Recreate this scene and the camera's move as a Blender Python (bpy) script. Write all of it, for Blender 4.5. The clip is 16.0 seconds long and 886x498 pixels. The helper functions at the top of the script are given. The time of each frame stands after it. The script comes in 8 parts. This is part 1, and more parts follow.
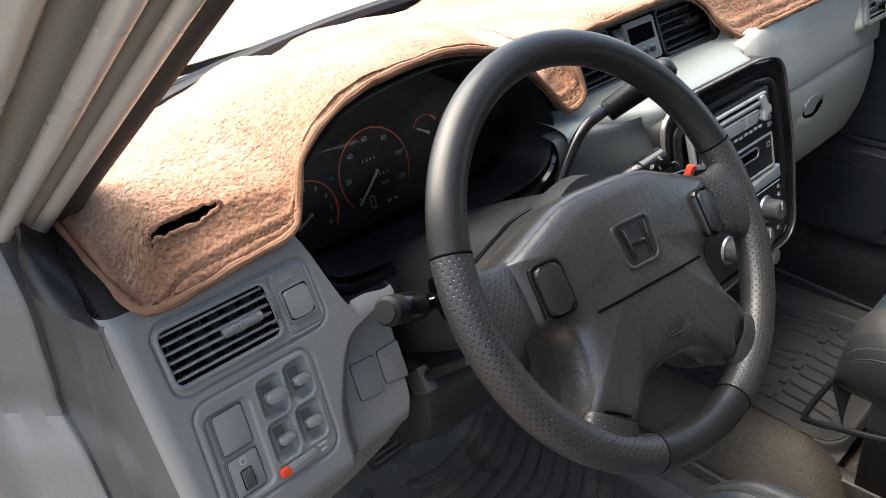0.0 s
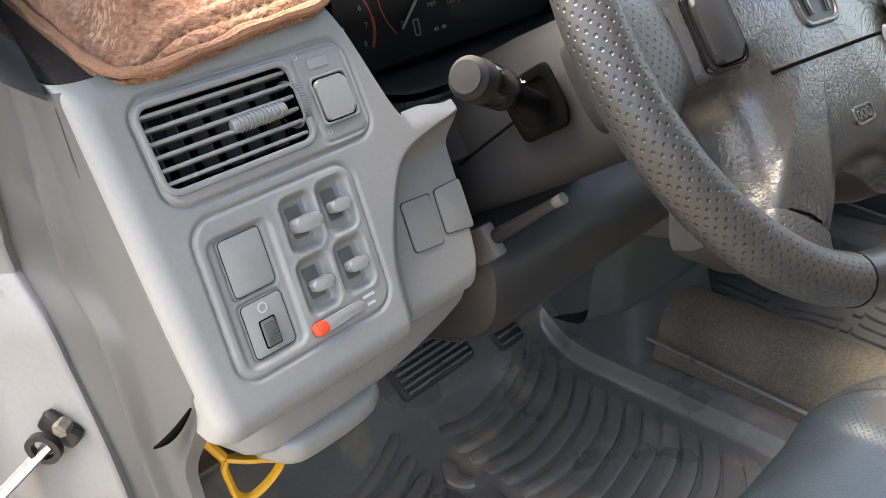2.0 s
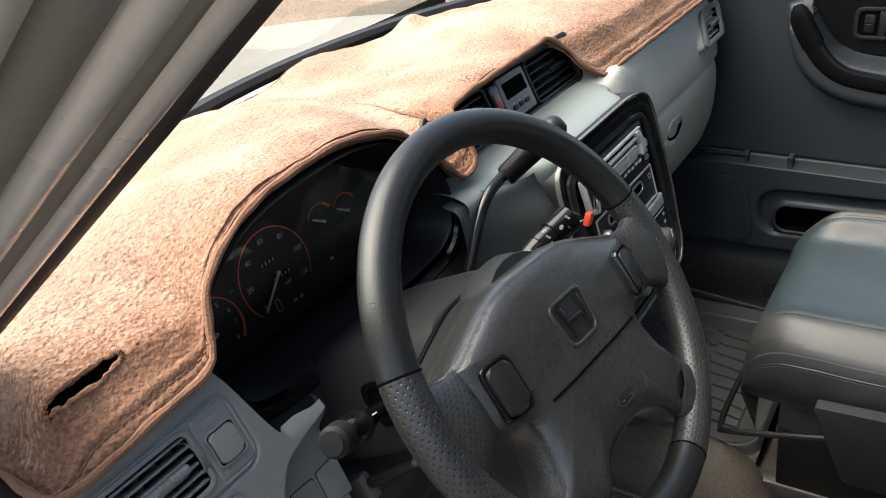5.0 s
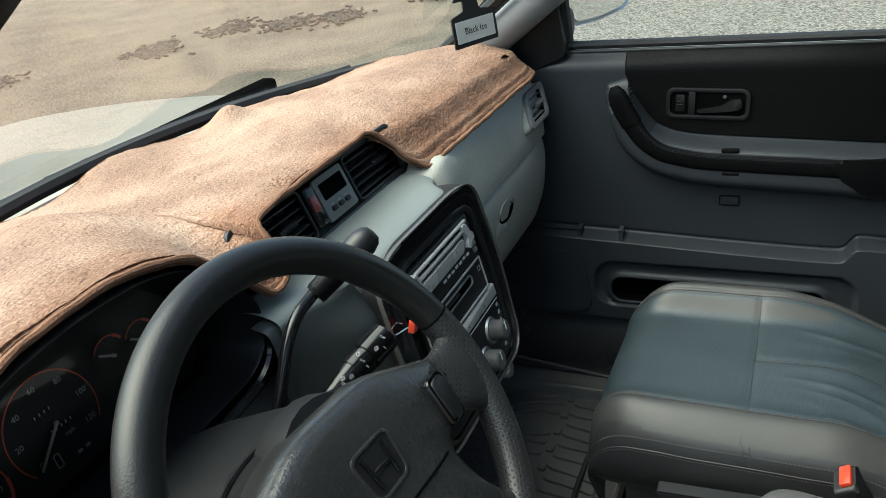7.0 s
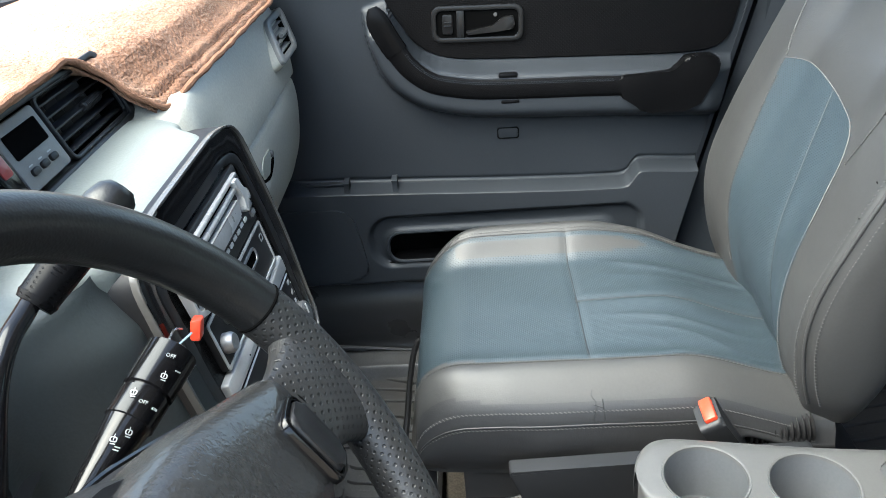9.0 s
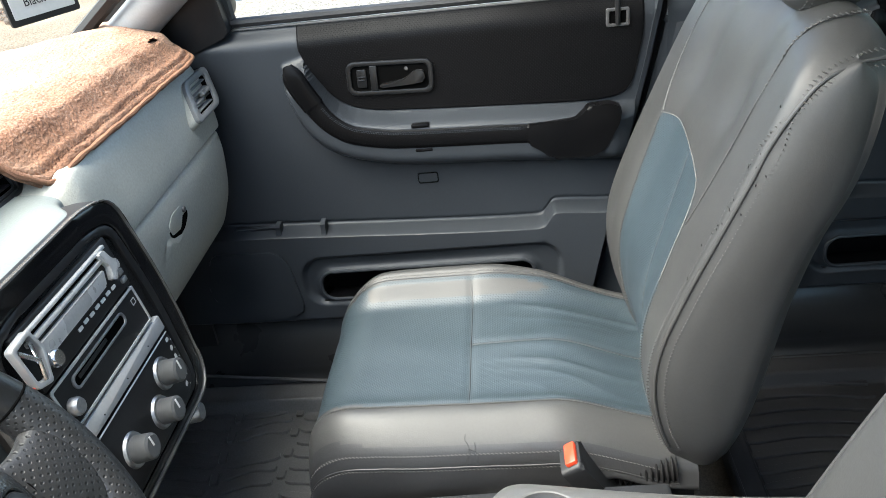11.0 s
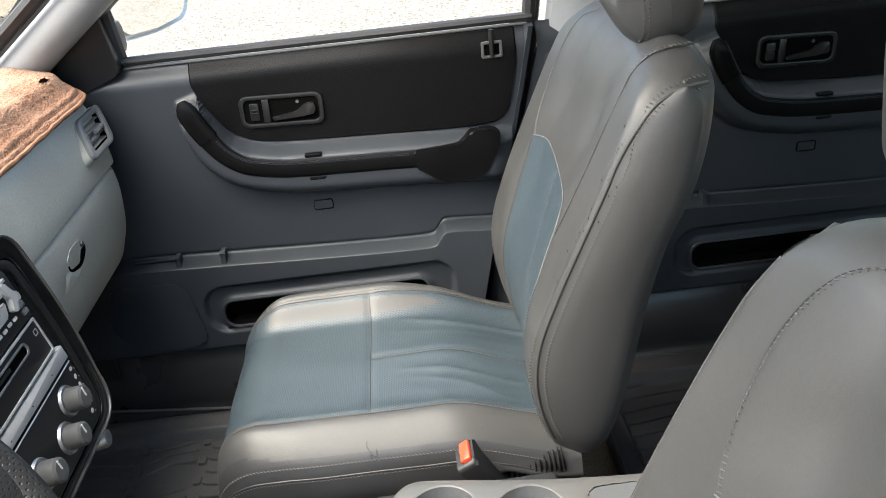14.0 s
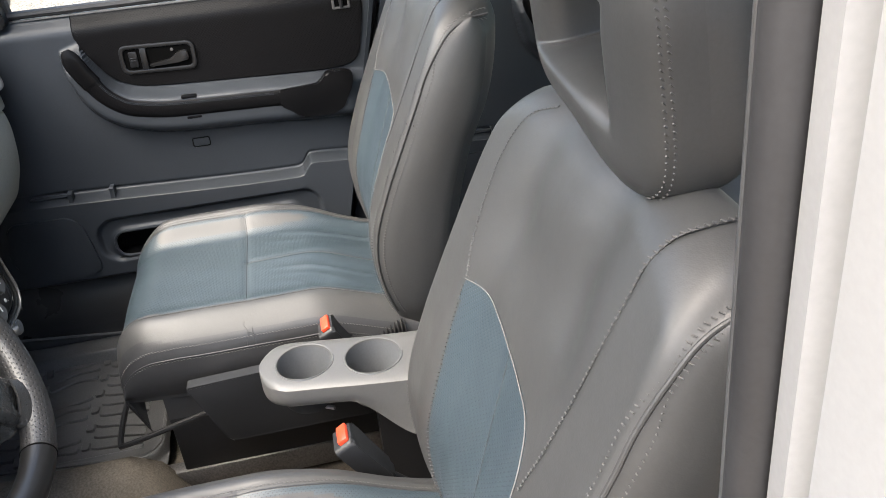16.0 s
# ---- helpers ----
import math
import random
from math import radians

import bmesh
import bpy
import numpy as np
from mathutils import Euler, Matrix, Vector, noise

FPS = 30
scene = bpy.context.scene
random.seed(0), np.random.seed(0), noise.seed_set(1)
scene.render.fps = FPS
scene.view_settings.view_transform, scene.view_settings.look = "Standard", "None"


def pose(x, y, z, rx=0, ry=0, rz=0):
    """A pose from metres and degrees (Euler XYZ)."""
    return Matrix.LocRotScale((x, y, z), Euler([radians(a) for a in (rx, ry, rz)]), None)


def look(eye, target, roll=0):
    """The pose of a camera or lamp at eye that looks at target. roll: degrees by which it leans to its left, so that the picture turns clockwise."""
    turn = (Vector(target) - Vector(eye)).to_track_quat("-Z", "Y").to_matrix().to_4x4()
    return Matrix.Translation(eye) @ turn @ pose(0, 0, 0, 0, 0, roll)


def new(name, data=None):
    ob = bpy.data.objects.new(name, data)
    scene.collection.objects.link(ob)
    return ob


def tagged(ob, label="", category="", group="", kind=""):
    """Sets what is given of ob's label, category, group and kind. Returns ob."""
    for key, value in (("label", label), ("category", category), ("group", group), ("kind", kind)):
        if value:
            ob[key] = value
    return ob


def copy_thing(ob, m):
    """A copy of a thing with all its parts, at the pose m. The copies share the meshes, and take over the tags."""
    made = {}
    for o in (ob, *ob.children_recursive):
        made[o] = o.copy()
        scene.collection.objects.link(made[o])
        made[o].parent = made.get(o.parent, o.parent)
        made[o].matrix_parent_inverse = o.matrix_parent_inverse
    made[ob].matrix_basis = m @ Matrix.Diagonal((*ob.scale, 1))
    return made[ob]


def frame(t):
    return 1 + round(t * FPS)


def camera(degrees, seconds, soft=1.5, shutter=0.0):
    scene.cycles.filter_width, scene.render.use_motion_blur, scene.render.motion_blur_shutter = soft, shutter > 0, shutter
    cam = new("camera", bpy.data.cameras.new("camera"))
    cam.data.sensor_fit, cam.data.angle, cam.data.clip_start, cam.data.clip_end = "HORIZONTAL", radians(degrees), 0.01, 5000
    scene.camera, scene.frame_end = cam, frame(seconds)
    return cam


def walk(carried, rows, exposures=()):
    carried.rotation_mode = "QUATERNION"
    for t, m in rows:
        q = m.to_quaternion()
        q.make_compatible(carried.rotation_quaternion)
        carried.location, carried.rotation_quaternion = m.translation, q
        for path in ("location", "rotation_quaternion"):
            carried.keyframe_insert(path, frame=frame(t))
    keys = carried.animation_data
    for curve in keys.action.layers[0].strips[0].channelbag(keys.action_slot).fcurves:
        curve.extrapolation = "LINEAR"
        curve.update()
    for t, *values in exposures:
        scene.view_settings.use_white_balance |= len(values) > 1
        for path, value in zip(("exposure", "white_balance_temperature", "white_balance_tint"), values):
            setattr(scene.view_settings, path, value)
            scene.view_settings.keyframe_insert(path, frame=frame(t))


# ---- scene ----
cam = camera(58.6, 16.0, 0.9)
PATH = [
    (0, (-0.838, 0.04, 1.422), (0.307, 1.361, 0.452), -5.7),
    (0.5, (-0.813, 0.116, 1.336), (0.332, 1.417, 0.337), -5.5),
    (1, (-0.815, 0.149, 1.286), (0.335, 1.441, 0.283), -5.3),
    (1.5, (-0.825, 0.161, 1.243), (0.335, 1.461, 0.26), -5.5),
    (2, (-0.832, 0.157, 1.221), (0.327, 1.472, 0.258), -6.2),
    (2.5, (-0.83, 0.154, 1.234), (0.324, 1.48, 0.28), -7.1),
    (3, (-0.816, 0.149, 1.29), (0.35, 1.46, 0.331), -8.1),
    (3.5, (-0.804, 0.123, 1.382), (0.395, 1.4, 0.415), -9.2),
    (4, (-0.811, 0.105, 1.422), (0.457, 1.311, 0.453), -9.2),
    (4.2, (-0.813, 0.112, 1.43), (0.474, 1.293, 0.457), -9.5),
    (6.3, (-0.833, 0.106, 1.473), (0.72, 1.036, 0.623), -7.7),
    (6.5, (-0.812, 0.106, 1.473), (0.751, 1.015, 0.618), -7.5),
    (7, (-0.731, 0.095, 1.479), (0.883, 0.905, 0.62), -7.9),
    (7.5, (-0.654, 0.121, 1.462), (1.037, 0.758, 0.605), -6.7),
    (8, (-0.599, 0.208, 1.414), (1.14, 0.576, 0.497), -4.7),
    (8.5, (-0.55, 0.255, 1.366), (1.195, 0.434, 0.405), -5.0),
    (9, (-0.551, 0.255, 1.357), (1.186, 0.366, 0.372), -5.1),
    (9.5, (-0.569, 0.227, 1.384), (1.154, 0.32, 0.371), -5.4),
    (10, (-0.574, 0.153, 1.418), (1.143, 0.285, 0.401), -6.0),
    (10.2, (-0.575, 0.114, 1.417), (1.144, 0.284, 0.41), -6.5),
    (12.5, (-0.556, 0.033, 1.432), (1.224, 0.18, 0.531), -6.6),
    (13, (-0.559, 0.024, 1.43), (1.229, 0.136, 0.541), -6.5),
    (13.5, (-0.58, 0.018, 1.428), (1.21, 0.089, 0.54), -6.5),
    (14, (-0.643, 0.036, 1.441), (1.13, -0.009, 0.518), -6.2),
    (14.5, (-0.748, 0.052, 1.428), (0.967, -0.083, 0.408), -5.9),
    (15, (-0.834, 0.056, 1.42), (0.856, -0.123, 0.367), -5.4),
    (15.5, (-0.889, 0.046, 1.438), (0.809, -0.21, 0.413), -5.1),
    (16, (-0.924, -0.011, 1.452), (0.788, -0.292, 0.458), -5.2),
]
EXPOSURES = [(0, 2.65, 6850, 11), (0.5, 3.35, 7200, 12), (1, 3.55, 7300, 12), (2, 3.85, 7500, 12), (2.5, 3.85, 7550, 12), (3, 3.55, 7650, 13), (3.5, 3.2, 7550, 13), (4, 2.7, 7300, 12), (6.5, 1.8, 6300, -2), (7, 1.6, 6300, -4), (7.5, 1.6, 6300, -5), (8, 2.0, 6200, -3), (8.5, 2.5, 6050, 1), (9, 2.95, 6150, 3), (10, 2.95, 6150, 3), (12.5, 2.85, 6800, 8), (14, 2.9, 6750, 8), (15, 3.2, 6650, 11), (15.5, 3.2, 6700, 11), (16, 2.92, 6700, 11)]
walk(cam, [(t, look(eye, target, roll)) for t, eye, target, roll in PATH], EXPOSURES)
SKY, SUN, SUN_ANGLE = 0.125, 2.3, 72.0

# ---- sky, sun ----
world = bpy.data.worlds.new("world")
scene.world = world
world.use_nodes = True
wn = world.node_tree
sky = wn.nodes.new("ShaderNodeTexSky")
sky.sky_type, sky.sun_disc = "NISHITA", False
sky.sun_elevation, sky.sun_rotation = radians(58.8), radians(-25)
sky.dust_density, sky.ozone_density, sky.air_density = 4.0, 1.0, 1.0
wn.links.new(sky.outputs[0], wn.nodes["Background"].inputs[0])
wn.nodes["Background"].inputs[1].default_value = SKY
sun_data = bpy.data.lights.new("sun", "SUN")
sun_data.energy, sun_data.angle, sun_data.color = SUN, radians(SUN_ANGLE), (1.0, 0.95, 0.88)
sun = new("sun", sun_data)
sun.matrix_world = look((0, 0, 0), (0.22, -0.47, -0.855))


# ---- materials ----
def material(name, colour, rough=0.5, metal=0.0, vary=0.12, scale=9.0, bump=(), spec=0.5, second=None, patch=None, coat=0.0, sheen=0.0):
    """A surface with a base colour that varies at two scales. bump: (kind, scale per metre, height in mm) rows."""
    m = bpy.data.materials.new(name)
    m.use_nodes = True
    t = m.node_tree
    n, link = t.nodes, t.links.new
    b = n["Principled BSDF"]
    b.inputs["Roughness"].default_value, b.inputs["Metallic"].default_value = rough, metal
    b.inputs["Specular IOR Level"].default_value = spec
    b.inputs["Coat Weight"].default_value = coat
    b.inputs["Sheen Weight"].default_value, b.inputs["Sheen Roughness"].default_value = sheen, 0.4
    b.inputs["Sheen Tint"].default_value = (1.0, 0.9, 0.8, 1)
    at = n.new("ShaderNodeTexCoord").outputs["Object"]
    big = n.new("ShaderNodeTexNoise")
    big.inputs["Scale"].default_value, big.inputs["Detail"].default_value = scale, 6
    fine = n.new("ShaderNodeTexNoise")
    fine.inputs["Scale"].default_value, fine.inputs["Detail"].default_value = scale * 34, 3
    link(at, big.inputs["Vector"]), link(at, fine.inputs["Vector"])
    both = n.new("ShaderNodeMath")
    both.operation = "ADD"
    link(big.outputs[0], both.inputs[0]), link(fine.outputs[0], both.inputs[1])
    ramp = n.new("ShaderNodeMapRange")
    ramp.inputs["From Min"].default_value, ramp.inputs["From Max"].default_value = 0.7, 1.3
    link(both.outputs[0], ramp.inputs["Value"])
    mix = n.new("ShaderNodeMix")
    mix.data_type = "RGBA"
    low = [c * (1 - vary) for c in colour]
    high = [min(1, c * (1 + vary)) for c in (second or colour)]
    mix.inputs["A"].default_value, mix.inputs["B"].default_value = (*low, 1), (*high, 1)
    link(ramp.outputs[0], mix.inputs["Factor"])
    out = mix.outputs["Result"]
    if patch:
        tint, size, start, end = patch
        pn = n.new("ShaderNodeTexNoise")
        pn.inputs["Scale"].default_value, pn.inputs["Detail"].default_value = size, 8
        link(at, pn.inputs["Vector"])
        pr = n.new("ShaderNodeMapRange")
        pr.inputs["From Min"].default_value, pr.inputs["From Max"].default_value = start, end
        link(pn.outputs[0], pr.inputs["Value"])
        pm = n.new("ShaderNodeMix")
        pm.data_type = "RGBA"
        pm.inputs["B"].default_value = (*tint, 1)
        link(out, pm.inputs["A"]), link(pr.outputs[0], pm.inputs["Factor"])
        out = pm.outputs["Result"]
    link(out, b.inputs["Base Color"])
    rv = n.new("ShaderNodeMapRange")
    rv.inputs["From Min"].default_value, rv.inputs["From Max"].default_value = 0.3, 0.7
    rv.inputs["To Min"].default_value, rv.inputs["To Max"].default_value = max(0.02, rough * 0.85), min(1, rough * 1.15)
    link(big.outputs[0], rv.inputs["Value"]), link(rv.outputs[0], b.inputs["Roughness"])
    last = None
    for kind, size, height in bump:
        if kind in ("cells", "dots", "pits"):
            tex = n.new("ShaderNodeTexVoronoi")
            tex.inputs["Randomness"].default_value = 0.0 if kind in ("dots", "pits") else 1.0
            value = tex.outputs["Distance"]
        else:
            tex = n.new("ShaderNodeTexNoise")
            tex.inputs["Detail"].default_value = 4
            value = tex.outputs[0]
        tex.inputs["Scale"].default_value = size
        link(at, tex.inputs["Vector"])
        if kind == "pits":                                      # a punched pattern laid on the mesh's own UV, in metres
            tex.voronoi_dimensions = "2D"
            turn = n.new("ShaderNodeMapping")
            turn.inputs["Rotation"].default_value[2] = radians(45)
            link(n.new("ShaderNodeTexCoord").outputs["UV"], turn.inputs["Vector"]), link(turn.outputs[0], tex.inputs["Vector"])
        if kind in ("dots", "pits"):
            hole = n.new("ShaderNodeMapRange")
            hole.inputs["From Min"].default_value, hole.inputs["From Max"].default_value = 0.13, 0.24
            link(value, hole.inputs["Value"])
            value = hole.outputs[0]
            dark = n.new("ShaderNodeMix")
            dark.data_type, dark.blend_type = "RGBA", "MULTIPLY"
            dark.inputs["Factor"].default_value = 1
            grey = n.new("ShaderNodeMapRange")
            grey.inputs["To Min"].default_value = 0.3
            link(value, grey.inputs["Value"])
            link(out, dark.inputs["A"]), link(grey.outputs[0], dark.inputs["B"])
            out = dark.outputs["Result"]
            link(out, b.inputs["Base Color"])
        bn = n.new("ShaderNodeBump")
        bn.inputs["Distance"].default_value = height / 1000
        bn.inputs["Strength"].default_value = 1.0
        link(value, bn.inputs["Height"])
        if last:
            link(last.outputs[0], bn.inputs["Normal"])
        last = bn
    if last:
        link(last.outputs[0], b.inputs["Normal"])
    return m


def glass(name, tint=(1, 1, 1), rough=0.0, clear=0.9):
    """Thin glass: mostly clear, with a mirror's share by Fresnel."""
    m = bpy.data.materials.new(name)
    m.use_nodes = True
    t = m.node_tree
    n, link = t.nodes, t.links.new
    n.remove(n["Principled BSDF"])
    see = n.new("ShaderNodeBsdfTransparent")
    see.inputs[0].default_value = (*[c * clear for c in tint], 1)
    gloss = n.new("ShaderNodeBsdfGlossy")
    gloss.inputs["Roughness"].default_value = rough
    fres = n.new("ShaderNodeFresnel")
    fres.inputs["IOR"].default_value = 1.45
    mix = n.new("ShaderNodeMixShader")
    link(fres.outputs[0], mix.inputs[0]), link(see.outputs[0], mix.inputs[1]), link(gloss.outputs[0], mix.inputs[2])
    link(mix.outputs[0], n["Material Output"].inputs[0])
    return m


GREY = material("dash_grey_plastic", (0.144, 0.147, 0.143), 0.48, bump=(("cells", 900, 0.05), ("noise", 300, 0.06)), vary=0.06)
# the dash grey again, darkened in its colour to stand for shade
SHADEGREY = material("shaded_kick_plastic", (0.062, 0.0635, 0.0615), 0.55, spec=0.3, bump=(("cells", 900, 0.05), ("noise", 300, 0.06)), vary=0.06)
GREY_SMOOTH = material("smooth_grey_plastic", (0.148, 0.151, 0.147), 0.38, bump=(("noise", 500, 0.02),), vary=0.05)
GREY_KEY = material("light_grey_button", (0.165, 0.168, 0.164), 0.33, bump=(("noise", 400, 0.02),), vary=0.05)
# one grey-green pad in three tones: lifted dash pad, dimmed shelf, shaded knee
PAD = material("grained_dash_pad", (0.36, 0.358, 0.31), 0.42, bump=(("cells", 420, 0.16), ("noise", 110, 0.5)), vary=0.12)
PADDIM = material("toned_shelf_pad", (0.155, 0.172, 0.162), 0.42, bump=(("cells", 420, 0.12), ("noise", 90, 0.15)), vary=0.08)
HANDLE = material("satin_black_handle", (0.009, 0.0092, 0.0096), 0.30, spec=0.4, bump=(("noise", 200, 0.02),), vary=0.1)
SILLGREY = material("dark_sill_plastic", (0.028, 0.0285, 0.029), 0.30, spec=0.5, bump=(("cells", 800, 0.05),), vary=0.1)
# the pad's grain again, with the shade on upright faces in its colour
PADSHADE = material("shaded_knee_panel", (0.033, 0.039, 0.040), 0.4, bump=(("cells", 420, 0.12), ("noise", 90, 0.15)), vary=0.1)
DARK = material("charcoal_plastic", (0.013, 0.014, 0.0155), 0.45, spec=0.35, bump=(("cells", 800, 0.05),), vary=0.1)
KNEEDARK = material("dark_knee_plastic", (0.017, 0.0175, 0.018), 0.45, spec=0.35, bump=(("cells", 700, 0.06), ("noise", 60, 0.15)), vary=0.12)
STALKGREY = material("grey_stalk_plastic", (0.06, 0.06, 0.06), 0.4, bump=(("cells", 900, 0.03),), vary=0.08)
COLUMN = material("column_plastic", (0.014, 0.0145, 0.0155), 0.5, spec=0.16, bump=(("cells", 900, 0.05),), vary=0.1)
KNOB = material("matt_black_knob", (0.011, 0.011, 0.0115), 0.6, spec=0.15, bump=(("noise", 400, 0.05),), vary=0.1)
# rim colour lifted to carry the grey-bronze of a reflection
BEZELRIM = material("glossy_bezel_rim", (0.075, 0.073, 0.068), 0.22, spec=0.5, bump=(("noise", 300, 0.02),), vary=0.08)
BLACK = material("black_plastic", (0.01, 0.01, 0.0105), 0.42, spec=0.3, bump=(("noise", 600, 0.03),), vary=0.15)
GLOSS = material("gloss_black", (0.005, 0.005, 0.0055), 0.14, spec=0.35, bump=(("noise", 60, 0.02),), vary=0.2)
VOID = material("deep_black", (0.003, 0.003, 0.003), 0.9, vary=0.2, spec=0.0)
RUBBER = material("black_rubber", (0.016, 0.016, 0.017), 0.6, bump=(("noise", 300, 0.08),), vary=0.2)
MATRUB = material("dusty_rubber_mat", (0.074, 0.073, 0.070), 0.45, bump=(("noise", 260, 0.1),), vary=0.25, patch=((0.06, 0.056, 0.05), 11, 0.52, 0.72))
MATWORN = material("worn_muddy_rubber_mat", (0.105, 0.101, 0.094), 0.30, bump=(("noise", 260, 0.08), ("noise", 40, 0.3)), vary=0.16, patch=((0.20, 0.175, 0.142), 13, 0.56, 0.72))
CARPET = material("brown_grey_carpet", (0.10, 0.086, 0.068), 0.95, bump=(("noise", 700, 1.2), ("noise", 180, 0.8)), vary=0.4, spec=0.1)
WHEELHIDE = material("smooth_wheel_leather", (0.0085, 0.0087, 0.0088), 0.34, spec=0.38, bump=(("cells", 650, 0.07), ("noise", 60, 0.12)), vary=0.2)
WHEELDOTS = material("perforated_wheel_leather", (0.018, 0.018, 0.0178), 0.40, bump=(("pits", 225, 0.34), ("cells", 700, 0.06)), vary=0.2)
AIRBAG = material("grained_airbag_pad", (0.023, 0.0233, 0.0228), 0.25, spec=0.5, bump=(("cells", 560, 0.12), ("noise", 380, 0.26), ("noise", 110, 0.40)), vary=0.2)
SEATGREY = material("grey_vinyl_seat_cover", (0.0365, 0.037, 0.0363), 0.48, bump=(("cells", 700, 0.05), ("noise", 25, 0.9)), vary=0.08)
SEATBLUE = material("perforated_blue_seat_insert", (0.031, 0.0445, 0.0535), 0.42, bump=(("pits", 285, 0.24), ("noise", 25, 0.9)), vary=0.08)
# skirt vinyl darker than the seat; part of its darkness stands for shade
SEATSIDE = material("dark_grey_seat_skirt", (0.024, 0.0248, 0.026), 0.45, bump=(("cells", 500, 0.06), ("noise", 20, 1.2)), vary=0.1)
THREAD = material("pale_stitching", (0.115, 0.112, 0.106), 0.7, vary=0.15, bump=(("noise", 900, 0.2),))
THREADGREY = material("grey_stitching", (0.078, 0.077, 0.074), 0.7, vary=0.15, bump=(("noise", 900, 0.2),))
PILE = (("noise", 170, 2.6), ("noise", 420, 1.6), ("cells", 260, 0.8))
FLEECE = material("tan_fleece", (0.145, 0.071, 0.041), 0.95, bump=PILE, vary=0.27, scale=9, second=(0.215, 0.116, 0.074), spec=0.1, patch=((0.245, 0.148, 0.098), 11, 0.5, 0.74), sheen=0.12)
# paler fleece copies: light on the mat's top, with some fading, as colour
HALFLIT = material("half_lit_fleece", (0.185, 0.104, 0.069), 0.95, bump=PILE, vary=0.24, scale=9, second=(0.272, 0.166, 0.116), spec=0.1, patch=((0.307, 0.205, 0.147), 10, 0.5, 0.74), sheen=0.12)
TOPLIT = material("lit_top_fleece", (0.228, 0.140, 0.101), 0.95, bump=PILE, vary=0.2, scale=9, second=(0.335, 0.222, 0.163), spec=0.1, patch=((0.375, 0.268, 0.202), 9, 0.5, 0.74), sheen=0.12)
HEM = material("tan_fleece_hem", (0.21, 0.112, 0.071), 0.9, bump=(("noise", 500, 1.5),), vary=0.25, scale=30, spec=0.1)
DOORGREY = material("door_grey_vinyl", (0.0245, 0.0285, 0.0335), 0.40, spec=0.3, bump=(("cells", 800, 0.06), ("noise", 200, 0.08)), vary=0.07)
DOORBLACK = material("black_grained_door_insert", (0.0036, 0.0036, 0.004), 0.34, spec=0.1, bump=(("pits", 260, 0.25), ("noise", 200, 0.05)), vary=0.15)
DOORPLAIN = material("black_door_plastic", (0.0036, 0.0037, 0.0041), 0.28, spec=0.08, bump=(("cells", 700, 0.08),), vary=0.15)
TRIM = material("pillar_trim_grey", (0.24, 0.25, 0.255), 0.5, bump=(("noise", 300, 0.05),), vary=0.06)
HEADLINER = material("headliner_cloth", (0.5, 0.5, 0.49), 0.95, bump=(("noise", 500, 0.4),), vary=0.06)
SILVER = material("silver_car_paint", (0.46, 0.465, 0.465), 0.3, metal=0.2, vary=0.03, coat=0.6, bump=(("noise", 12, 0.1),))
# the silver paint again, its colour toned down against strong light on the post
JAMBDIM = material("dimmed_silver_jamb_paint", (0.235, 0.237, 0.237), 0.38, metal=0.1, vary=0.05, coat=0.3, bump=(("noise", 14, 0.1),))
# dusty silver, darkened for groove shade and against light on the hinge post
DUSTYDIM = material("dimmed_dusty_silver_paint", (0.14, 0.14, 0.136), 0.55, metal=0.0, vary=0.08, bump=(("noise", 40, 0.1),), patch=((0.12, 0.11, 0.095), 9, 0.6, 0.8))
BONNET = material("dusty_silver_bonnet_paint", (0.27, 0.25, 0.215), 0.6, spec=0.2, metal=0.0, vary=0.06, bump=(("noise", 30, 0.1),), patch=((0.22, 0.2, 0.165), 7, 0.55, 0.75))
PILLARGREY = material("dark_pillar_plastic", (0.02, 0.02, 0.02), 0.5, bump=(("cells", 800, 0.05),), vary=0.08)
CHROME = material("bright_metal", (0.6, 0.6, 0.6), 0.22, metal=1.0, vary=0.05, bump=(("noise", 90, 0.03),))
DULLSTEEL = material("grimy_steel", (0.16, 0.15, 0.14), 0.5, metal=0.8, vary=0.35, bump=(("noise", 200, 0.1),))
STEEL = material("dull_steel", (0.35, 0.35, 0.35), 0.45, metal=1.0, vary=0.2, bump=(("noise", 200, 0.05),))
RADIOSIL = material("radio_silver_plastic", (0.42, 0.42, 0.41), 0.3, metal=0.15, vary=0.06, bump=(("noise", 300, 0.02),))
CUPGREY = material("console_grey_plastic", (0.074, 0.075, 0.074), 0.42, bump=(("cells", 800, 0.05),), vary=0.06)
CUPIN = material("cup_liner_grey", (0.07, 0.075, 0.08), 0.5, vary=0.1, bump=(("noise", 300, 0.05),))
LINING = material("purple_cloth_lining", (0.03, 0.024, 0.045), 0.8, vary=0.15, bump=(("noise", 500, 0.2),))
RED = material("red_plastic", (0.55, 0.05, 0.02), 0.35, vary=0.1, bump=(("noise", 200, 0.02),))
DARKRED = material("dark_red_lens", (0.22, 0.03, 0.03), 0.3, vary=0.1)
YELLOW = material("yellow_plastic", (0.62, 0.33, 0.02), 0.4, vary=0.1, bump=(("noise", 200, 0.05),))
WHITE = material("white_print", (0.62, 0.62, 0.6), 0.6, vary=0.05)
DIMWHITE = material("dim_white_print", (0.5, 0.5, 0.48), 0.6, vary=0.08)
GREYPRINT = material("grey_print", (0.33, 0.34, 0.34), 0.6, vary=0.08)
ORANGE = material("orange_red_scale", (0.75, 0.13, 0.07), 0.6, vary=0.08)
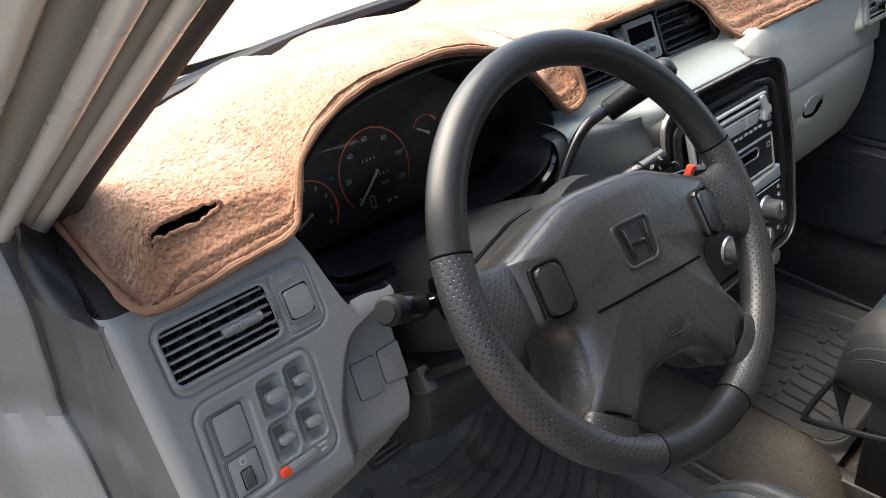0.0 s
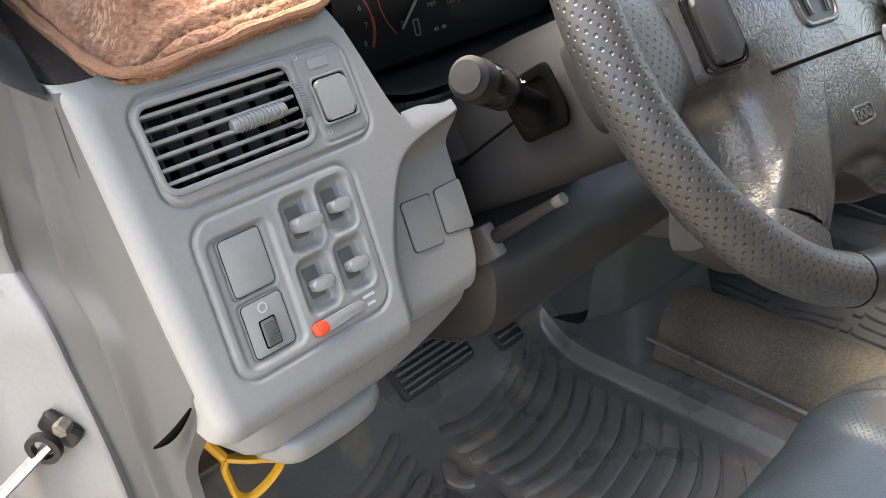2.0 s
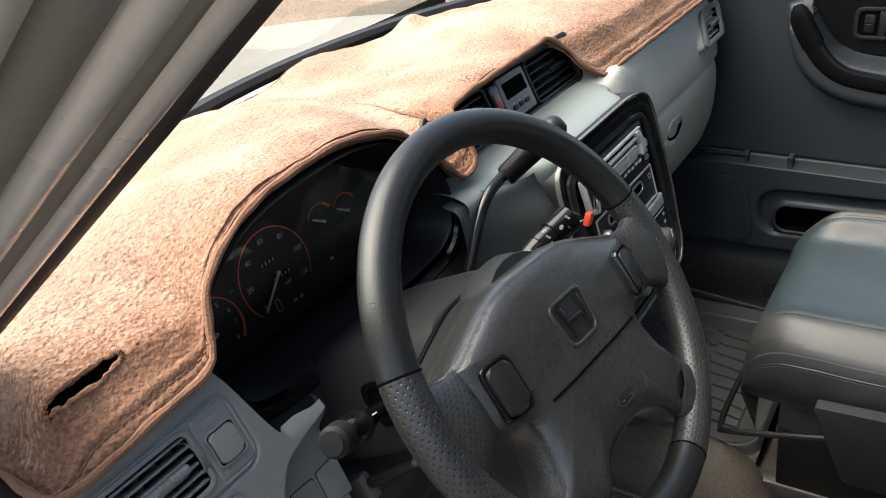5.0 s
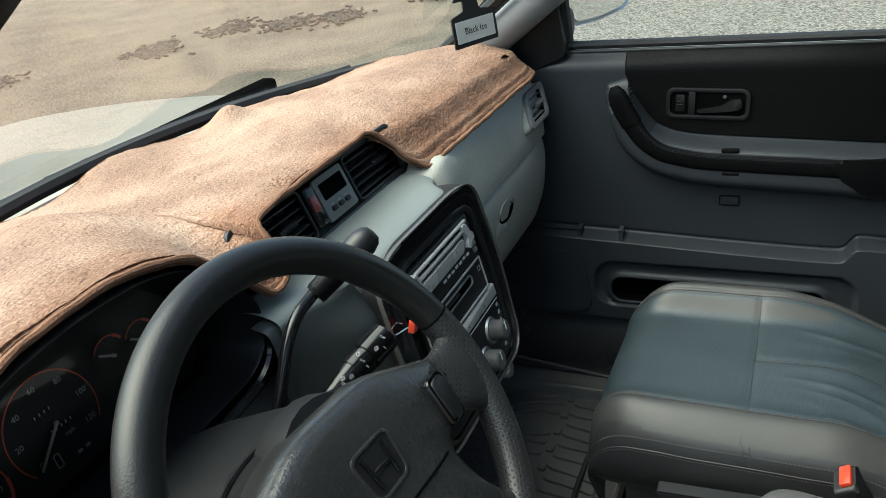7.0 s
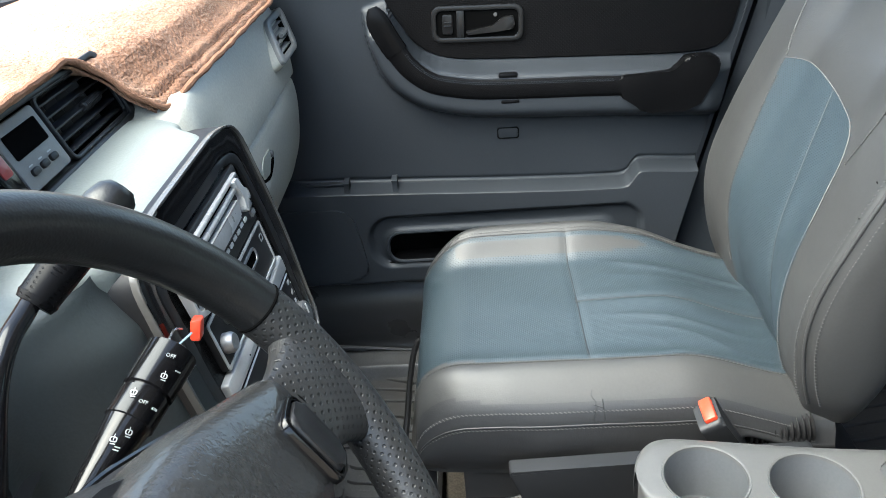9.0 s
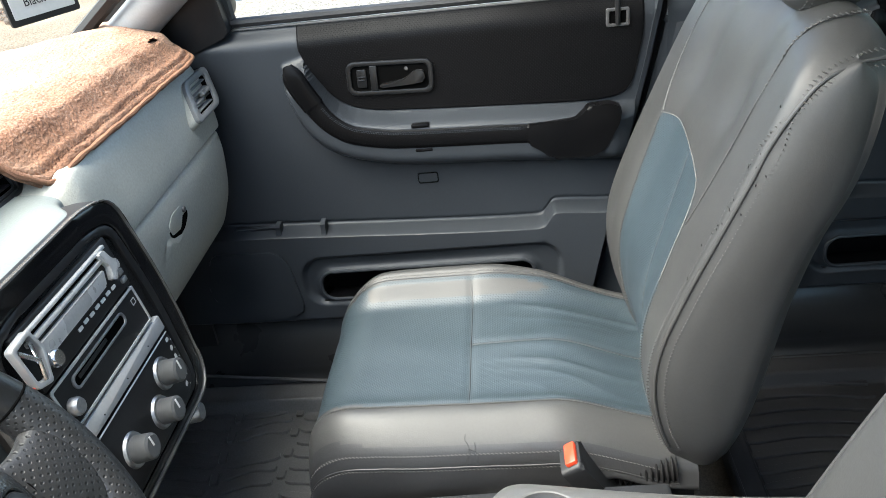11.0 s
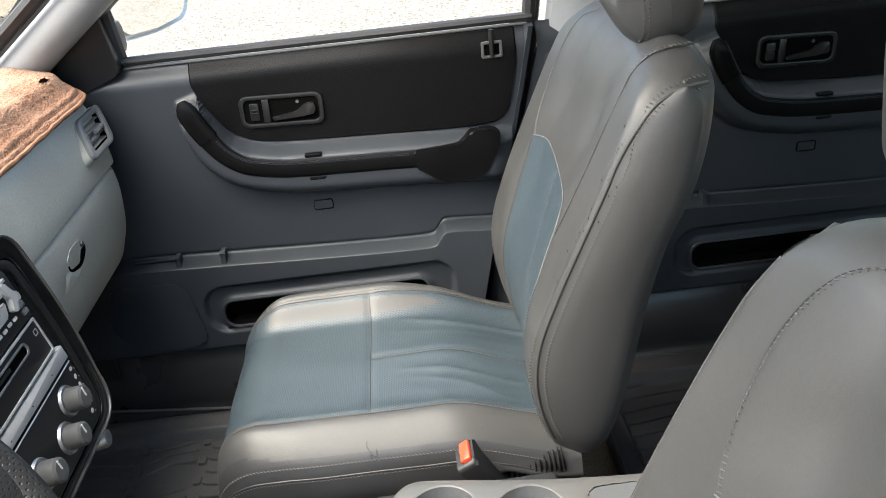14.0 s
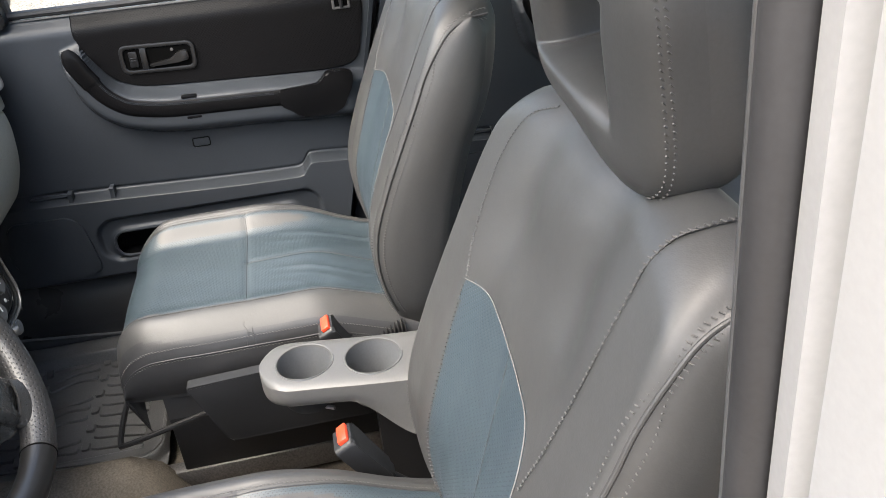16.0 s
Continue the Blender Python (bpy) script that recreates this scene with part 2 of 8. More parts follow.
GREENLENS = material("green_tell_tale", (0.02, 0.1, 0.06), 0.4, vary=0.1)
DIALBLACK = material("dial_face", (0.018, 0.018, 0.0185), 0.55, vary=0.15)
CARD = material("black_card", (0.012, 0.012, 0.012), 0.6, vary=0.1)
CARDWHITE = material("white_card_print", (0.6, 0.6, 0.58), 0.7, vary=0.05)
MIRROR = material("mirror_glass", (0.85, 0.85, 0.85), 0.02, metal=1.0, vary=0.01)
GLASS = glass("window_glass", (0.97, 1.0, 0.98), 0.0, 0.9)
REARDIM = glass("rear_dimming_glass", (0.9, 1.0, 0.95), 0.0, 0.8)
LENS = glass("dial_lens", (1, 1, 1), 0.03, 0.95)


# ---- mesh helpers ----
def V(*a):
    return Vector(a[0] if len(a) == 1 else a)


def lerp(a, b, t):
    return a + (b - a) * t


def smooth(t, a=0.0, b=1.0):
    t = min(1.0, max(0.0, (t - a) / (b - a)))
    return t * t * (3 - 2 * t)


def poly(rows, t):
    """Value at t on a polyline of (t, value...) rows, eased along a Catmull-Rom curve."""
    if t <= rows[0][0]:
        return rows[0][1:]
    if t >= rows[-1][0]:
        return rows[-1][1:]
    i = next(k for k in range(len(rows) - 1) if rows[k + 1][0] >= t)
    p1, p2 = rows[i], rows[i + 1]
    p0, p3 = rows[max(0, i - 1)], rows[min(len(rows) - 1, i + 2)]
    u, h = (t - p1[0]) / (p2[0] - p1[0]), p2[0] - p1[0]
    out = []
    for k in range(1, len(p1)):
        m1 = (p2[k] - p0[k]) / (p2[0] - p0[0]) * h
        m2 = (p3[k] - p1[k]) / (p3[0] - p1[0]) * h if p3[0] > p1[0] else 0
        out.append((2 * u**3 - 3 * u**2 + 1) * p1[k] + (u**3 - 2 * u**2 + u) * m1 + (3 * u**2 - 2 * u**3) * p2[k] + (u**3 - u**2) * m2)
    return out


def curve_points(points, n):
    """n points evenly along a smooth curve through the given ones."""
    pts = [V(p) for p in points]
    run = [0.0]
    for a, b in zip(pts, pts[1:]):
        run.append(run[-1] + max(1e-6, (b - a).length))
    rows = [(r, *p) for r, p in zip(run, pts)]
    return [V(poly(rows, run[-1] * k / (n - 1))) for k in range(n)]


def bm_sheet(f, nu, nv, wrap=False, skip=None):
    bm = bmesh.new()
    cols = nu if wrap else nu + 1
    vs = [[bm.verts.new(f(i / nu, j / nv)) for j in range(nv + 1)] for i in range(cols)]
    for i in range(nu):
        for j in range(nv):
            q = [vs[i][j], vs[(i + 1) % cols][j], vs[(i + 1) % cols][j + 1], vs[i][j + 1]]
            if skip is None or not skip(sum((v.co for v in q), V(0, 0, 0)) / 4):
                bm.faces.new(q)
    return bm


def bm_loft(rings, cap=True):
    bm = bmesh.new()
    vs = [[bm.verts.new(p) for p in r] for r in rings]
    n = len(rings[0])
    for a, b in zip(vs, vs[1:]):
        for i in range(n):
            bm.faces.new((a[i], a[(i + 1) % n], b[(i + 1) % n], b[i]))
    if cap:
        bm.faces.new(vs[0][::-1]), bm.faces.new(vs[-1])
    bmesh.ops.recalc_face_normals(bm, faces=bm.faces)
    return bm


def bm_tube(points, r, n=10, flat=1.0, up=None, cap=True):
    """A tube along points; r is a number or a function of 0..1; flat squashes it along up."""
    pts = [V(p) for p in points]
    rings, side = [], None
    for i, p in enumerate(pts):
        tan = (pts[min(i + 1, len(pts) - 1)] - pts[max(i - 1, 0)]).normalized()
        ref = V(up) if up is not None else (side if side is not None else (V(0, 0, 1) if abs(tan.z) < 0.9 else V(1, 0, 0)))
        b = (ref - tan * ref.dot(tan)).normalized()
        side = b
        c = tan.cross(b)
        rad = r(i / (len(pts) - 1)) if callable(r) else r
        rings.append([p + rad * (math.cos(a) * c + flat * math.sin(a) * b) for a in (2 * math.pi * k / n for k in range(n))])
    return bm_loft(rings, cap)


def bm_box(c, s, bevel=0.0, turn=None, seg=2):
    bm = bmesh.new()
    bmesh.ops.create_cube(bm, size=1.0)
    bmesh.ops.scale(bm, vec=s, verts=bm.verts)
    if bevel:
        bmesh.ops.bevel(bm, geom=bm.edges[:], offset=bevel, segments=seg, affect="EDGES", profile=0.5)
    m = Matrix.Translation(c) @ (turn.to_4x4() if turn else Matrix())
    bmesh.ops.transform(bm, matrix=m, verts=bm.verts)
    return bm


def bm_prism(outline, depth, place, bevel=0.0, seg=2):
    """A plate of the given outline (a, b), from 0 to depth along its own third axis, laid by the matrix place; its front edge bevelled."""
    bm = bmesh.new()
    low = [bm.verts.new((a, b, 0)) for a, b in outline]
    high = [bm.verts.new((a, b, depth)) for a, b in outline]
    n = len(outline)
    bm.faces.new(low[::-1])
    top = bm.faces.new(high)
    for i in range(n):
        bm.faces.new((low[i], low[(i + 1) % n], high[(i + 1) % n], high[i]))
    if bevel:
        bmesh.ops.bevel(bm, geom=list(top.edges), offset=bevel, segments=seg, affect="EDGES", profile=0.5)
    bmesh.ops.transform(bm, matrix=place, verts=bm.verts)
    bmesh.ops.recalc_face_normals(bm, faces=bm.faces)
    return bm


def bm_rim(outer, inner, depth, place, bevel=0.0):
    """A ring plate between two outlines with as many corners."""
    bm = bmesh.new()
    n = len(outer)
    rows = [[bm.verts.new((a, b, z)) for a, b in o] for o, z in ((outer, 0), (outer, depth), (inner, depth), (inner, 0))]
    for k in range(4):
        a, b = rows[k], rows[(k + 1) % 4]
        for i in range(n):
            bm.faces.new((a[i], a[(i + 1) % n], b[(i + 1) % n], b[i]))
    if bevel:
        ed = [e for e in bm.edges if all(abs(v.co.z - depth) < 1e-7 for v in e.verts) and (all(v in rows[1] for v in e.verts) or all(v in rows[2] for v in e.verts))]
        bmesh.ops.bevel(bm, geom=ed, offset=bevel, segments=2, affect="EDGES", profile=0.5)
    bmesh.ops.transform(bm, matrix=place, verts=bm.verts)
    bmesh.ops.recalc_face_normals(bm, faces=bm.faces)
    return bm


def bm_lathe(profile, place, n=32, wrap=False):
    """Turns (radius, height) rows round the third axis of place."""
    rings = [[place @ V(r * math.cos(2 * math.pi * k / n), r * math.sin(2 * math.pi * k / n), h) for k in range(n)] for r, h in profile]
    if wrap:
        rings.append(rings[0])
    return bm_loft(rings, cap=not wrap and profile[0][0] < 0.003)


def join(*parts):
    out = parts[0]
    for b in parts[1:]:
        me = bpy.data.meshes.new("tmp")
        b.to_mesh(me)
        out.from_mesh(me)
        bpy.data.meshes.remove(me)
        b.free()
    return out


def rrect(w, h, r, n=4, cx=0.0, cy=0.0):
    out = []
    for sx, sy, a0 in ((1, 1, 0), (-1, 1, 90), (-1, -1, 180), (1, -1, 270)):
        for k in range(n + 1):
            a = radians(a0 + 90 * k / n)
            out.append((cx + sx * (w / 2 - r) + r * math.cos(a), cy + sy * (h / 2 - r) + r * math.sin(a)))
    return out


def rounded(points, r, n=4):
    """A closed outline with its corners rounded."""
    out, m = [], len(points)
    for i in range(m):
        p, a, b = V(*points[i], 0), V(*points[i - 1], 0), V(*points[(i + 1) % m], 0)
        da, db = (a - p), (b - p)
        k = min(r, da.length * 0.45, db.length * 0.45)
        s, e = p + da.normalized() * k, p + db.normalized() * k
        for j in range(n + 1):
            t = j / n
            q = s * (1 - t) ** 2 + p * 2 * t * (1 - t) + e * t * t
            out.append((q.x, q.y))
    return out


def axes(o, x, z):
    """A matrix with origin o, first axis x and third axis z."""
    z = V(z).normalized()
    x = (V(x) - z * V(x).dot(z)).normalized()
    y = z.cross(x)
    return Matrix(((x.x, y.x, z.x, o[0]), (x.y, y.y, z.y, o[1]), (x.z, y.z, z.z, o[2]), (0, 0, 0, 1)))


def link_mesh(name, bm, mat, sharp=38):
    me = bpy.data.meshes.new(name)
    bm.to_mesh(me)
    bm.free()
    for p in me.polygons:
        p.use_smooth = True
    me.set_sharp_from_angle(angle=radians(sharp))
    for k in mat if isinstance(mat, (list, tuple)) else [mat]:
        me.materials.append(k)
    return new(name, me)


def part(name, bm, mat, parent, label="", sharp=38):
    ob = link_mesh(name, bm, mat, sharp)
    ob.parent = parent
    ob.matrix_parent_inverse = Matrix() if parent.parent else parent.matrix_world.inverted()
    return tagged(ob, label)


def lay_uv(ob, f):
    """Lays a UV, in metres, by f(place) on the mesh."""
    me = ob.data
    layer = me.uv_layers.new(name="metres")
    for p in me.polygons:
        first = None
        for li in p.loop_indices:
            u, v, lap = f(me.vertices[me.loops[li].vertex_index].co)
            if first is None:
                first = v
            elif lap and v - first > lap / 2:
                v -= lap
            elif lap and v - first < -lap / 2:
                v += lap
            layer.data[li].uv = (u, v)
    return ob


def thing(name, at, label, category, group=""):
    ob = new(name)
    ob.empty_display_size = 0.05
    ob.matrix_world = Matrix.Translation(at)
    ob.location = at
    bpy.context.view_layer.update()
    return tagged(ob, label, category, group)


def structure(name, bm, mat, label, category="", sharp=38):
    return tagged(link_mesh(name, bm, mat, sharp), label, category or name.replace("_", " "), kind="structure")


def text_mesh(body, size, place, depth=0.0003):
    cu = bpy.data.curves.new("txt", "FONT")
    cu.body, cu.size, cu.align_x, cu.align_y, cu.extrude = body, size, "CENTER", "CENTER", depth
    cu.resolution_u = 2
    ob = bpy.data.objects.new("txt", cu)
    me = ob.to_mesh()
    bm = bmesh.new()
    bm.from_mesh(me)
    ob.to_mesh_clear()
    bpy.data.objects.remove(ob)
    bpy.data.curves.remove(cu)
    bmesh.ops.transform(bm, matrix=place, verts=bm.verts)
    return bm


def stitches(points, gap=0.005, size=(0.0016, 0.0007), lift=V(0, 0, 0)):
    """A row of short threads along points, as one mesh."""
    bm = bmesh.new()
    run = 0.0
    for a, b in zip(points, points[1:]):
        run += (b - a).length
    n = max(2, int(run / gap))
    pts = curve_points(points, n * 2 + 1)
    for k in range(n):
        a, b = pts[2 * k] + lift, pts[2 * k + 1] + lift
        t = (b - a)
        if t.length < 1e-6:
            continue
        m = axes((a + b) / 2, t, V(0.3, -0.5, 0.8))
        vs = [bm.verts.new(m @ V(x * t.length * 0.72, y * size[1], z * size[1])) for x in (-1, 1) for y, z in ((-1, 0), (0, 1), (1, 0), (0, -1))]
        for i in range(4):
            bm.faces.new((vs[i], vs[(i + 1) % 4], vs[4 + (i + 1) % 4], vs[4 + i]))
        bm.faces.new(vs[:4][::-1]), bm.faces.new(vs[4:])
    return bm


def sdf(a, b, ca, cb, w, h, r):
    """Signed distance to a rounded rectangle."""
    qa, qb = abs(a - ca) - w / 2 + r, abs(b - cb) - h / 2 + r
    return math.hypot(max(qa, 0), max(qb, 0)) + min(max(qa, qb), 0) - r


def groove(d, depth=0.0011, width=0.0011):
    return -depth * math.exp(-((d / width) ** 2))


# ---- ground and far distance ----
def ground_material():
    m = material("gravel_and_dirt", (0.1, 0.082, 0.06), 0.9, vary=0.3, scale=1.2, second=(0.17, 0.14, 0.105), bump=(("noise", 14, 8), ("cells", 45, 10)), spec=0.2)
    t = m.node_tree
    n, link = t.nodes, t.links.new
    b = n["Principled BSDF"]
    base = b.inputs["Base Color"].links[0].from_socket
    at = n.new("ShaderNodeTexCoord").outputs["Object"]
    sep = n.new("ShaderNodeSeparateXYZ")
    link(at, sep.inputs[0])
    side = n.new("ShaderNodeMapRange")
    side.inputs["From Min"].default_value, side.inputs["From Max"].default_value = 0.6, 2.2
    link(sep.outputs[0], side.inputs["Value"])
    ahead = n.new("ShaderNodeMapRange")
    ahead.inputs["From Min"].default_value, ahead.inputs["From Max"].default_value = 3.2, 2.2
    link(sep.outputs[1], ahead.inputs["Value"])
    both = n.new("ShaderNodeMath")
    both.operation = "MULTIPLY"
    link(side.outputs[0], both.inputs[0]), link(ahead.outputs[0], both.inputs[1])
    cells = n.new("ShaderNodeTexVoronoi")
    cells.inputs["Scale"].default_value = 52
    link(at, cells.inputs["Vector"])
    ramp = n.new("ShaderNodeValToRGB")
    ramp.color_ramp.elements[0].color, ramp.color_ramp.elements[1].color = (0.06, 0.056, 0.048, 1), (0.25, 0.235, 0.205, 1)
    split = n.new("ShaderNodeSeparateColor")
    link(cells.outputs["Color"], split.inputs[0]), link(split.outputs[0], ramp.inputs[0])
    mix = n.new("ShaderNodeMix")
    mix.data_type = "RGBA"
    link(both.outputs[0], mix.inputs["Factor"]), link(base, mix.inputs["A"]), link(ramp.outputs[0], mix.inputs["B"])
    link(mix.outputs["Result"], b.inputs["Base Color"])
    return m


GROUND = ground_material()


def ground_pt(u, v):
    a, r = 2 * math.pi * u, 400 * v**3
    x, y = r * math.cos(a), r * math.sin(a)
    return V(x, y, 0.02 * noise.noise(V(x, y, 0) * 0.4) * min(1, r / 4))


structure("ground", bm_sheet(ground_pt, 64, 60, wrap=True), GROUND, "pale gravel yard with brown dirt ahead of the car")

# loose leaf litter on the dirt ahead of the car
LITTER = material("dark_leaf_litter", (0.045, 0.04, 0.03), 0.9, vary=0.4, bump=(("noise", 60, 5),))
for cx, cy, ln, turn in ((6.4, 7.07, 0.75, 40), (7.56, 6.83, 0.7, 15), (7.62, 6.0, 0.7, 25), (7.92, 5.42, 0.8, 30), (5.0, 8.2, 0.7, 55), (9.2, 4.6, 0.7, 20)):
    bm = bmesh.new()
    for k in range(170):
        p, q = random.gauss(0, ln / 3), random.gauss(0, 0.16)
        c, s = math.cos(radians(turn)), math.sin(radians(turn))
        bits = bm_box((cx + p * c - q * s, cy + p * s + q * c, 0.02), (random.uniform(0.03, 0.10), random.uniform(0.015, 0.05), 0.015), 0, Euler((0.2 * random.random(), 0.2 * random.random(), random.random() * 6)).to_matrix())
        bm = join(bm, bits)
    tagged(link_mesh("leaf_litter", bm, LITTER), "small heap of dark wet leaves lying on dirt", "leaves", "leaf heaps", "stuff")

# ---- the car's shell ----
FLOOR_Z = 0.40
# floor pan with a low tunnel between the footwells
def floor_pt(u, v):
    x, y = lerp(-0.74, 0.74, u), lerp(-1.5, 1.25, v)
    z = FLOOR_Z + 0.135 * math.exp(-(((x - 0.125) / 0.078) ** 4)) * smooth(y, 0.27, 0.36) + 0.3 * smooth(y, 0.82, 1.2)
    return V(x, y, z)


structure("floor", bm_sheet(floor_pt, 60, 60), CARPET, "grey-brown car floor carpet, worn and dusty")
structure("underbody", bm_box((0, 0.3, 0.3), (1.5, 4.0, 0.1), 0.02), VOID, "dark underside of the car")


def bm_slab(f, nu, nv, thick):
    """A sheet with thickness along its own normal."""
    bm = bm_sheet(f, nu, nv)
    bmesh.ops.recalc_face_normals(bm, faces=bm.faces)
    bmesh.ops.solidify(bm, geom=bm.faces[:], thickness=thick)
    return bm


# roof, with the headliner below it
def roof_pt(u, v):
    x, y = lerp(-0.62, 0.62, u), lerp(0.1, -2.1, v)
    return V(x, y, 1.68 - 0.07 * (x / 0.62) ** 4 - 0.05 * abs(v - 0.4) ** 2)


structure("ceiling", bm_slab(roof_pt, 20, 20, 0.03), HEADLINER, "pale grey cloth headliner of the car")
structure("wall_rear", bm_box((0, -2.1, 0.72), (1.45, 0.04, 0.75), 0.01), DOORGREY, "dark grey rear wall of the cabin")
structure("wall_rear_side", bm_box((-0.74, -1.35, 0.78), (0.05, 1.5, 0.65), 0.01), DOORGREY, "dark grey rear side wall of the cabin")
structure("firewall", bm_box((0, 1.2, 0.75), (1.45, 0.04, 0.72), 0.01), VOID, "black bulkhead ahead of the footwells")

# windscreen: glass between the pillars, bowed forwards in the middle
def screen_pt(u, v, out=0.0):
    s = 2 * u - 1
    bow = 1 - s * s
    low = V(0.72 * s, 0.76 + 0.23 * bow, 1.15 + 0.02 * bow)
    top = V(0.60 * s, 0.10 + 0.08 * bow, 1.62 + 0.03 * bow)
    return low.lerp(top, v) + V(0, 0.8, 0.6) * out


def car_glass(name, bm, label):
    ob = structure(name, bm, GLASS, label)
    ob.visible_shadow = False
    return ob


# unseen tinted panes, added to cut the light reaching the rear cabin
for name, w, d, at in (("window_rear", 1.3, 0.006, (0, -2.08, 1.36)), ("window_rear_side", 0.006, 1.5, (-0.735, -1.30, 1.36)), ("window_rear_door", 0.006, 1.5, (0.735, -1.30, 1.36))):
    structure(name, bm_box(at, (w, d, 0.52)), REARDIM, "unseen tinted rear pane added to dim the cabin")
car_glass("windscreen", bm_sheet(lambda u, v: screen_pt(u, v, 0.012), 24, 12), "clear slanted windscreen with dusty haze")
cowl = thing("wiper_cowl", (0, 1.05, 1.08), "black plastic cowl below the windscreen with wipers", "cowl")
part("cowl_panel", bm_loft([[V(x, y + 0.99 - 0.24 * (x / 0.72) ** 2, z) for y, z in ((-0.03, 1.12), (-0.02, 1.148), (0.03, 1.145), (0.10, 1.115), (0.14, 1.09), (0.14, 1.05))] for x in (k * 0.06 - 0.72 for k in range(25))]), BLACK, cowl)
for y0, y1, x0, x1 in ((0.085, 0.05, -0.55, 0.05), (0.085, 0.045, 0.0, 0.55)):
    arm = curve_points([(x0, 0.99 - 0.24 * (x0 / 0.72) ** 2 + y0, 1.15), ((x0 + x1) / 2, 0.99 - 0.24 * ((x0 + x1) / 1.44) ** 2 + 0.06, 1.158), (x1, 0.99 - 0.24 * (x1 / 0.72) ** 2 + y1, 1.165)], 24)
    blade = part("wiper_arm", bm_tube(arm, lambda t: 0.008 - 0.003 * t, 8), BLACK, cowl)
    part("wiper_blade", bm_tube([p + V(0, -0.015, 0.004) for p in arm[8:]], 0.005, 6), RUBBER, blade)
part("screen_seal", bm_tube(curve_points([screen_pt(k / 12, 0.0, 0.004) for k in range(13)], 60), 0.012, 8), RUBBER, cowl, "black rubber seal at the glass foot")
part("washer_clip", bm_box((0.10, 0.985, 1.165), (0.03, 0.01, 0.01), 0.003), CHROME, cowl, "small pale clip")

# bonnet beyond the glass
def bonnet_pt(u, v):
    s = 2 * u - 1
    y = lerp(1.09 - 0.24 * s * s, 1.95 - 0.1 * s * s, v)
    return V(0.78 * s, y, 1.105 - 0.02 * s**4 - 0.10 * max(0, y - 1.18) ** 2 - 0.05 * abs(s) ** 12)


bonnet = thing("bonnet", (0, 1.5, 1.0), "silver painted car bonnet, dusty, seen through glass", "bonnet")
part("bonnet_panel", bm_slab(bonnet_pt, 30, 20, 0.02), BONNET, bonnet)
part("bonnet_badge_stain", bm_box((0.33, 1.42, 1.047), (0.03, 0.02, 0.012), 0.004), LITTER, bonnet, "scrap of dry leaf on the paint")
part("nose", bm_box((0, 1.98, 0.6), (1.56, 0.1, 0.6), 0.04), SILVER, bonnet)
part("wing_panel", bm_box((0.765, 1.25, 0.70), (0.05, 1.0, 0.45), 0.02), SILVER, bonnet)
part("wing_panel", bm_box((-0.79, 1.40, 0.70), (0.05, 0.85, 0.45), 0.02), SILVER, bonnet)

# ---- driver-side door opening: pillars, seals ----
AP0, AP1 = V(-0.675, 0.735, 1.14), V(-0.60, 0.06, 1.60)


def pillar(off_in, off_out, mat, name, r, parent, label="", flat=1.0):
    pts = [AP0.lerp(AP1, k / 14) + V(off_out, 0, 0) + V(0, off_in * 0.55, off_in * 0.8) for k in range(-3, 16)]
    return part(name, bm_tube(pts, r, 10, flat, up=(0, 0.55, 0.8)), mat, parent, label)


apl = thing("windscreen_pillar", (-0.68, 0.7, 1.1), "silver painted windscreen pillar with black door seal", "car pillar")
pillar(0.008, 0.002, BLACK, "glass_seal", 0.010, apl, "black rubber glass edge")
pillar(-0.004, -0.012, PILLARGREY, "inner_trim", 0.014, apl, "dark grey plastic trim")
for k in range(7):
    pillar(0.012 + 0.003 * k, -0.030 - 0.018 * k, SILVER, "pillar_panel", 0.014, apl)
pillar(-0.010, -0.032, SILVER, "inner_flange", 0.010, apl)
pillar(-0.010, -0.047, DUSTYDIM, "seal_groove", 0.007, apl, "groove with shade in its colour")
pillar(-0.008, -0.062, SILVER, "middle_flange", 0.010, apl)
pillar(0.002, -0.079, DUSTYDIM, "painted_post", 0.014, apl)
pillar(0.004, -0.103, SILVER, "outer_flange", 0.013, apl)
pillar(0.012, -0.128, RUBBER, "outer_seal", 0.010, apl, "black outer rubber seal")
pillar(0.018, -0.150, SILVER, "drip_channel", 0.016, apl)

# hinge post below the pillar with the door check strap
post = thing("hinge_post", (-0.76, 0.75, 0.5), "silver painted hinge post of the open door, toned darker", "car pillar")


POSTLINE = ((0.40, 0.60), (0.84, 0.629), (0.893, 0.642), (0.925, 0.653), (0.964, 0.662), (0.991, 0.692), (1.03, 0.672), (1.071, 0.660), (1.12, 0.648), (1.17, 0.672), (1.22, 0.66))


def post_pt(u, v):
    z = lerp(0.42, 1.20, v)
    y = poly(POSTLINE, z)[0]
    rows = ((0, -0.720, 0.012), (0.03, -0.732, 0.002), (0.06, -0.739, -0.002), (0.4, -0.766, 0.035), (0.6, -0.778, 0.05), (0.68, -0.786, 0.075), (0.8, -0.80, 0.16), (1, -0.81, 0.42))
    x, dy = poly(rows, u)
    return V(x + 0.002 * noise.noise(V(u * 3, z * 6, 0)), y + dy, z)


part("post_face", bm_sheet(post_pt, 60, 40), DUSTYDIM, post)


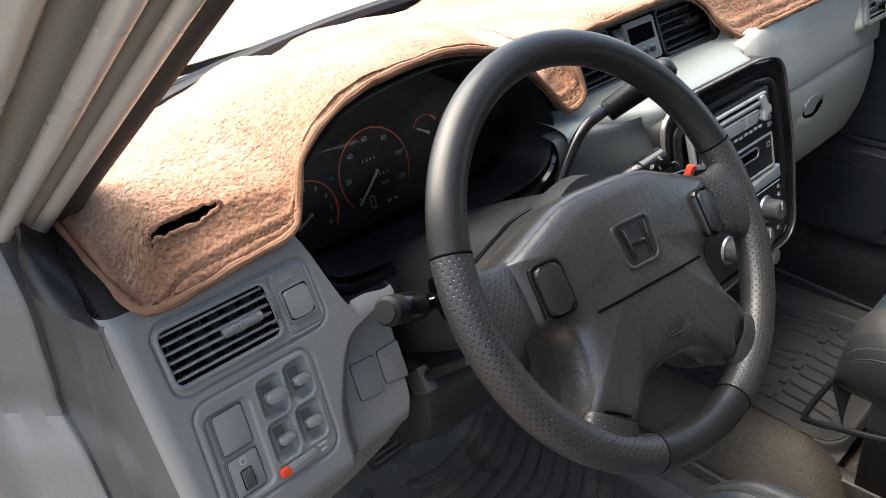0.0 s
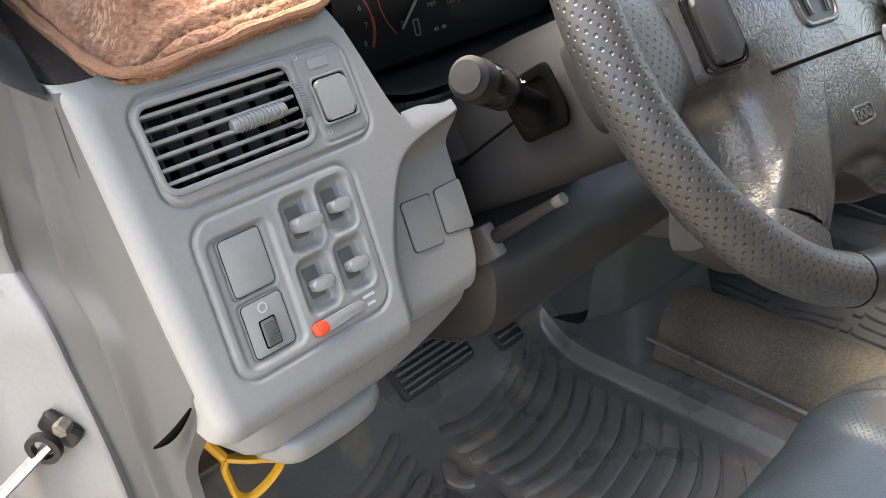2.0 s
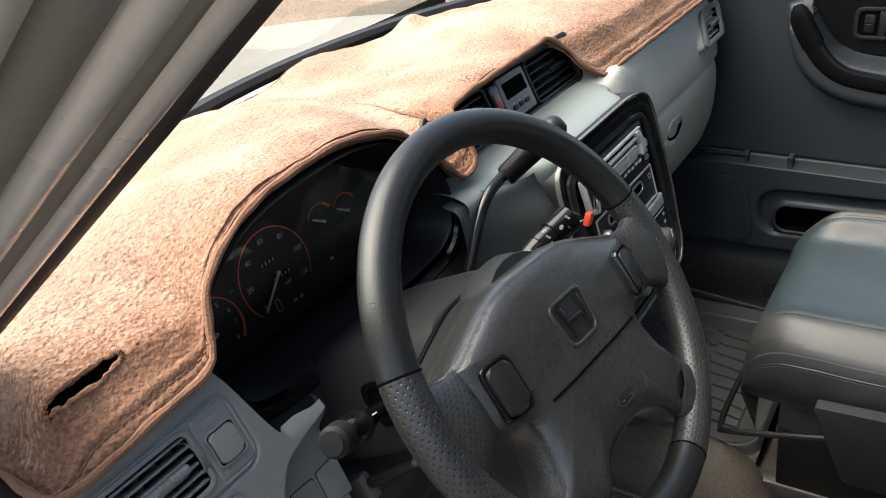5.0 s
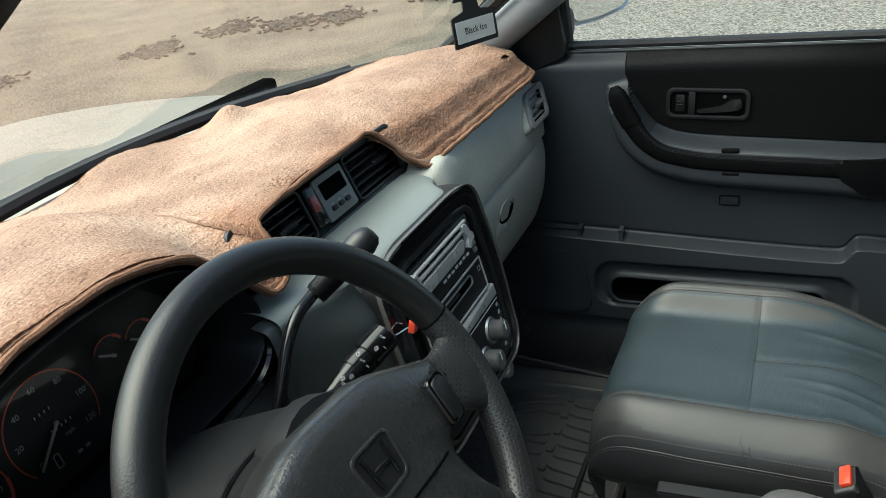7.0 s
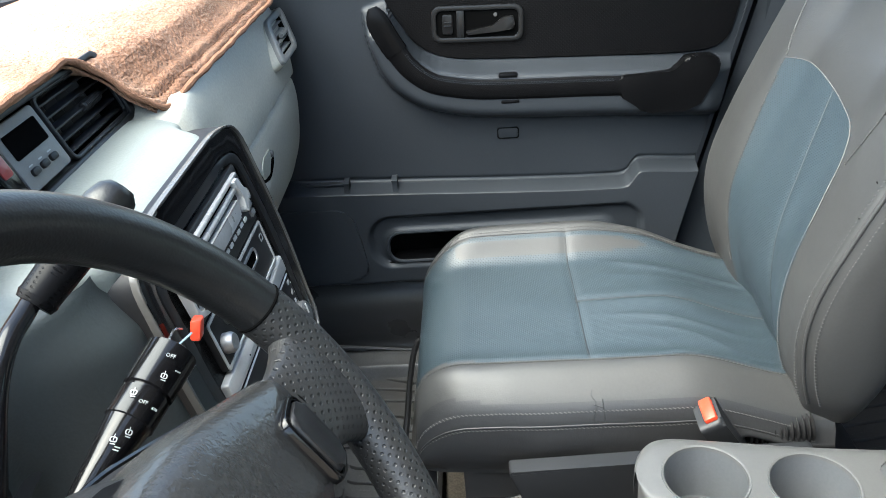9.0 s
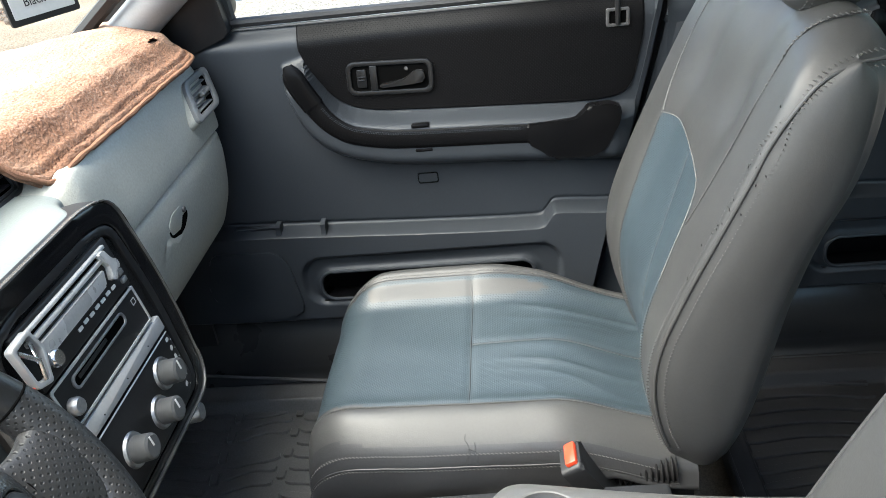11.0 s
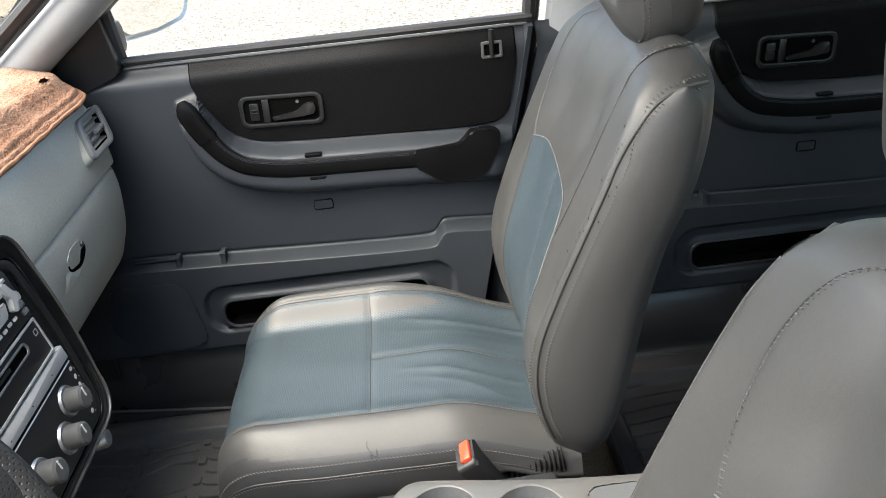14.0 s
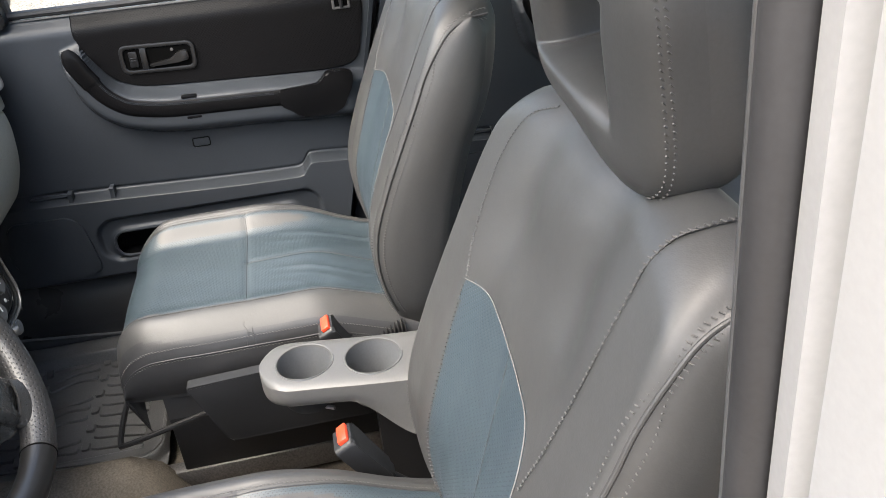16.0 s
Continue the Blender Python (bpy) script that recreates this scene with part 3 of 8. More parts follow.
def liner_pt(u, v):
    z = lerp(0.80, 1.118, v)
    front = 0.5256 + (z - 1.036) * 0.41 + 0.007 if z > 0.955 else lerp(0.505, 0.565, smooth(z, 0.955, 0.85))
    back = poly(POSTLINE, z)[0] + 0.004
    y = lerp(front, back, u)
    ridge = 0.006 * math.exp(-(((u - 0.62) / 0.07) ** 2)) * smooth(z, 1.10, 1.04)
    x = -0.7128 - 0.006 * smooth(u, 0.5, 0.66) - 0.015 * smooth(u, 0.72, 1.0) - ridge
    dent = 0.0035 * math.exp(-(((y - 0.645) / 0.007) ** 2 + ((z - 1.051 - 0.8 * (y - 0.645)) / 0.014) ** 2))
    x += 0.007 * smooth(u, 0.05, 0.0)
    return V(x + dent, y, z + 0.012 * smooth(u, 0.3, 1.0) * smooth(v, 0.8, 1.0))


part("side_liner", bm_sheet(liner_pt, 60, 60), SHADEGREY, post, "grey plastic kick panel")
part("liner_slot", bm_tube([(-0.7145 - 0.0012 * k, 0.513 + 0.011 * k, 0.949 - 0.0105 * k - 0.004 * math.sin(k * 0.52)) for k in range(7)], lambda t: 0.0008 + 0.0018 * math.sin(t * 3.1), 8), VOID, post, "thin dark slot")
part("clip_mark", bm_tube([(-0.7125, 0.640, 1.058), (-0.7125, 0.645, 1.051), (-0.7125, 0.651, 1.045)], 0.002, 8), VOID, post)
corner = [V(-0.7145, 0.574, 1.114), V(-0.731, 0.645, 1.132), V(-0.727, 0.640, 1.19), V(-0.702, 0.675, 1.152)]
part("pillar_foot", bm_slab(lambda u, v: corner[0].lerp(corner[1], u).lerp(corner[3].lerp(corner[2], u), v) + V(-0.003 * math.sin(math.pi * u), 0, 0), 10, 10, 0.004), DARK, post, "dark grey pillar foot cover")
strap = part("check_strap", bm_tube([(-0.762, 0.661, 0.871), (-0.782, 0.670, 0.855), (-0.80, 0.676, 0.842), (-0.86, 0.66, 0.80)], 0.008, 8, 0.45), STEEL, post, "worn steel door check strap")
part("strap_housing", bm_box((-0.7545, 0.654, 0.882), (0.030, 0.010, 0.024), 0.0045, Euler((0.2, 0.75, -0.95)).to_matrix()), BLACK, strap, "black strap housing")
part("bolt", bm_lathe([(0.0, 0.009), (0.0052, 0.009), (0.006, 0.0075), (0.006, 0.0), (0.0, 0.0)], axes((-0.7515, 0.647, 0.889), (0.6, -0.5, 0.3), (-0.75, -0.66, 0)), 6), DULLSTEEL, strap)
part("strap_eye", bm_lathe([(0.008, 0.005), (0.0125, 0.005), (0.0125, 0.0), (0.008, 0.0)], axes((-0.766, 0.660, 0.871), (0.6, -0.5, 0.3), (-0.75, -0.66, 0)), 20, True), BLACK, strap)
part("sill_panel", bm_box((-0.74, 0.2, 0.40), (0.1, 1.6, 0.16), 0.02), DUSTYDIM, post)

# the driver's door, out of view, swung open beyond the hinge post to block sky from it
open_door = thing("driver_door", (-0.84, 0.82, 0.45), "silver car door swung wide open, grey inside", "car door")
dm = Matrix.Translation((-0.84, 0.80, 0)) @ Matrix.Rotation(radians(172), 4, "Z")
part("door_skin", bm_box((0, 0, 0), (0.98, 0.04, 0.72), 0.02), SILVER, open_door).data.transform(dm @ Matrix.Translation((0.49, -0.05, 0.78)))
part("door_lining", bm_box((0, 0, 0), (0.94, 0.05, 0.68), 0.02), DOORGREY, open_door).data.transform(dm @ Matrix.Translation((0.49, -0.005, 0.78)))
part("door_window_frame", bm_tube([dm @ V(0.02, -0.04, 1.13), dm @ V(0.35, -0.03, 1.45), dm @ V(0.75, -0.02, 1.55), dm @ V(0.96, -0.02, 1.5), dm @ V(0.97, -0.03, 1.13)], 0.02, 8), SILVER, open_door)

# centre post behind the driver's seat
bpl = thing("centre_post", (-0.76, -0.3, 0.5), "silver painted centre post with dark rubber seal", "car pillar")
part("seal_strip", bm_tube([(-0.722, -0.150 + 0.05 * (z - 1.4), z) for z in (0.45 + 0.06 * k for k in range(21))], 0.010, 10), RUBBER, bpl, "black rubber door seal")
part("seal_lip", bm_tube([(-0.708, -0.153 + 0.05 * (z - 1.4), z) for z in (0.45 + 0.06 * k for k in range(21))], 0.0065, 10), STALKGREY, bpl, "grey inner seal lip")
part("post_trim", bm_box((-0.710, -0.205, 1.05), (0.02, 0.09, 1.25), 0.006), DOORGREY, bpl, "brown-grey plastic post trim").data.transform(Matrix(((1, 0, 0, 0), (0, 1, 0.05, -0.07), (0, 0, 1, 0), (0, 0, 0, 1))))
part("painted_post", bm_loft([[V(x, y + 0.05 * (z - 1.4), z) for x, y in ((-0.731, -0.165), (-0.734, -0.15), (-0.746, -0.148), (-0.749, -0.157), (-0.756, -0.157), (-0.759, -0.148), (-0.79, -0.147), (-0.83, -0.150), (-0.88, -0.157), (-0.905, -0.20), (-0.905, -0.34), (-0.72, -0.34), (-0.72, -0.25))] for z in (0.4, 0.8, 1.2, 1.7)]), JAMBDIM, bpl)

# passenger-side pillars
apr = thing("windscreen_pillar", (0.68, 0.6, 1.1), "pale grey plastic windscreen pillar trim", "car pillar")
R0, R1 = V(0.672, 0.72, 1.12), V(0.60, 0.06, 1.60)
part("inner_trim", bm_tube([R0.lerp(R1, k / 12) for k in range(-2, 14)], 0.036, 16, 0.8, up=(0.6, 0.45, 0.66)), TRIM, apr)
part("glass_seal", bm_tube([R0.lerp(R1, k / 12) + V(-0.035, 0.035, 0.03) for k in range(-2, 14)], 0.012, 8), BLACK, apr, "black glass edge")
sail = [(0.50, 1.145), (0.52, 1.30), (0.535, 1.36), (0.60, 1.30), (0.72, 1.19), (0.74, 1.12), (0.62, 1.10)]
part("mirror_sail", bm_prism(rounded(sail, 0.01), 0.03, Matrix(((0, 0, -1, 0.715), (1, 0, 0, 0), (0, 1, 0, 0), (0, 0, 0, 1))), 0.004), BLACK, apr, "black triangular mirror mount cover")
part("outer_post", bm_tube([R0.lerp(R1, k / 12) + V(0.055, 0.0, 0.01) for k in range(-2, 14)], 0.040, 12), BLACK, apr, "black post behind the pillar trim")

cpr = thing("centre_post", (0.7, -0.25, 0.5), "grey plastic centre post trim with seat belt", "car pillar")
part("lower_trim", bm_loft([[V(x, y + (0.24 * (1.10 - z) if y > -0.29 else 0), z) for x, y in ((0.75, -0.190), (0.705, -0.195), (0.69, -0.23), (0.68, -0.30), (0.69, -0.37), (0.74, -0.38))] for z in (0.42, 0.8, 1.09, 1.095)]), DOORGREY, cpr)
part("upper_trim", bm_loft([[V(x - (z - 1.1) * 0.12, y - (z - 1.1) * 0.14, z) for x, y in ((0.74, -0.21), (0.715, -0.215), (0.70, -0.24), (0.695, -0.29), (0.71, -0.35), (0.74, -0.36))] for z in (1.095, 1.3, 1.65)]), TRIM, cpr, "pale grey upper trim")
part("seal_strip", bm_tube([(0.735 - max(0, z - 1.1) * 0.12, -0.188 - max(0, z - 1.1) * 0.1 + 0.24 * max(0, 1.1 - z), z) for z in (0.45 + 0.06 * k for k in range(20))], 0.012, 8), RUBBER, cpr, "black rubber door seal")

# sills by the passenger's feet
sill = thing("door_sill", (0.64, 0.3, 0.45), "dark grey plastic sill beside the footwell", "car sill")
part("sill_cover", bm_loft([[V(x, y, z) for x, z in ((0.74, 0.42), (0.74, 0.615), (0.718, 0.612), (0.70, 0.602), (0.686, 0.586), (0.676, 0.564), (0.670, 0.538), (0.669, 0.512), (0.673, 0.488), (0.68, 0.47), (0.676, 0.455), (0.668, 0.44), (0.665, 0.42))] for y in (-1.2, -0.6, 0.0, 0.45, 0.8, 1.1)]), SILLGREY, sill)
part("kick_panel", bm_slab(lambda u, v: V(0.64 + 0.03 * u, lerp(1.1, 0.66, u), lerp(0.56, 0.98, v)), 8, 8, 0.01), DARK, sill)

# ---- dashboard ----
dash = thing("dashboard", (0, 0.7, 0.9), "grey grained plastic car dashboard with vents and switches", "dashboard")
FO, FU, FN = V(-0.62, 0.5256, 1.036), V(0, 0.379, 0.925), V(0, -0.925, 0.379)
FACE = axes(FO, (1, 0, 0), FN)


def on_face(a, b, c=0.0):
    return FACE @ Matrix.Translation((a, b, c))


SWITCHES = ((0.0015, -0.0155), (0.0275, -0.0145), (-0.0035, -0.0520), (0.0235, -0.0515))


HOLLOW = ((-0.15, 0.046), (-0.0924, 0.050), (-0.0595, 0.0565), (-0.03, 0.0708), (-0.0146, 0.081), (-0.001, 0.097), (0.006, 0.124), (0.0086, 0.1414), (0.02, 0.2))


def face_relief(a, b):
    h = 0.0
    d = sdf(a, b, 0.0035, 0.0475, 0.141, 0.0625, 0.014)      # vent and mirror-switch surround
    h += groove(d, 0.0016, 0.0013) + 0.0012 * smooth(-d, 0.0, 0.003)
    d = sdf(a, b, 0.0525, 0.0475, 0.034, 0.054, 0.006)
    h += groove(d, 0.001) if a > 0.03 else 0
    a -= 0.08 * (b + 0.04)                                  # the panel leans a little
    d = sdf(a, b, -0.0115, -0.0385, 0.110, 0.0935, 0.014)   # switch panel
    h += groove(d, 0.0018, 0.0013)
    d = sdf(a, b, -0.0400, -0.0415, 0.043, 0.078, 0.008)    # recess of the blank and the dimmer
    h += -0.0022 * smooth(-d, 0.0, 0.003)
    for cb, hh in ((-0.0230, 0.0345), (-0.0600, 0.0325)):
        h += groove(sdf(a, b, -0.0400, cb, 0.0275, hh, 0.003), 0.0012)
    for ca, cb in SWITCHES:
        d = sdf(a, b, ca - 0.08 * (cb + 0.04), cb, 0.0230, 0.0335, 0.006)
        h += -0.0055 * smooth(-d, -0.0015, 0.004) + 0.0008 * math.exp(-((d / 0.0025) ** 2))
    d = sdf(a, b, -0.001, -0.0762, 0.032, 0.009, 0.004)
    h += -0.0015 * smooth(-d, 0.0, 0.002)
    # the hollow beside the column
    a += 0.08 * (b + 0.04)
    edge = poly(HOLLOW, b)[0]
    h += -0.022 * smooth(a, edge - 0.006, edge + 0.016) * smooth(b, 0.014, -0.012)
    return h


def face_top(a):
    return lerp(0.1, 0.019, smooth(a, 0.071, 0.103)) - 0.004 * smooth(a, 0.12, 0.15) - 0.008 * smooth(a, -0.035, -0.055)


def face_pt(u, v):
    a = lerp(-0.26, 0.165, u**0.8)
    b = lerp(-0.15, face_top(a), v)
    if a > 0.05:
        a = lerp(0.05, poly(((-0.15, 0.118), (-0.103, 0.133), (-0.09, 0.139), (-0.041, 0.1465), (-0.004, 0.150), (0.018, 0.156)), b)[0], (a - 0.05) / 0.115)
    h = face_relief(a, b) if a > -0.09 else 0.0
    if u > 0.97:
        h -= 14 * (u - 0.97) ** 2 + 0.35 * (u - 0.97)
    back = 0.0
    x, edge, r = a, -0.078, 0.014
    if a < edge:
        t = min((edge - a) / r, math.pi / 2)
        x, back = edge - r * math.sin(t), r * (1 - math.cos(t)) + max(0, edge - a - r * math.pi / 2)
    y0, low, r2 = b, -0.098, 0.022
    drop = 0.0
    if b < low:
        t = min((low - b) / r2, math.pi / 2)
        y0, drop = low - r2 * math.sin(t), r2 * (1 - math.cos(t)) + max(0, low - b - r2 * math.pi / 2)
    lip = 0.0
    top = face_top(a) - 0.012
    if b > top:
        lip = (b - top) ** 2 / 0.02
    return FO + V(1, 0, 0) * x + FU * y0 + FN * h + V(0, 1, 0) * (back + drop + lip)


def face_hole(p):
    q = FACE.inverted() @ p
    if q.z < -0.012:
        return False
    return sdf(q.x, q.y, -0.0165, 0.0495, 0.092, 0.044, 0.006) < 0.0014


part("switch_fascia", bm_sheet(face_pt, 480, 300, skip=face_hole), GREY, dash)
# outlet of the driver's vent
def vent_box(w, h, deep, place, mat=VOID, n=5):
    ring = rrect(w, h, 0.006, n)
    return bm_loft([[place @ V(a, b, -0.0015) for a, b in ring], [place @ V(a, b, -0.004) for a, b in ring], [place @ V(a * 0.96, b * 0.92, -deep) for a, b in ring]], cap=False), ring


def air_vent(name, w, h, place, slats, parent, mat=GREY, tilt=25, upright=6, grip=True, rim=0.004):
    ring = rrect(w, h, 0.006, 5)
    wide = rrect(w + 2 * rim, h + 2 * rim, 0.006 + rim, 5)
    vent = part(name, bm_rim(wide, ring, 0.0035, place @ Matrix.Translation((0, 0, -0.0015)), 0.0015), mat, parent)
    box, _ = vent_box(w, h, 0.05, place)
    part("duct", join(box, bm_prism(ring, 0.002, place @ Matrix.Translation((0, 0, -0.05)))), VOID, vent)
    for k in range(slats):
        b = h * ((k + 0.5) / slats - 0.5)
        part("slat", bm_box((0, 0, 0), (w - 0.001, 0.011, 0.0024), 0.001, None), mat, vent).data.transform(place @ Matrix.Translation((0, b, -0.007)) @ Matrix.Rotation(radians(90 + tilt), 4, "X"))
    for k in range(upright):
        a = w * ((k + 0.5) / upright - 0.5)
        part("upright_vane", bm_box((0, 0, 0), (0.0016, h - 0.002, 0.012), 0.0), STALKGREY, vent).data.transform(place @ Matrix.Translation((a, 0, -0.026)) @ Matrix.Rotation(radians(20), 4, "Y"))
    if grip:
        part("grip", bm_tube([place @ V(0.001 + t * 0.036, -0.001, -0.002) for t in (0, 0.03, 0.06, 0.94, 0.97, 1)], lambda t: 0.0042 if 0.1 < t < 0.9 else 0.003, 12), mat, vent)
        part("grip_ribs", join(*[bm_loft([[place @ V(0.005 + 0.0026 * k + dx, -0.001 + 0.0049 * math.cos(q * 0.628), -0.002 + 0.0049 * math.sin(q * 0.628)) for q in range(10)] for dx in (0, 0.0012)]) for k in range(11)]), mat, vent)
    return vent


air_vent("air_vent", 0.092, 0.044, on_face(-0.0165, 0.0495, 0.0012), 6, dash, GREY_SMOOTH, -4)
# thumb wheel, indicator plate and mirror switch
wheel_t = part("thumb_wheel", bm_lathe([(0.013, -0.0022), (0.0145, -0.002), (0.0145, 0.002), (0.013, 0.0022)], on_face(0.0305, 0.0495, -0.0085) @ Matrix.Rotation(radians(90), 4, "Y"), 36), GREY_KEY, dash)
part("ribs", join(*[bm_loft([[on_face(0.0305, 0.0495, -0.0085) @ V(x, 0.0148 * math.sin(t + dt), 0.0148 * math.cos(t + dt)) * 1.0 for x, dt in ((-0.0022, -0.02), (0.0022, -0.02), (0.0022, 0.02), (-0.0022, 0.02))], [on_face(0.0305, 0.0495, -0.0085) @ V(x, 0.0156 * math.sin(t + dt), 0.0156 * math.cos(t + dt)) for x, dt in ((-0.002, -0.015), (0.002, -0.015), (0.002, 0.015), (-0.002, 0.015))]]) for t in (k * 0.11 - 0.8 for k in range(15))]), GREY_SMOOTH, wheel_t)
part("indicator_plate", bm_prism(rrect(0.014, 0.006, 0.001), 0.0015, on_face(0.0510, 0.0670, 0.0005), 0.0005), GREY_KEY, dash)
sw = part("mirror_switch", bm_rim(rrect(0.028, 0.03, 0.004), rrect(0.0245, 0.0265, 0.003), 0.003, on_face(0.0530, 0.0450, 0.0005), 0.001), GREY_SMOOTH, dash)
part("switch_gap", bm_prism(rrect(0.0248, 0.0268, 0.003), 0.0012, on_face(0.0530, 0.0450, 0.0)), VOID, sw)
part("switch_pad", bm_prism(rrect(0.0228, 0.0248, 0.004, 6), 0.0042, on_face(0.0530, 0.0450, 0.0), 0.002, 3), GREY_KEY, sw)
for dx in (0.0375, 0.0415):
    part("mark", bm_rim(rrect(0.003, 0.003, 0.0015), rrect(0.0022, 0.0022, 0.0011), 0.0002, on_face(dx, 0.0735 if dx < 0.04 else 0.0265, 0.0014)), GREYPRINT, dash)
# switch panel: blank plate, dimmer, four mirror/window toggles, defrost slider
LEAN = Matrix(((1, 0.08, 0, 0), (0, 1, 0, 0), (0, 0, 1, 0), (0, 0, 0, 1)))


def on_panel(a, b, c=0.0):
    """On the leaning switch panel."""
    return on_face(a + 0.08 * (b + 0.04), b, c) @ LEAN


for cb, hh in ((-0.0230, 0.034), (-0.0600, 0.032)):
    part("plate_gap", bm_prism(rrect(0.0270, hh - 0.0004, 0.003), 0.0003, on_panel(-0.0400, cb, -0.0022)), DARK, dash)
part("blank_plate", bm_prism(rrect(0.0258, 0.0325, 0.0025), 0.0010, on_panel(-0.0400, -0.0230, -0.0022), 0.0005), GREY_SMOOTH, dash)
dim = part("dimmer_plate", bm_prism(rrect(0.0258, 0.0305, 0.0025), 0.0010, on_panel(-0.0400, -0.0600, -0.0022), 0.0005), GREY_SMOOTH, dash)
part("wheel_slot", bm_prism(rrect(0.0105, 0.0165, 0.0012), 0.0003, on_panel(-0.0405, -0.0640, -0.0011)), VOID, dim)
part("dimmer_wheel", join(bm_prism(rrect(0.0088, 0.0150, 0.001), 0.0022, on_panel(-0.0405, -0.0640, -0.0012), 0.001), *[bm_prism(rrect(0.008, 0.0008, 0.0002, 1), 0.0008, on_panel(-0.0405, -0.0640 + 0.0017 * (k - 3.5), 0.0008)) for k in range(8)]), STALKGREY, dim)
part("dimmer_symbol", bm_rim(rrect(0.006, 0.006, 0.003), rrect(0.0046, 0.0046, 0.0023), 0.0002, on_panel(-0.0405, -0.0495, -0.0011)), GREYPRINT, dim)
for ca, cb in SWITCHES:
    tog = part("toggle_switch", bm_prism(rrect(0.0095, 0.019, 0.001), 0.0008, on_face(ca - 0.0005, cb + 0.001, -0.0056)), STALKGREY, dash)
    big = 1.25 if (ca, cb) == SWITCHES[0] else 1.0
    lug = [(-0.006, -0.0035), (0.0085, -0.0035), (0.0085, 0.0035), (-0.006, 0.0035)]
    part("lever", bm_prism([(p * big, q * big) for p, q in rounded(lug, 0.003)], 0.0085 * big, on_face(ca + 0.001, cb - 0.001, -0.0056), 0.0015, 3), GREY_KEY, tog)
sl = part("defrost_slider", bm_prism(rounded([(-0.016, -0.004), (0.018, -0.003), (0.018, 0.003), (-0.016, 0.004)], 0.003), 0.004, on_face(0.0, -0.0760, -0.001) @ Matrix.Rotation(radians(2), 4, "Z"), 0.0015), GREY_KEY, dash)
part("slider_tip", bm_prism(rrect(0.010, 0.0082, 0.003), 0.005, on_face(-0.0142, -0.0764, -0.0012) @ Matrix.Rotation(radians(2), 4, "Z"), 0.0018), RED, sl, "orange-red slider tip")
for k, wd in enumerate((0.009, 0.006)):
    part("worn_lettering", bm_box((0, 0, 0), (wd, 0.0018, 0.0002)), GREYPRINT, dash).data.transform(on_face(0.0240, -0.0730 - 0.005 * k, 0.0003))
for lid in ([(0.0820, -0.0698), (0.1090, -0.0728), (0.1110, -0.0362), (0.0842, -0.0342)], [(0.1120, -0.0680), (0.1385, -0.0727), (0.1405, -0.0355), (0.1145, -0.0355)]):
    mid = (sum(p for p, _ in lid) / 4, sum(q for _, q in lid) / 4)
    lid = rounded(lid, 0.003)
    small = [(mid[0] + (p - mid[0]) * 0.95, mid[1] + (q - mid[1]) * 0.965) for p, q in lid]
    fuse = part("fuse_lid", bm_prism(small, 0.0020, on_face(0, 0, -0.0227), 0.0006), GREY_SMOOTH, dash)
    part("lid_gap", bm_rim(lid, small, 0.0012, on_face(0, 0, -0.0227)), DARK, fuse)
# lower rail below the switch panel
def rail(outline, stations):
    """A moulded rail across the dash: the outline (y, z) set back and shrunk by (x, back, size) stations."""
    cy, cz = (sum(p[k] for p in outline) / len(outline) for k in (0, 1))
    ring_ = rounded(outline, 0.012, 5)
    rows = [(x, *poly(stations, x)) for x in (lerp(stations[0][0], stations[-1][0], k / 30) for k in range(31))]
    return bm_loft([[V(x, cy + (y - cy) * size + back, cz + (z - cz) * size) for y, z in ring_] for x, back, size in rows])


part("lower_rail", rail([(0.506, 0.915), (0.508, 0.888), (0.53, 0.882), (0.60, 0.884), (0.60, 0.93), (0.53, 0.93)], ((-0.695, 0.02, 0.75), (-0.685, 0.005, 0.95), (-0.66, 0.0, 1.0), (-0.60, 0.002, 1.0), (-0.55, 0.01, 1.0), (-0.48, 0.028, 0.95), (-0.468, 0.035, 0.8))), GREY, dash)
part("bonnet_pull", rail([(0.500, 0.893), (0.502, 0.874), (0.53, 0.868), (0.55, 0.88), (0.53, 0.896)], ((-0.678, 0.012, 0.55), (-0.668, 0.003, 0.9), (-0.655, 0.0, 1.0), (-0.61, 0.001, 1.0), (-0.592, 0.006, 0.85), (-0.584, 0.014, 0.5))), GREY_SMOOTH, dash)

# dark corner cover between pillar and dash top
part("corner_cover", bm_loft([[V(-0.715 + 0.012 * t, 0.572 + 0.17 * t, 1.112 + 0.05 * t + k) + V(s, 0, 0) for s, k in ((0.002, -0.04), (0.002, -0.002), (0.008, 0.004), (0.03, 0.006), (0.06, 0.004), (0.06, -0.04))] for t in (0, 0.25, 0.5, 0.75, 1.0)]), AIRBAG, dash, "black grained corner cover")
part("end_cover", bm_slab(lambda u, v: V(-0.708, lerp(0.58, 0.75, u), lerp(0.90, 1.10, v)), 8, 8, 0.006), GREY, dash)

# padded top under the mat
def pad_pt(u, v):
    x = lerp(-0.70, 0.69, u)
    back = 0.985 - 0.24 * (x / 0.72) ** 2
    rows = ((0, 0.665, 1.06), (0.15, 0.675, 1.115), (0.5, 0.75, 1.13), (1, back, 1.135))
    y, z = poly(rows, v)
    return V(x, y, z)


part("dash_top", bm_slab(pad_pt, 40, 16, -0.02), DARK, dash)

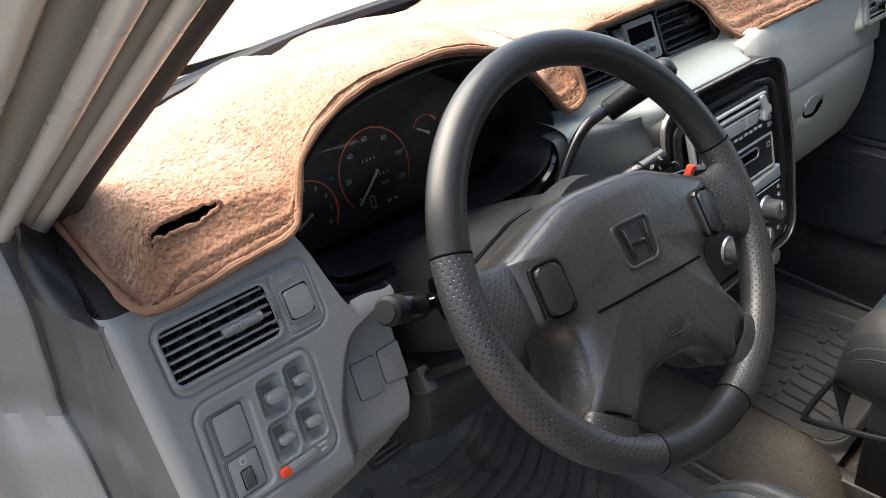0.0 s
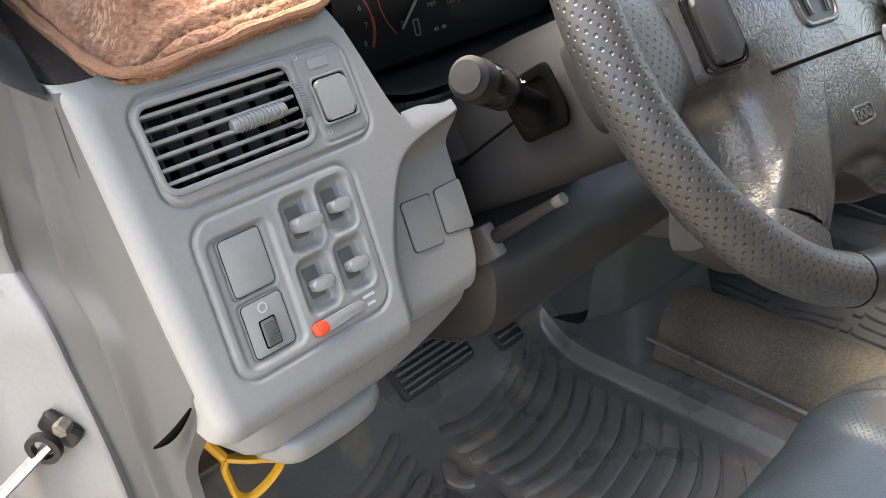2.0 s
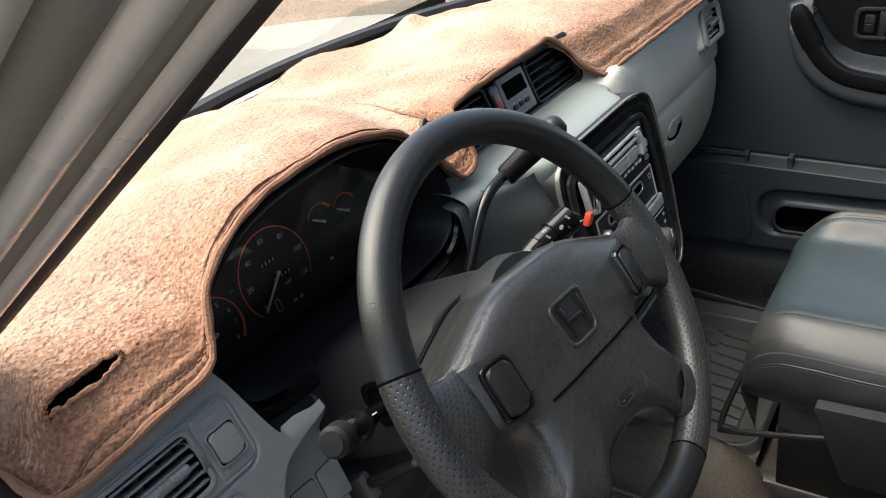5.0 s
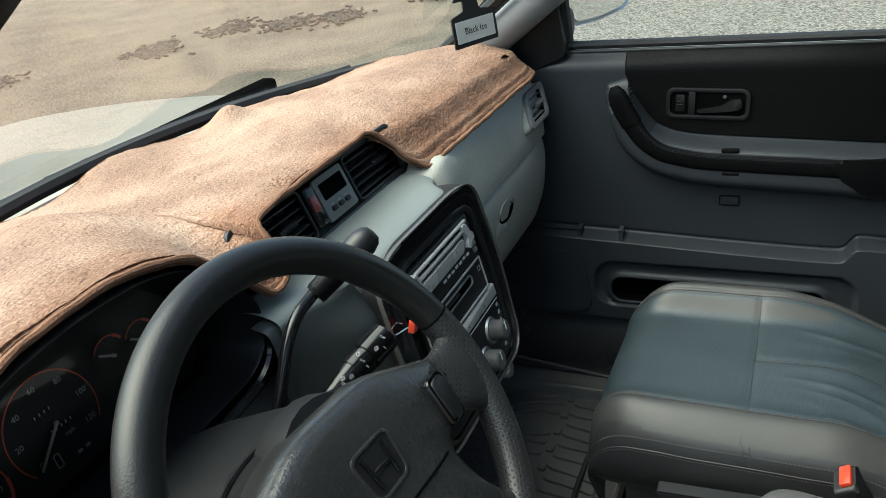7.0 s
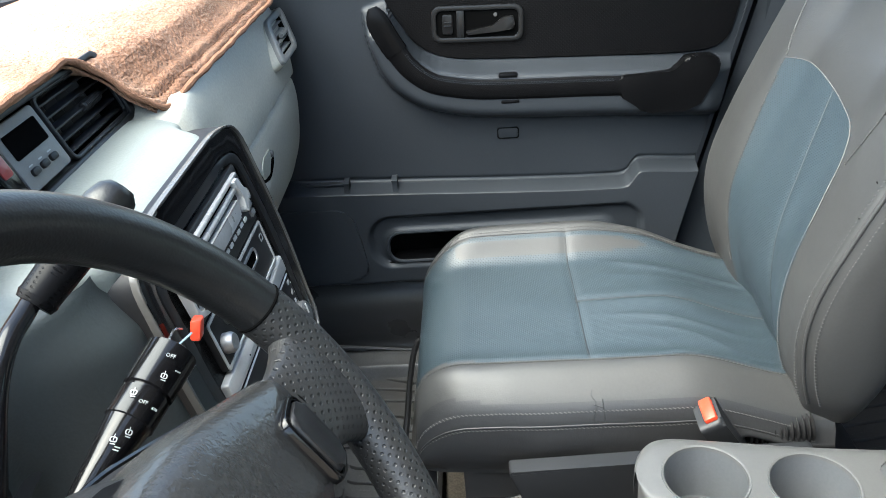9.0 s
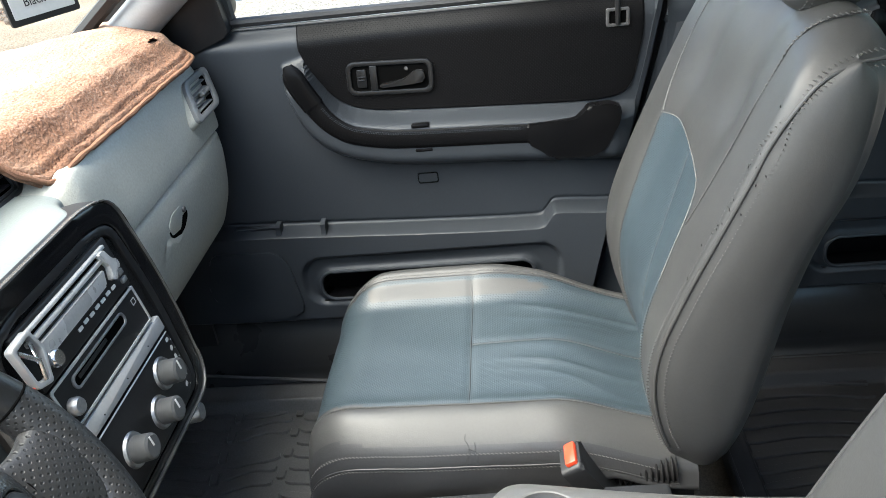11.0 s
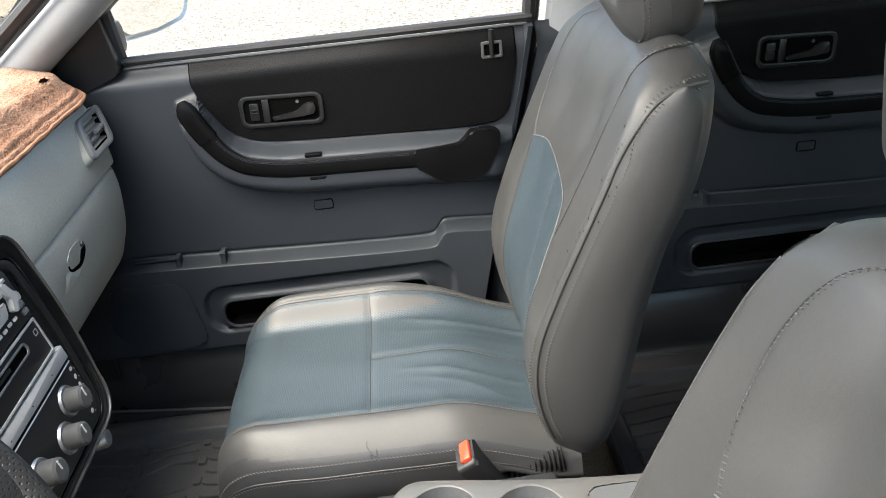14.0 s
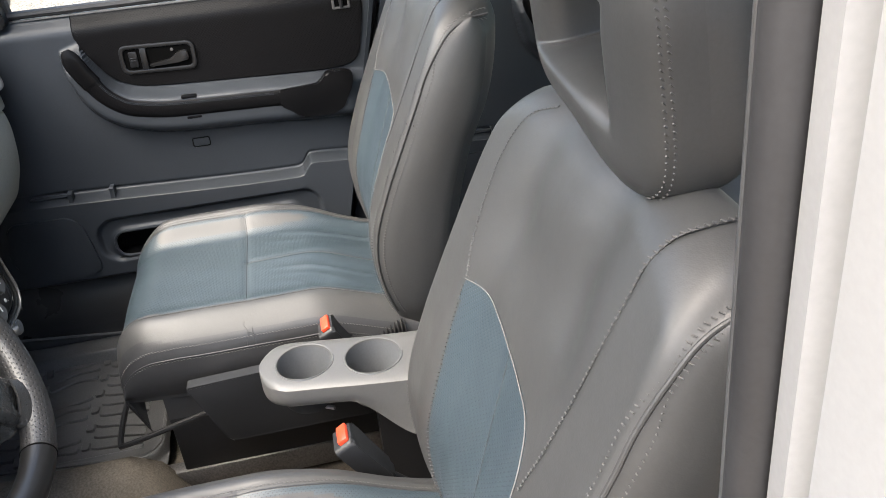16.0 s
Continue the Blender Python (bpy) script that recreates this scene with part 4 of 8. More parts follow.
# passenger side: pad above, glove box below
def pass_pt(u, v):
    x = lerp(0.16, 0.70, u)
    rows = ((0, 0.62, 1.117), (0.1, 0.58, 1.118), (0.2, 0.560, 1.109), (0.45, 0.545, 1.06), (0.7, 0.538, 1.005), (0.72, 0.548, 1.0), (1, 0.60, 0.99))
    y, z = poly(rows, v)
    bend = 0.09 * smooth(x, 0.63, 0.70) ** 2
    tuck = smooth(x, 0.225, 0.165)
    return V(x, y + bend - 0.012 * smooth(x, 0.30, 0.17) + 0.012 * tuck, z + 0.006 * u - 0.022 * tuck * smooth(v, 0.5, 0.2))


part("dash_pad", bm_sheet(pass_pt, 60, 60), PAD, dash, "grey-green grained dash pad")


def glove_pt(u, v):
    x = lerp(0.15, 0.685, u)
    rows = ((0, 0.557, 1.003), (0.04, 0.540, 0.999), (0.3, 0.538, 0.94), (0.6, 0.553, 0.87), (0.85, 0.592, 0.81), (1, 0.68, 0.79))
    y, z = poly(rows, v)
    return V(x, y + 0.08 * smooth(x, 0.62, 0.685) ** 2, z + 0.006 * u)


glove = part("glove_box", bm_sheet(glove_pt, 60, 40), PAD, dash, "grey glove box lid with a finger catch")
gm = axes((0.42, 0.5385, 0.93), (1, 0, 0), (0, -1, -0.02))
# no hollow is cut: a thin black plate paints its shade
part("catch_shade", bm_prism(rounded([(0.002, 0.046), (0.019, 0.039), (0.021, 0.020), (-0.001, 0.008), (-0.031, 0.006), (-0.052, 0.020), (-0.052, 0.036), (-0.034, 0.046)], 0.008), 0.0012, gm, 0.0003), VOID, glove, "flat black plate for the shade of the finger hollow")
part("catch_scoop", bm_loft([[gm @ V(a, b, c) for a, b, c in ring_] for ring_ in ([(-0.066, 0.020, 0.0008), (-0.052, 0.020, 0.0010), (-0.031, 0.007, 0.0010), (-0.006, 0.006, 0.0008)], [(-0.078, 0.014, 0.0030), (-0.066, 0.010, 0.0045), (-0.046, 0.004, 0.0045), (-0.026, 0.003, 0.0030)], [(-0.088, 0.001, 0.0010), (-0.080, -0.002, 0.0014), (-0.060, -0.001, 0.0014), (-0.045, 0.000, 0.0010)])], cap=False), PAD, glove)
catch = part("catch", bm_prism(rounded([(0.001, 0.044), (0.001, 0.031), (-0.016, 0.015), (-0.045, 0.019), (-0.0505, 0.035), (-0.033, 0.0445)], 0.003), 0.0024, gm, 0.0008), PAD, glove, "grey release plate")
part("lock", bm_lathe([(0, 0.003), (0.004, 0.003), (0.005, 0.0), (0, 0)], gm @ Matrix.Translation((0.008, 0.034, 0.0012)), 16), STALKGREY, glove, "small grey key lock")

# passenger vent
pv = Matrix(((1, 0.50, 0, 0.606), (0, 0.36, -0.89, 0.5385), (0, 0.79, 0.455, 1.0765), (0, 0, 0, 1)))
part("vent_bezel", bm_rim(rrect(0.106, 0.070, 0.016, 6), rrect(0.074, 0.050, 0.008, 6), 0.008, pv @ Matrix.Translation((0, 0, -0.004)), 0.003), GREY_SMOOTH, dash)
part("vent_collar", bm_loft([[pv @ V(a * k, b * k, c) for a, b in rrect(0.106, 0.070, 0.016, 6)] for k, c in ((1.0, -0.003), (1.06, -0.012), (1.10, -0.028))], cap=False), PAD, dash)
air_vent("air_vent", 0.072, 0.048, pv @ Matrix.Translation((0, 0, 0.001)), 4, dash, GREY, 30, 3, True, 0.002)

# centre vents strip
CO = V(0.022, 0.616, 1.140)
CEN = axes(CO, (1, 0, 0), (0, -0.93, 0.36))


def on_cen(a, b, c=0.0):
    return CEN @ Matrix.Translation((a, b, c))


strip = part("vent_strip", bm_rim(rrect(0.372, 0.074, 0.012), rrect(0.35, 0.062, 0.006), 0.006, on_cen(0, -0.001, -0.002), 0.002), DARK, dash)
air_vent("air_vent", 0.115, 0.056, on_cen(-0.112, 0, 0.0), 5, dash, DARK, 20, 5)
air_vent("air_vent", 0.118, 0.056, on_cen(0.113, 0, 0.0), 5, dash, DARK, 20, 5)
haz = part("hazard_switch", bm_prism(rrect(0.022, 0.05, 0.004), 0.006, on_cen(-0.037, 0, -0.002), 0.002), GLOSS, dash, "black hazard switch with a red mark")
part("red_mark", bm_prism(rrect(0.013, 0.02, 0.003), 0.002, on_cen(-0.037, 0.004, 0.0035), 0.0008), DARKRED, haz)
clock = part("clock_unit", bm_prism(rrect(0.068, 0.056, 0.004), 0.004, on_cen(0.0115, 0, -0.002), 0.0015), GREY, dash, "grey clock unit, display off")
part("display", bm_prism(rrect(0.052, 0.021, 0.002), 0.001, on_cen(0.0115, 0.009, 0.002)), VOID, clock)
for k in range(3):
    part("button", bm_prism(rrect(0.011, 0.006, 0.0025), 0.003, on_cen(-0.005 + 0.0155 * k, -0.015, 0.0018), 0.001), BLACK, clock)
    part("mark", bm_prism(rrect(0.006, 0.0012, 0.0003, 1), 0.0003, on_cen(-0.005 + 0.0155 * k, -0.0095, 0.002)), GREYPRINT, clock)

# shelf from the centre vents down to the centre stack, and the face left of it
def shelf_pt(u, v):
    x = lerp(-0.20, 0.18, u)
    rows = ((0, 0.625, 1.104), (0.15, 0.605, 1.108), (0.6, 0.545, 1.112), (0.85, 0.512, 1.108), (0.95, 0.503, 1.098), (1, 0.506, 1.08))
    y, z = poly(rows, v)
    left = smooth(x, -0.085, -0.14)
    right = smooth(x, 0.115, 0.18)
    return V(x, y + 0.05 * left * v + 0.048 * right * v, z - 0.01 * left * v - 0.008 * right * v)


part("centre_shelf", bm_sheet(shelf_pt, 50, 30), PADDIM, dash, "grey-green grained centre pad")


def knee_pt(u, v):
    x = lerp(-0.215, -0.085, u)
    rows = ((0, 0.575, 1.10), (0.08, 0.555, 1.092), (0.3, 0.55, 1.03), (0.6, 0.555, 0.93), (0.85, 0.57, 0.85), (1, 0.62, 0.80))
    y, z = poly(rows, v)
    flush = 0.478 + (z - 0.98) * 0.213 + 0.005 + 0.012 * smooth(z, 1.05, 1.09)
    return V(x, lerp(y, min(y, flush), smooth(x, -0.205, -0.112)), z)


part("knee_panel", bm_sheet(knee_pt, 40, 50), PADSHADE, dash, "grey-green knee panel darkened by painted shade, grained and scuffed")
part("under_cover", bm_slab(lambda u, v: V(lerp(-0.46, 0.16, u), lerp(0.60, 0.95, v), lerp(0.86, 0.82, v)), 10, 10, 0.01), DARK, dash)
part("lower_centre_panel", bm_sheet(lambda u, v: V(lerp(-0.205, 0.12, u), poly(((0, 0.61), (0.3, 0.592), (0.75, 0.603), (0.92, 0.615), (1, 0.66)), v)[0] + 0.02 * smooth(u, 0.12, 0.0), poly(((0, 0.86), (0.75, 0.70), (0.92, 0.655), (1, 0.645)), v)[0] + 0.02 * smooth(u, 0.5, 0.0)), 30, 30), PADSHADE, dash, "grey-green panel darkened by painted shade, below the centre stack")
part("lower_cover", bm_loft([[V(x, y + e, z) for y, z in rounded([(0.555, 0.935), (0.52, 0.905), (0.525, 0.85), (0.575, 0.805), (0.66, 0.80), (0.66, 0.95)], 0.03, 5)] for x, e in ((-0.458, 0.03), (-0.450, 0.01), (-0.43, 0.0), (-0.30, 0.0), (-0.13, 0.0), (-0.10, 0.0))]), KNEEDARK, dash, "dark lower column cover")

# ---- instrument cluster in its binnacle ----
HOOD = [(-0.538, 1.125), (-0.528, 1.175), (-0.478, 1.210), (-0.411, 1.220), (-0.342, 1.219), (-0.285, 1.205), (-0.228, 1.165), (-0.192, 1.11), (-0.197, 1.065), (-0.225, 1.048), (-0.37, 1.042), (-0.47, 1.044), (-0.508, 1.056), (-0.528, 1.085)]


def hood_ring(y, k, dz=0.0, cx=-0.365, cz=1.125):
    pts = rounded([(cx + (x - cx) * k, cz + (z - cz) * k + dz) for x, z in HOOD], 0.03, 3)
    return [V(x, y - 0.10 * (z - 1.13), z) for x, z in pts]


cluster = part("instrument_binnacle", bm_loft([hood_ring(0.585, 1.0), hood_ring(0.572, 1.0), hood_ring(0.575, 0.99), hood_ring(0.62, 0.95, -0.004), hood_ring(0.655, 0.9, -0.012)], cap=False), BLACK, dash, "black binnacle with round dials")
part("binnacle_shell", bm_loft([hood_ring(0.585, 1.0), hood_ring(0.70, 0.97, -0.03)], cap=False), DARK, cluster)
CL = axes((-0.365, 0.662, 1.105), (1, 0, 0), (0, -0.985, 0.17))


def on_cl(x, z, c=0.0):
    return CL @ Matrix.Translation((x + 0.365, (z - 1.105) / 0.985, c))


part("dial_plate", bm_prism(rounded([(-0.15, -0.06), (0.15, -0.06), (0.155, 0.03), (0.06, 0.09), (-0.09, 0.09), (-0.155, 0.03)], 0.02), 0.003, CL @ Matrix.Translation((0, 0, -0.004))), DIALBLACK, cluster)


def dial(cx, cz, r, a0, a1, names, needle, parent, red0=None, size=0.0075, name="speedometer", full=True):
    d = part(name, bm_lathe([(r * 1.14, 0.0), (r * 1.14, 0.0006), (0.001, 0.0006), (0.001, 0.0)], on_cl(cx, cz, -0.001), 48), DIALBLACK, parent)

    def arc(s, e, rr, w, z):
        n = max(6, int(abs(e - s) / 4))
        bm = bmesh.new()
        m = on_cl(cx, cz, z)
        rows = [[bm.verts.new(m @ V(q * math.cos(radians(lerp(s, e, k / n))), q * math.sin(radians(lerp(s, e, k / n))), 0)) for k in range(n + 1)] for q in (rr - w, rr + w)]
        for k in range(n):
            bm.faces.new((rows[0][k], rows[1][k], rows[1][k + 1], rows[0][k + 1]))
        return bm

    part("scale_arc", arc(a0, a1, r, 0.0007, 0.0004), ORANGE, d)
    if red0 is not None:
        part("red_zone", arc(red0, a1, r, 0.0016, 0.0006), ORANGE, d)
    for k, word in enumerate(names):
        a = radians(lerp(a0, a1, k / (len(names) - 1)))
        if word:
            part("numeral", text_mesh(word, size, on_cl(cx + 0.78 * r * math.cos(a), cz + 0.78 * r * math.sin(a), 0.0006), 0.0001), DIMWHITE, d)
    nd = radians(needle)
    m = on_cl(cx, cz, 0.0035) @ Matrix.Rotation(nd, 4, "Z")
    part("needle", join(bm_prism([(-0.002, -0.0014), (r * 0.9, -0.0010), (r * 0.9, 0.0010), (-0.002, 0.0014)], 0.0012, m), bm_lathe([(0.0, 0.003), (0.0018, 0.0028), (0.002, 0.0), (0, 0)], on_cl(cx, cz, 0.002), 16)), WHITE, d)
    return d


speed = dial(-0.383, 1.098, 0.0455, 222, -28, ["0", "20", "40", "60", "80", "100", "120"], 222, cluster)
part("lettering", text_mesh("mph", 0.006, on_cl(-0.374, 1.083, 0.0006), 0.0001), DIMWHITE, speed)
for (cx, cz), nums in (((-0.386, 1.112), 4), ((-0.376, 1.093), 5)):
    for k in range(nums):
        part("counter_drum", bm_prism(rrect(0.0042, 0.0055, 0.0005, 1), 0.0006, on_cl(cx + 0.005 * (k - nums / 2), cz, 0.0004)), BLACK, speed)
        part("drum_figure", bm_prism(rrect(0.0014, 0.0032, 0.0003, 1), 0.0002, on_cl(cx + 0.005 * (k - nums / 2), cz, 0.0011)), DIMWHITE, speed)
dial(-0.472, 1.083, 0.034, 210, -35, ["0", "1", "2", "3", "4", "5", "6", "7", "8"], 205, cluster, 5, 0.0065, "tachometer")
for gx, gz in ((-0.305, 1.115), (-0.268, 1.11)):
    dial(gx, gz, 0.019, 150, 30, ["", "", ""], 150, cluster, 60, 0.004, "small_gauge")
part("gear_window", bm_rim(rrect(0.0065, 0.014, 0.002), rrect(0.0045, 0.012, 0.0015), 0.0008, on_cl(-0.395, 1.068, 0.0)), DIMWHITE, cluster)
for tx, tz in ((-0.437, 1.108), (-0.34, 1.108), (-0.374, 1.062), (-0.365, 1.062), (-0.31, 1.075)):
    part("tell_tale", bm_prism(rrect(0.005, 0.003, 0.001), 0.0004, on_cl(tx, tz, 0.0)), GREENLENS if tz > 1.1 else DIMWHITE, cluster)
lens = part("cluster_lens", bm_sheet(lambda u, v: V(lerp(-0.505, -0.215, u), 0.632 - 0.02 * math.sin(math.pi * v) - 0.1 * (lerp(1.045, 1.2, v) - 1.13), lerp(1.045, 1.195, v)), 10, 10), LENS, cluster)
lens.visible_shadow = False
part("lower_bezel", bm_tube(curve_points([V(p.x, 0.574, p.z - 0.002) for p in (V(-0.53, 0, 1.09), V(-0.513, 0, 1.052), V(-0.47, 0, 1.038), V(-0.37, 0, 1.036), V(-0.23, 0, 1.042), V(-0.198, 0, 1.06), V(-0.19, 0, 1.10))], 40), 0.006, 8), GLOSS, cluster, "glossy black lower bezel")
part("lower_skirt", bm_sheet(lambda u, v: V(lerp(-0.535, -0.19, u), lerp(0.57, 0.545, v), lerp(1.036, 1.0, v) + 0.006 * abs(2 * u - 1) ** 6), 30, 8), BLACK, cluster)

# ---- fleece dash mat ----
EDGE = [(-0.690, 0.705, 1.165), (-0.690, 0.65, 1.149), (-0.689, 0.60, 1.133), (-0.686, 0.560, 1.121), (-0.665, 0.553, 1.120), (-0.60, 0.553, 1.127), (-0.548, 0.555, 1.134), (-0.536, 0.562, 1.155), (-0.523, 0.566, 1.185), (-0.476, 0.570, 1.215), (-0.411, 0.570, 1.227), (-0.342, 0.570, 1.226), (-0.285, 0.570, 1.212), (-0.232, 0.572, 1.175), (-0.195, 0.572, 1.138), (-0.170, 0.570, 1.117), (-0.150, 0.568, 1.130), (-0.152, 0.580, 1.165), (-0.145, 0.594, 1.184), (-0.05, 0.604, 1.186), (0.06, 0.612, 1.184), (0.145, 0.619, 1.178), (0.165, 0.606, 1.158), (0.185, 0.582, 1.125), (0.207, 0.568, 1.109), (0.25, 0.561, 1.115), (0.35, 0.555, 1.119), (0.50, 0.548, 1.124), (0.60, 0.545, 1.126), (0.635, 0.55, 1.128), (0.66, 0.58, 1.136), (0.675, 0.64, 1.15)]
MATN = 720
EDGEPTS = curve_points(EDGE, MATN + 1)


def mat_back(x):
    return V(x * 0.985, 0.972 - 0.235 * (x / 0.72) ** 2 + 0.012 * math.sin(x * 17) - 0.018 * math.exp(-(((x - 0.3) / 0.12) ** 2)), 1.170 + 0.006 * math.sin(x * 23 + 1))


def mat_pt(u, v):
    f = EDGEPTS[min(MATN, round(u * MATN))]
    b = mat_back(f.x)
    hood = math.exp(-(((f.x + 0.36) / 0.17) ** 6))
    cen = math.exp(-(((f.x - 0.01) / 0.15) ** 6))
    left = smooth(f.x, -0.64, -0.686)
    low = max(0.0, 1.168 - f.z) * (1 - hood) * (1 - left)
    knee = f + V(0, 0.012 + 0.7 * low, low + 0.006 * hood)
    mid = V(lerp(f.x, b.x, 0.4), lerp(knee.y, b.y, 0.4), lerp(1.188, 1.222, hood) - 0.006 * cen - 0.02 * left)
    rows = ((0, *f), (0.1, *f.lerp(knee, 0.55)), (0.2, *knee), (0.5, *mid), (1, *b))
    p = V(poly(rows, v))
    p.z += 0.026 * math.exp(-(((p.x - 0.21) / 0.035) ** 2 + ((p.y - 0.905) / 0.03) ** 2)) + 0.022 * math.exp(-(((p.x + 0.42) / 0.05) ** 2 + ((p.y - 0.86) / 0.04) ** 2))
    p += V(0, -0.55, 0.83) * (0.0030 * math.sin(math.pi * min(1, v / 0.035)) + 0.0026 * abs(math.sin(math.pi * min(1, max(0, v - 0.035) / 0.035))))
    p.z += 0.005 * noise.noise(p * 9) * smooth(v, 0, 0.2) + 0.0022 * noise.noise(p * 38)
    p += V(0, -0.6, 0.8) * (0.0008 * noise.noise(p * 150) + 0.0009 * noise.noise(p * 300))
    return p


def mat_slot(p):
    k = 0.0016 * noise.noise(p * 300)
    if abs(p.x + 0.624) < 0.03 + k and abs(p.y - 0.588 - 0.0 * p.x) < 0.0030 + 0.5 * k:
        return True
    return abs(p.x - 0.592) < 0.012 and abs(p.y - 0.585) < 0.004 + k


mat_cover = thing("dash_mat", (0, 0.7, 1.17), "tan fleece dashboard cover with stitched hem and vent slots", "dash cover")
under = bm_sheet(lambda u, v: mat_pt(u, v) + V(0, 0.003, -0.006), MATN // 4, 60, skip=lambda p: abs(p.x + 0.624) < 0.04 and abs(p.y - 0.588) < 0.016)
# black plate added below the slot in place of shade
part("slot_shadow", bm_box((-0.624, 0.596, 1.128), (0.09, 0.045, 0.004), 0.001), VOID, mat_cover, "black plate under the slot, standing for shade")
cloth = join(bm_sheet(mat_pt, MATN, 210, skip=mat_slot), under)
lit_edge = [(e.x, e.y + 0.055 - 0.045 * math.exp(-(((e.x + 0.36) / 0.17) ** 6)) - 0.03 * math.exp(-(((e.x - 0.01) / 0.15) ** 6))) for e in EDGEPTS[40:-40:4]]
lit_edge = sorted(lit_edge)
tone_rng = random.Random(7)
# light on the flat top, with some fading, is put into the cloth's colour
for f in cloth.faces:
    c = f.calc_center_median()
    start = np.interp(c.x, [e[0] for e in lit_edge], [e[1] for e in lit_edge]) if abs(c.x) < 0.68 else 0.7
    past_edge = c.y - start + 0.018 * noise.noise(c * 20) + 0.008 * noise.noise(c * 90) + tone_rng.uniform(-0.022, 0.022)
    f.material_index = 2 if past_edge > 0.035 else 1 if past_edge > -0.005 else 0
part("fleece_sheet", cloth, [FLEECE, HALFLIT, TOPLIT], mat_cover)
near_slot = [mat_pt(i / MATN, j / 210) for i in range(MATN) for j in range(8, 80) if abs(EDGEPTS[i].x + 0.624) < 0.06]


def slot_edge(half_x, half_y, cx, cy, n=60):
    """A frayed oval on the cloth's surface."""
    pts = []
    for k in range(n + 1):
        a = math.tau * k / n
        x, y = cx + half_x * math.copysign(abs(math.cos(a)) ** 0.5, math.cos(a)), cy + half_y * math.sin(a)
        p = min(near_slot, key=lambda q: (q.x - x) ** 2 + (q.y - y) ** 2)
        pts.append(V(x, y, p.z + 0.0006 + 0.0008 * noise.noise(V(k * 0.9, 0, 3))))
    return pts


part("slot_fringe", bm_tube(slot_edge(0.0315, 0.0042, -0.624, 0.588), lambda t: 0.0019 + 0.0007 * math.sin(t * 170) + 0.0005 * math.sin(t * 61), 7), FLEECE, mat_cover, "frayed edge of the slot")
part("rear_hem", bm_tube([mat_pt(k / MATN, 1.0) + V(0, 0, -0.003) for k in range(0, MATN + 1, 5)], 0.0035, 8), HEM, mat_cover)
hem_line = [mat_pt(k / MATN, 0.0) + V(0, -0.001, 0.001) for k in range(0, MATN + 1, 4)]
part("front_hem", bm_tube(hem_line, lambda t: 0.0034 + 0.0006 * math.sin(t * 900), 8), HEM, mat_cover, "rolled and stitched tan hem")
part("hem_stitching", stitches([mat_pt(k / MATN, 0.035) + V(0, -0.001, 0.0012) for k in range(0, MATN + 1, 4)], 0.007, (0.002, 0.0008)), HEM, mat_cover)

# ---- steering column, stalks, gear lever ----
WC, WT = V(-0.371, 0.361, 1.109), 33.5
WN, WU = V(0, -math.cos(radians(WT)), math.sin(radians(WT))), V(0, math.sin(radians(WT)), math.cos(radians(WT)))
WHEEL = axes(WC, (1, 0, 0), WN)


column = thing("steering_column", (-0.371, 0.5, 1.0), "dark plastic steering column shroud with two stalks", "steering column")
ring = rounded([(-0.080, -0.047), (0.080, -0.047), (0.082, 0.02), (0.06, 0.062), (-0.06, 0.062), (-0.082, 0.02)], 0.025, 5)
part("shroud", bm_loft([[WHEEL @ V(a * k, b * k + s, -d) for a, b in ring] for d, k, s in ((0.065, 0.75, 0.0), (0.07, 0.86, 0.0), (0.10, 0.94, 0.0), (0.16, 1.0, 0.006), (0.22, 1.02, 0.012), (0.27, 1.0, 0.015))]), COLUMN, column)
part("shroud_seam", bm_tube([(-0.4545, 0.497, 1.036), (-0.4555, 0.525, 1.014), (-0.4555, 0.555, 0.990)], 0.0012, 6), VOID, column)
sg = axes((-0.4535, 0.4785, 1.050), (0, -0.83, 0.56), (-1, 0, 0))
gaiter_ring = part("stalk_gaiter", bm_rim(rounded([(-0.024, -0.019), (0.018, -0.022), (0.024, -0.009), (0.024, 0.021), (-0.018, 0.023), (-0.026, 0.009)], 0.006), rounded([(-0.017, -0.012), (0.012, -0.015), (0.017, -0.006), (0.017, 0.014), (-0.012, 0.016), (-0.019, 0.005)], 0.004), 0.003, sg, 0.001), VOID, column, "black gaiter frame")
part("gaiter_well", bm_prism(rounded([(-0.019, -0.014), (0.014, -0.017), (0.019, -0.007), (0.019, 0.016), (-0.014, 0.018), (-0.021, 0.006)], 0.005), 0.001, sg), VOID, gaiter_ring)
tilt_lever = part("tilt_lever", bm_tube([(-0.449, 0.535, 0.930), (-0.447, 0.515, 0.945), (-0.444, 0.49, 0.964), (-0.442, 0.469, 0.980)], lambda t: 0.0065 - 0.0025 * t, 10), BLACK, column, "black column tilt lever with worn tip")
part("lever_tip", bm_tube([(-0.4428, 0.475, 0.9755), (-0.442, 0.468, 0.981)], 0.0043, 10), STALKGREY, tilt_lever)
part("lever_bracket", bm_box((-0.452, 0.54, 0.925), (0.014, 0.03, 0.028), 0.003, Euler((radians(-35), 0, 0)).to_matrix()), STALKGREY, column)
base, tip = V(-0.455, 0.474, 1.052), V(-0.548, 0.444, 1.099)
ax = (tip - base).normalized()
st = part("light_stalk", bm_tube([base.lerp(tip, t) for t in (0, 0.2, 0.4, 0.55, 0.6, 0.8, 0.86, 0.88)], lambda t: (0.007, 0.0065, 0.007, 0.010, 0.0125, 0.0125, 0.012, 0.0115)[round(t * 7)], 16), GLOSS, column, "glossy black light stalk")
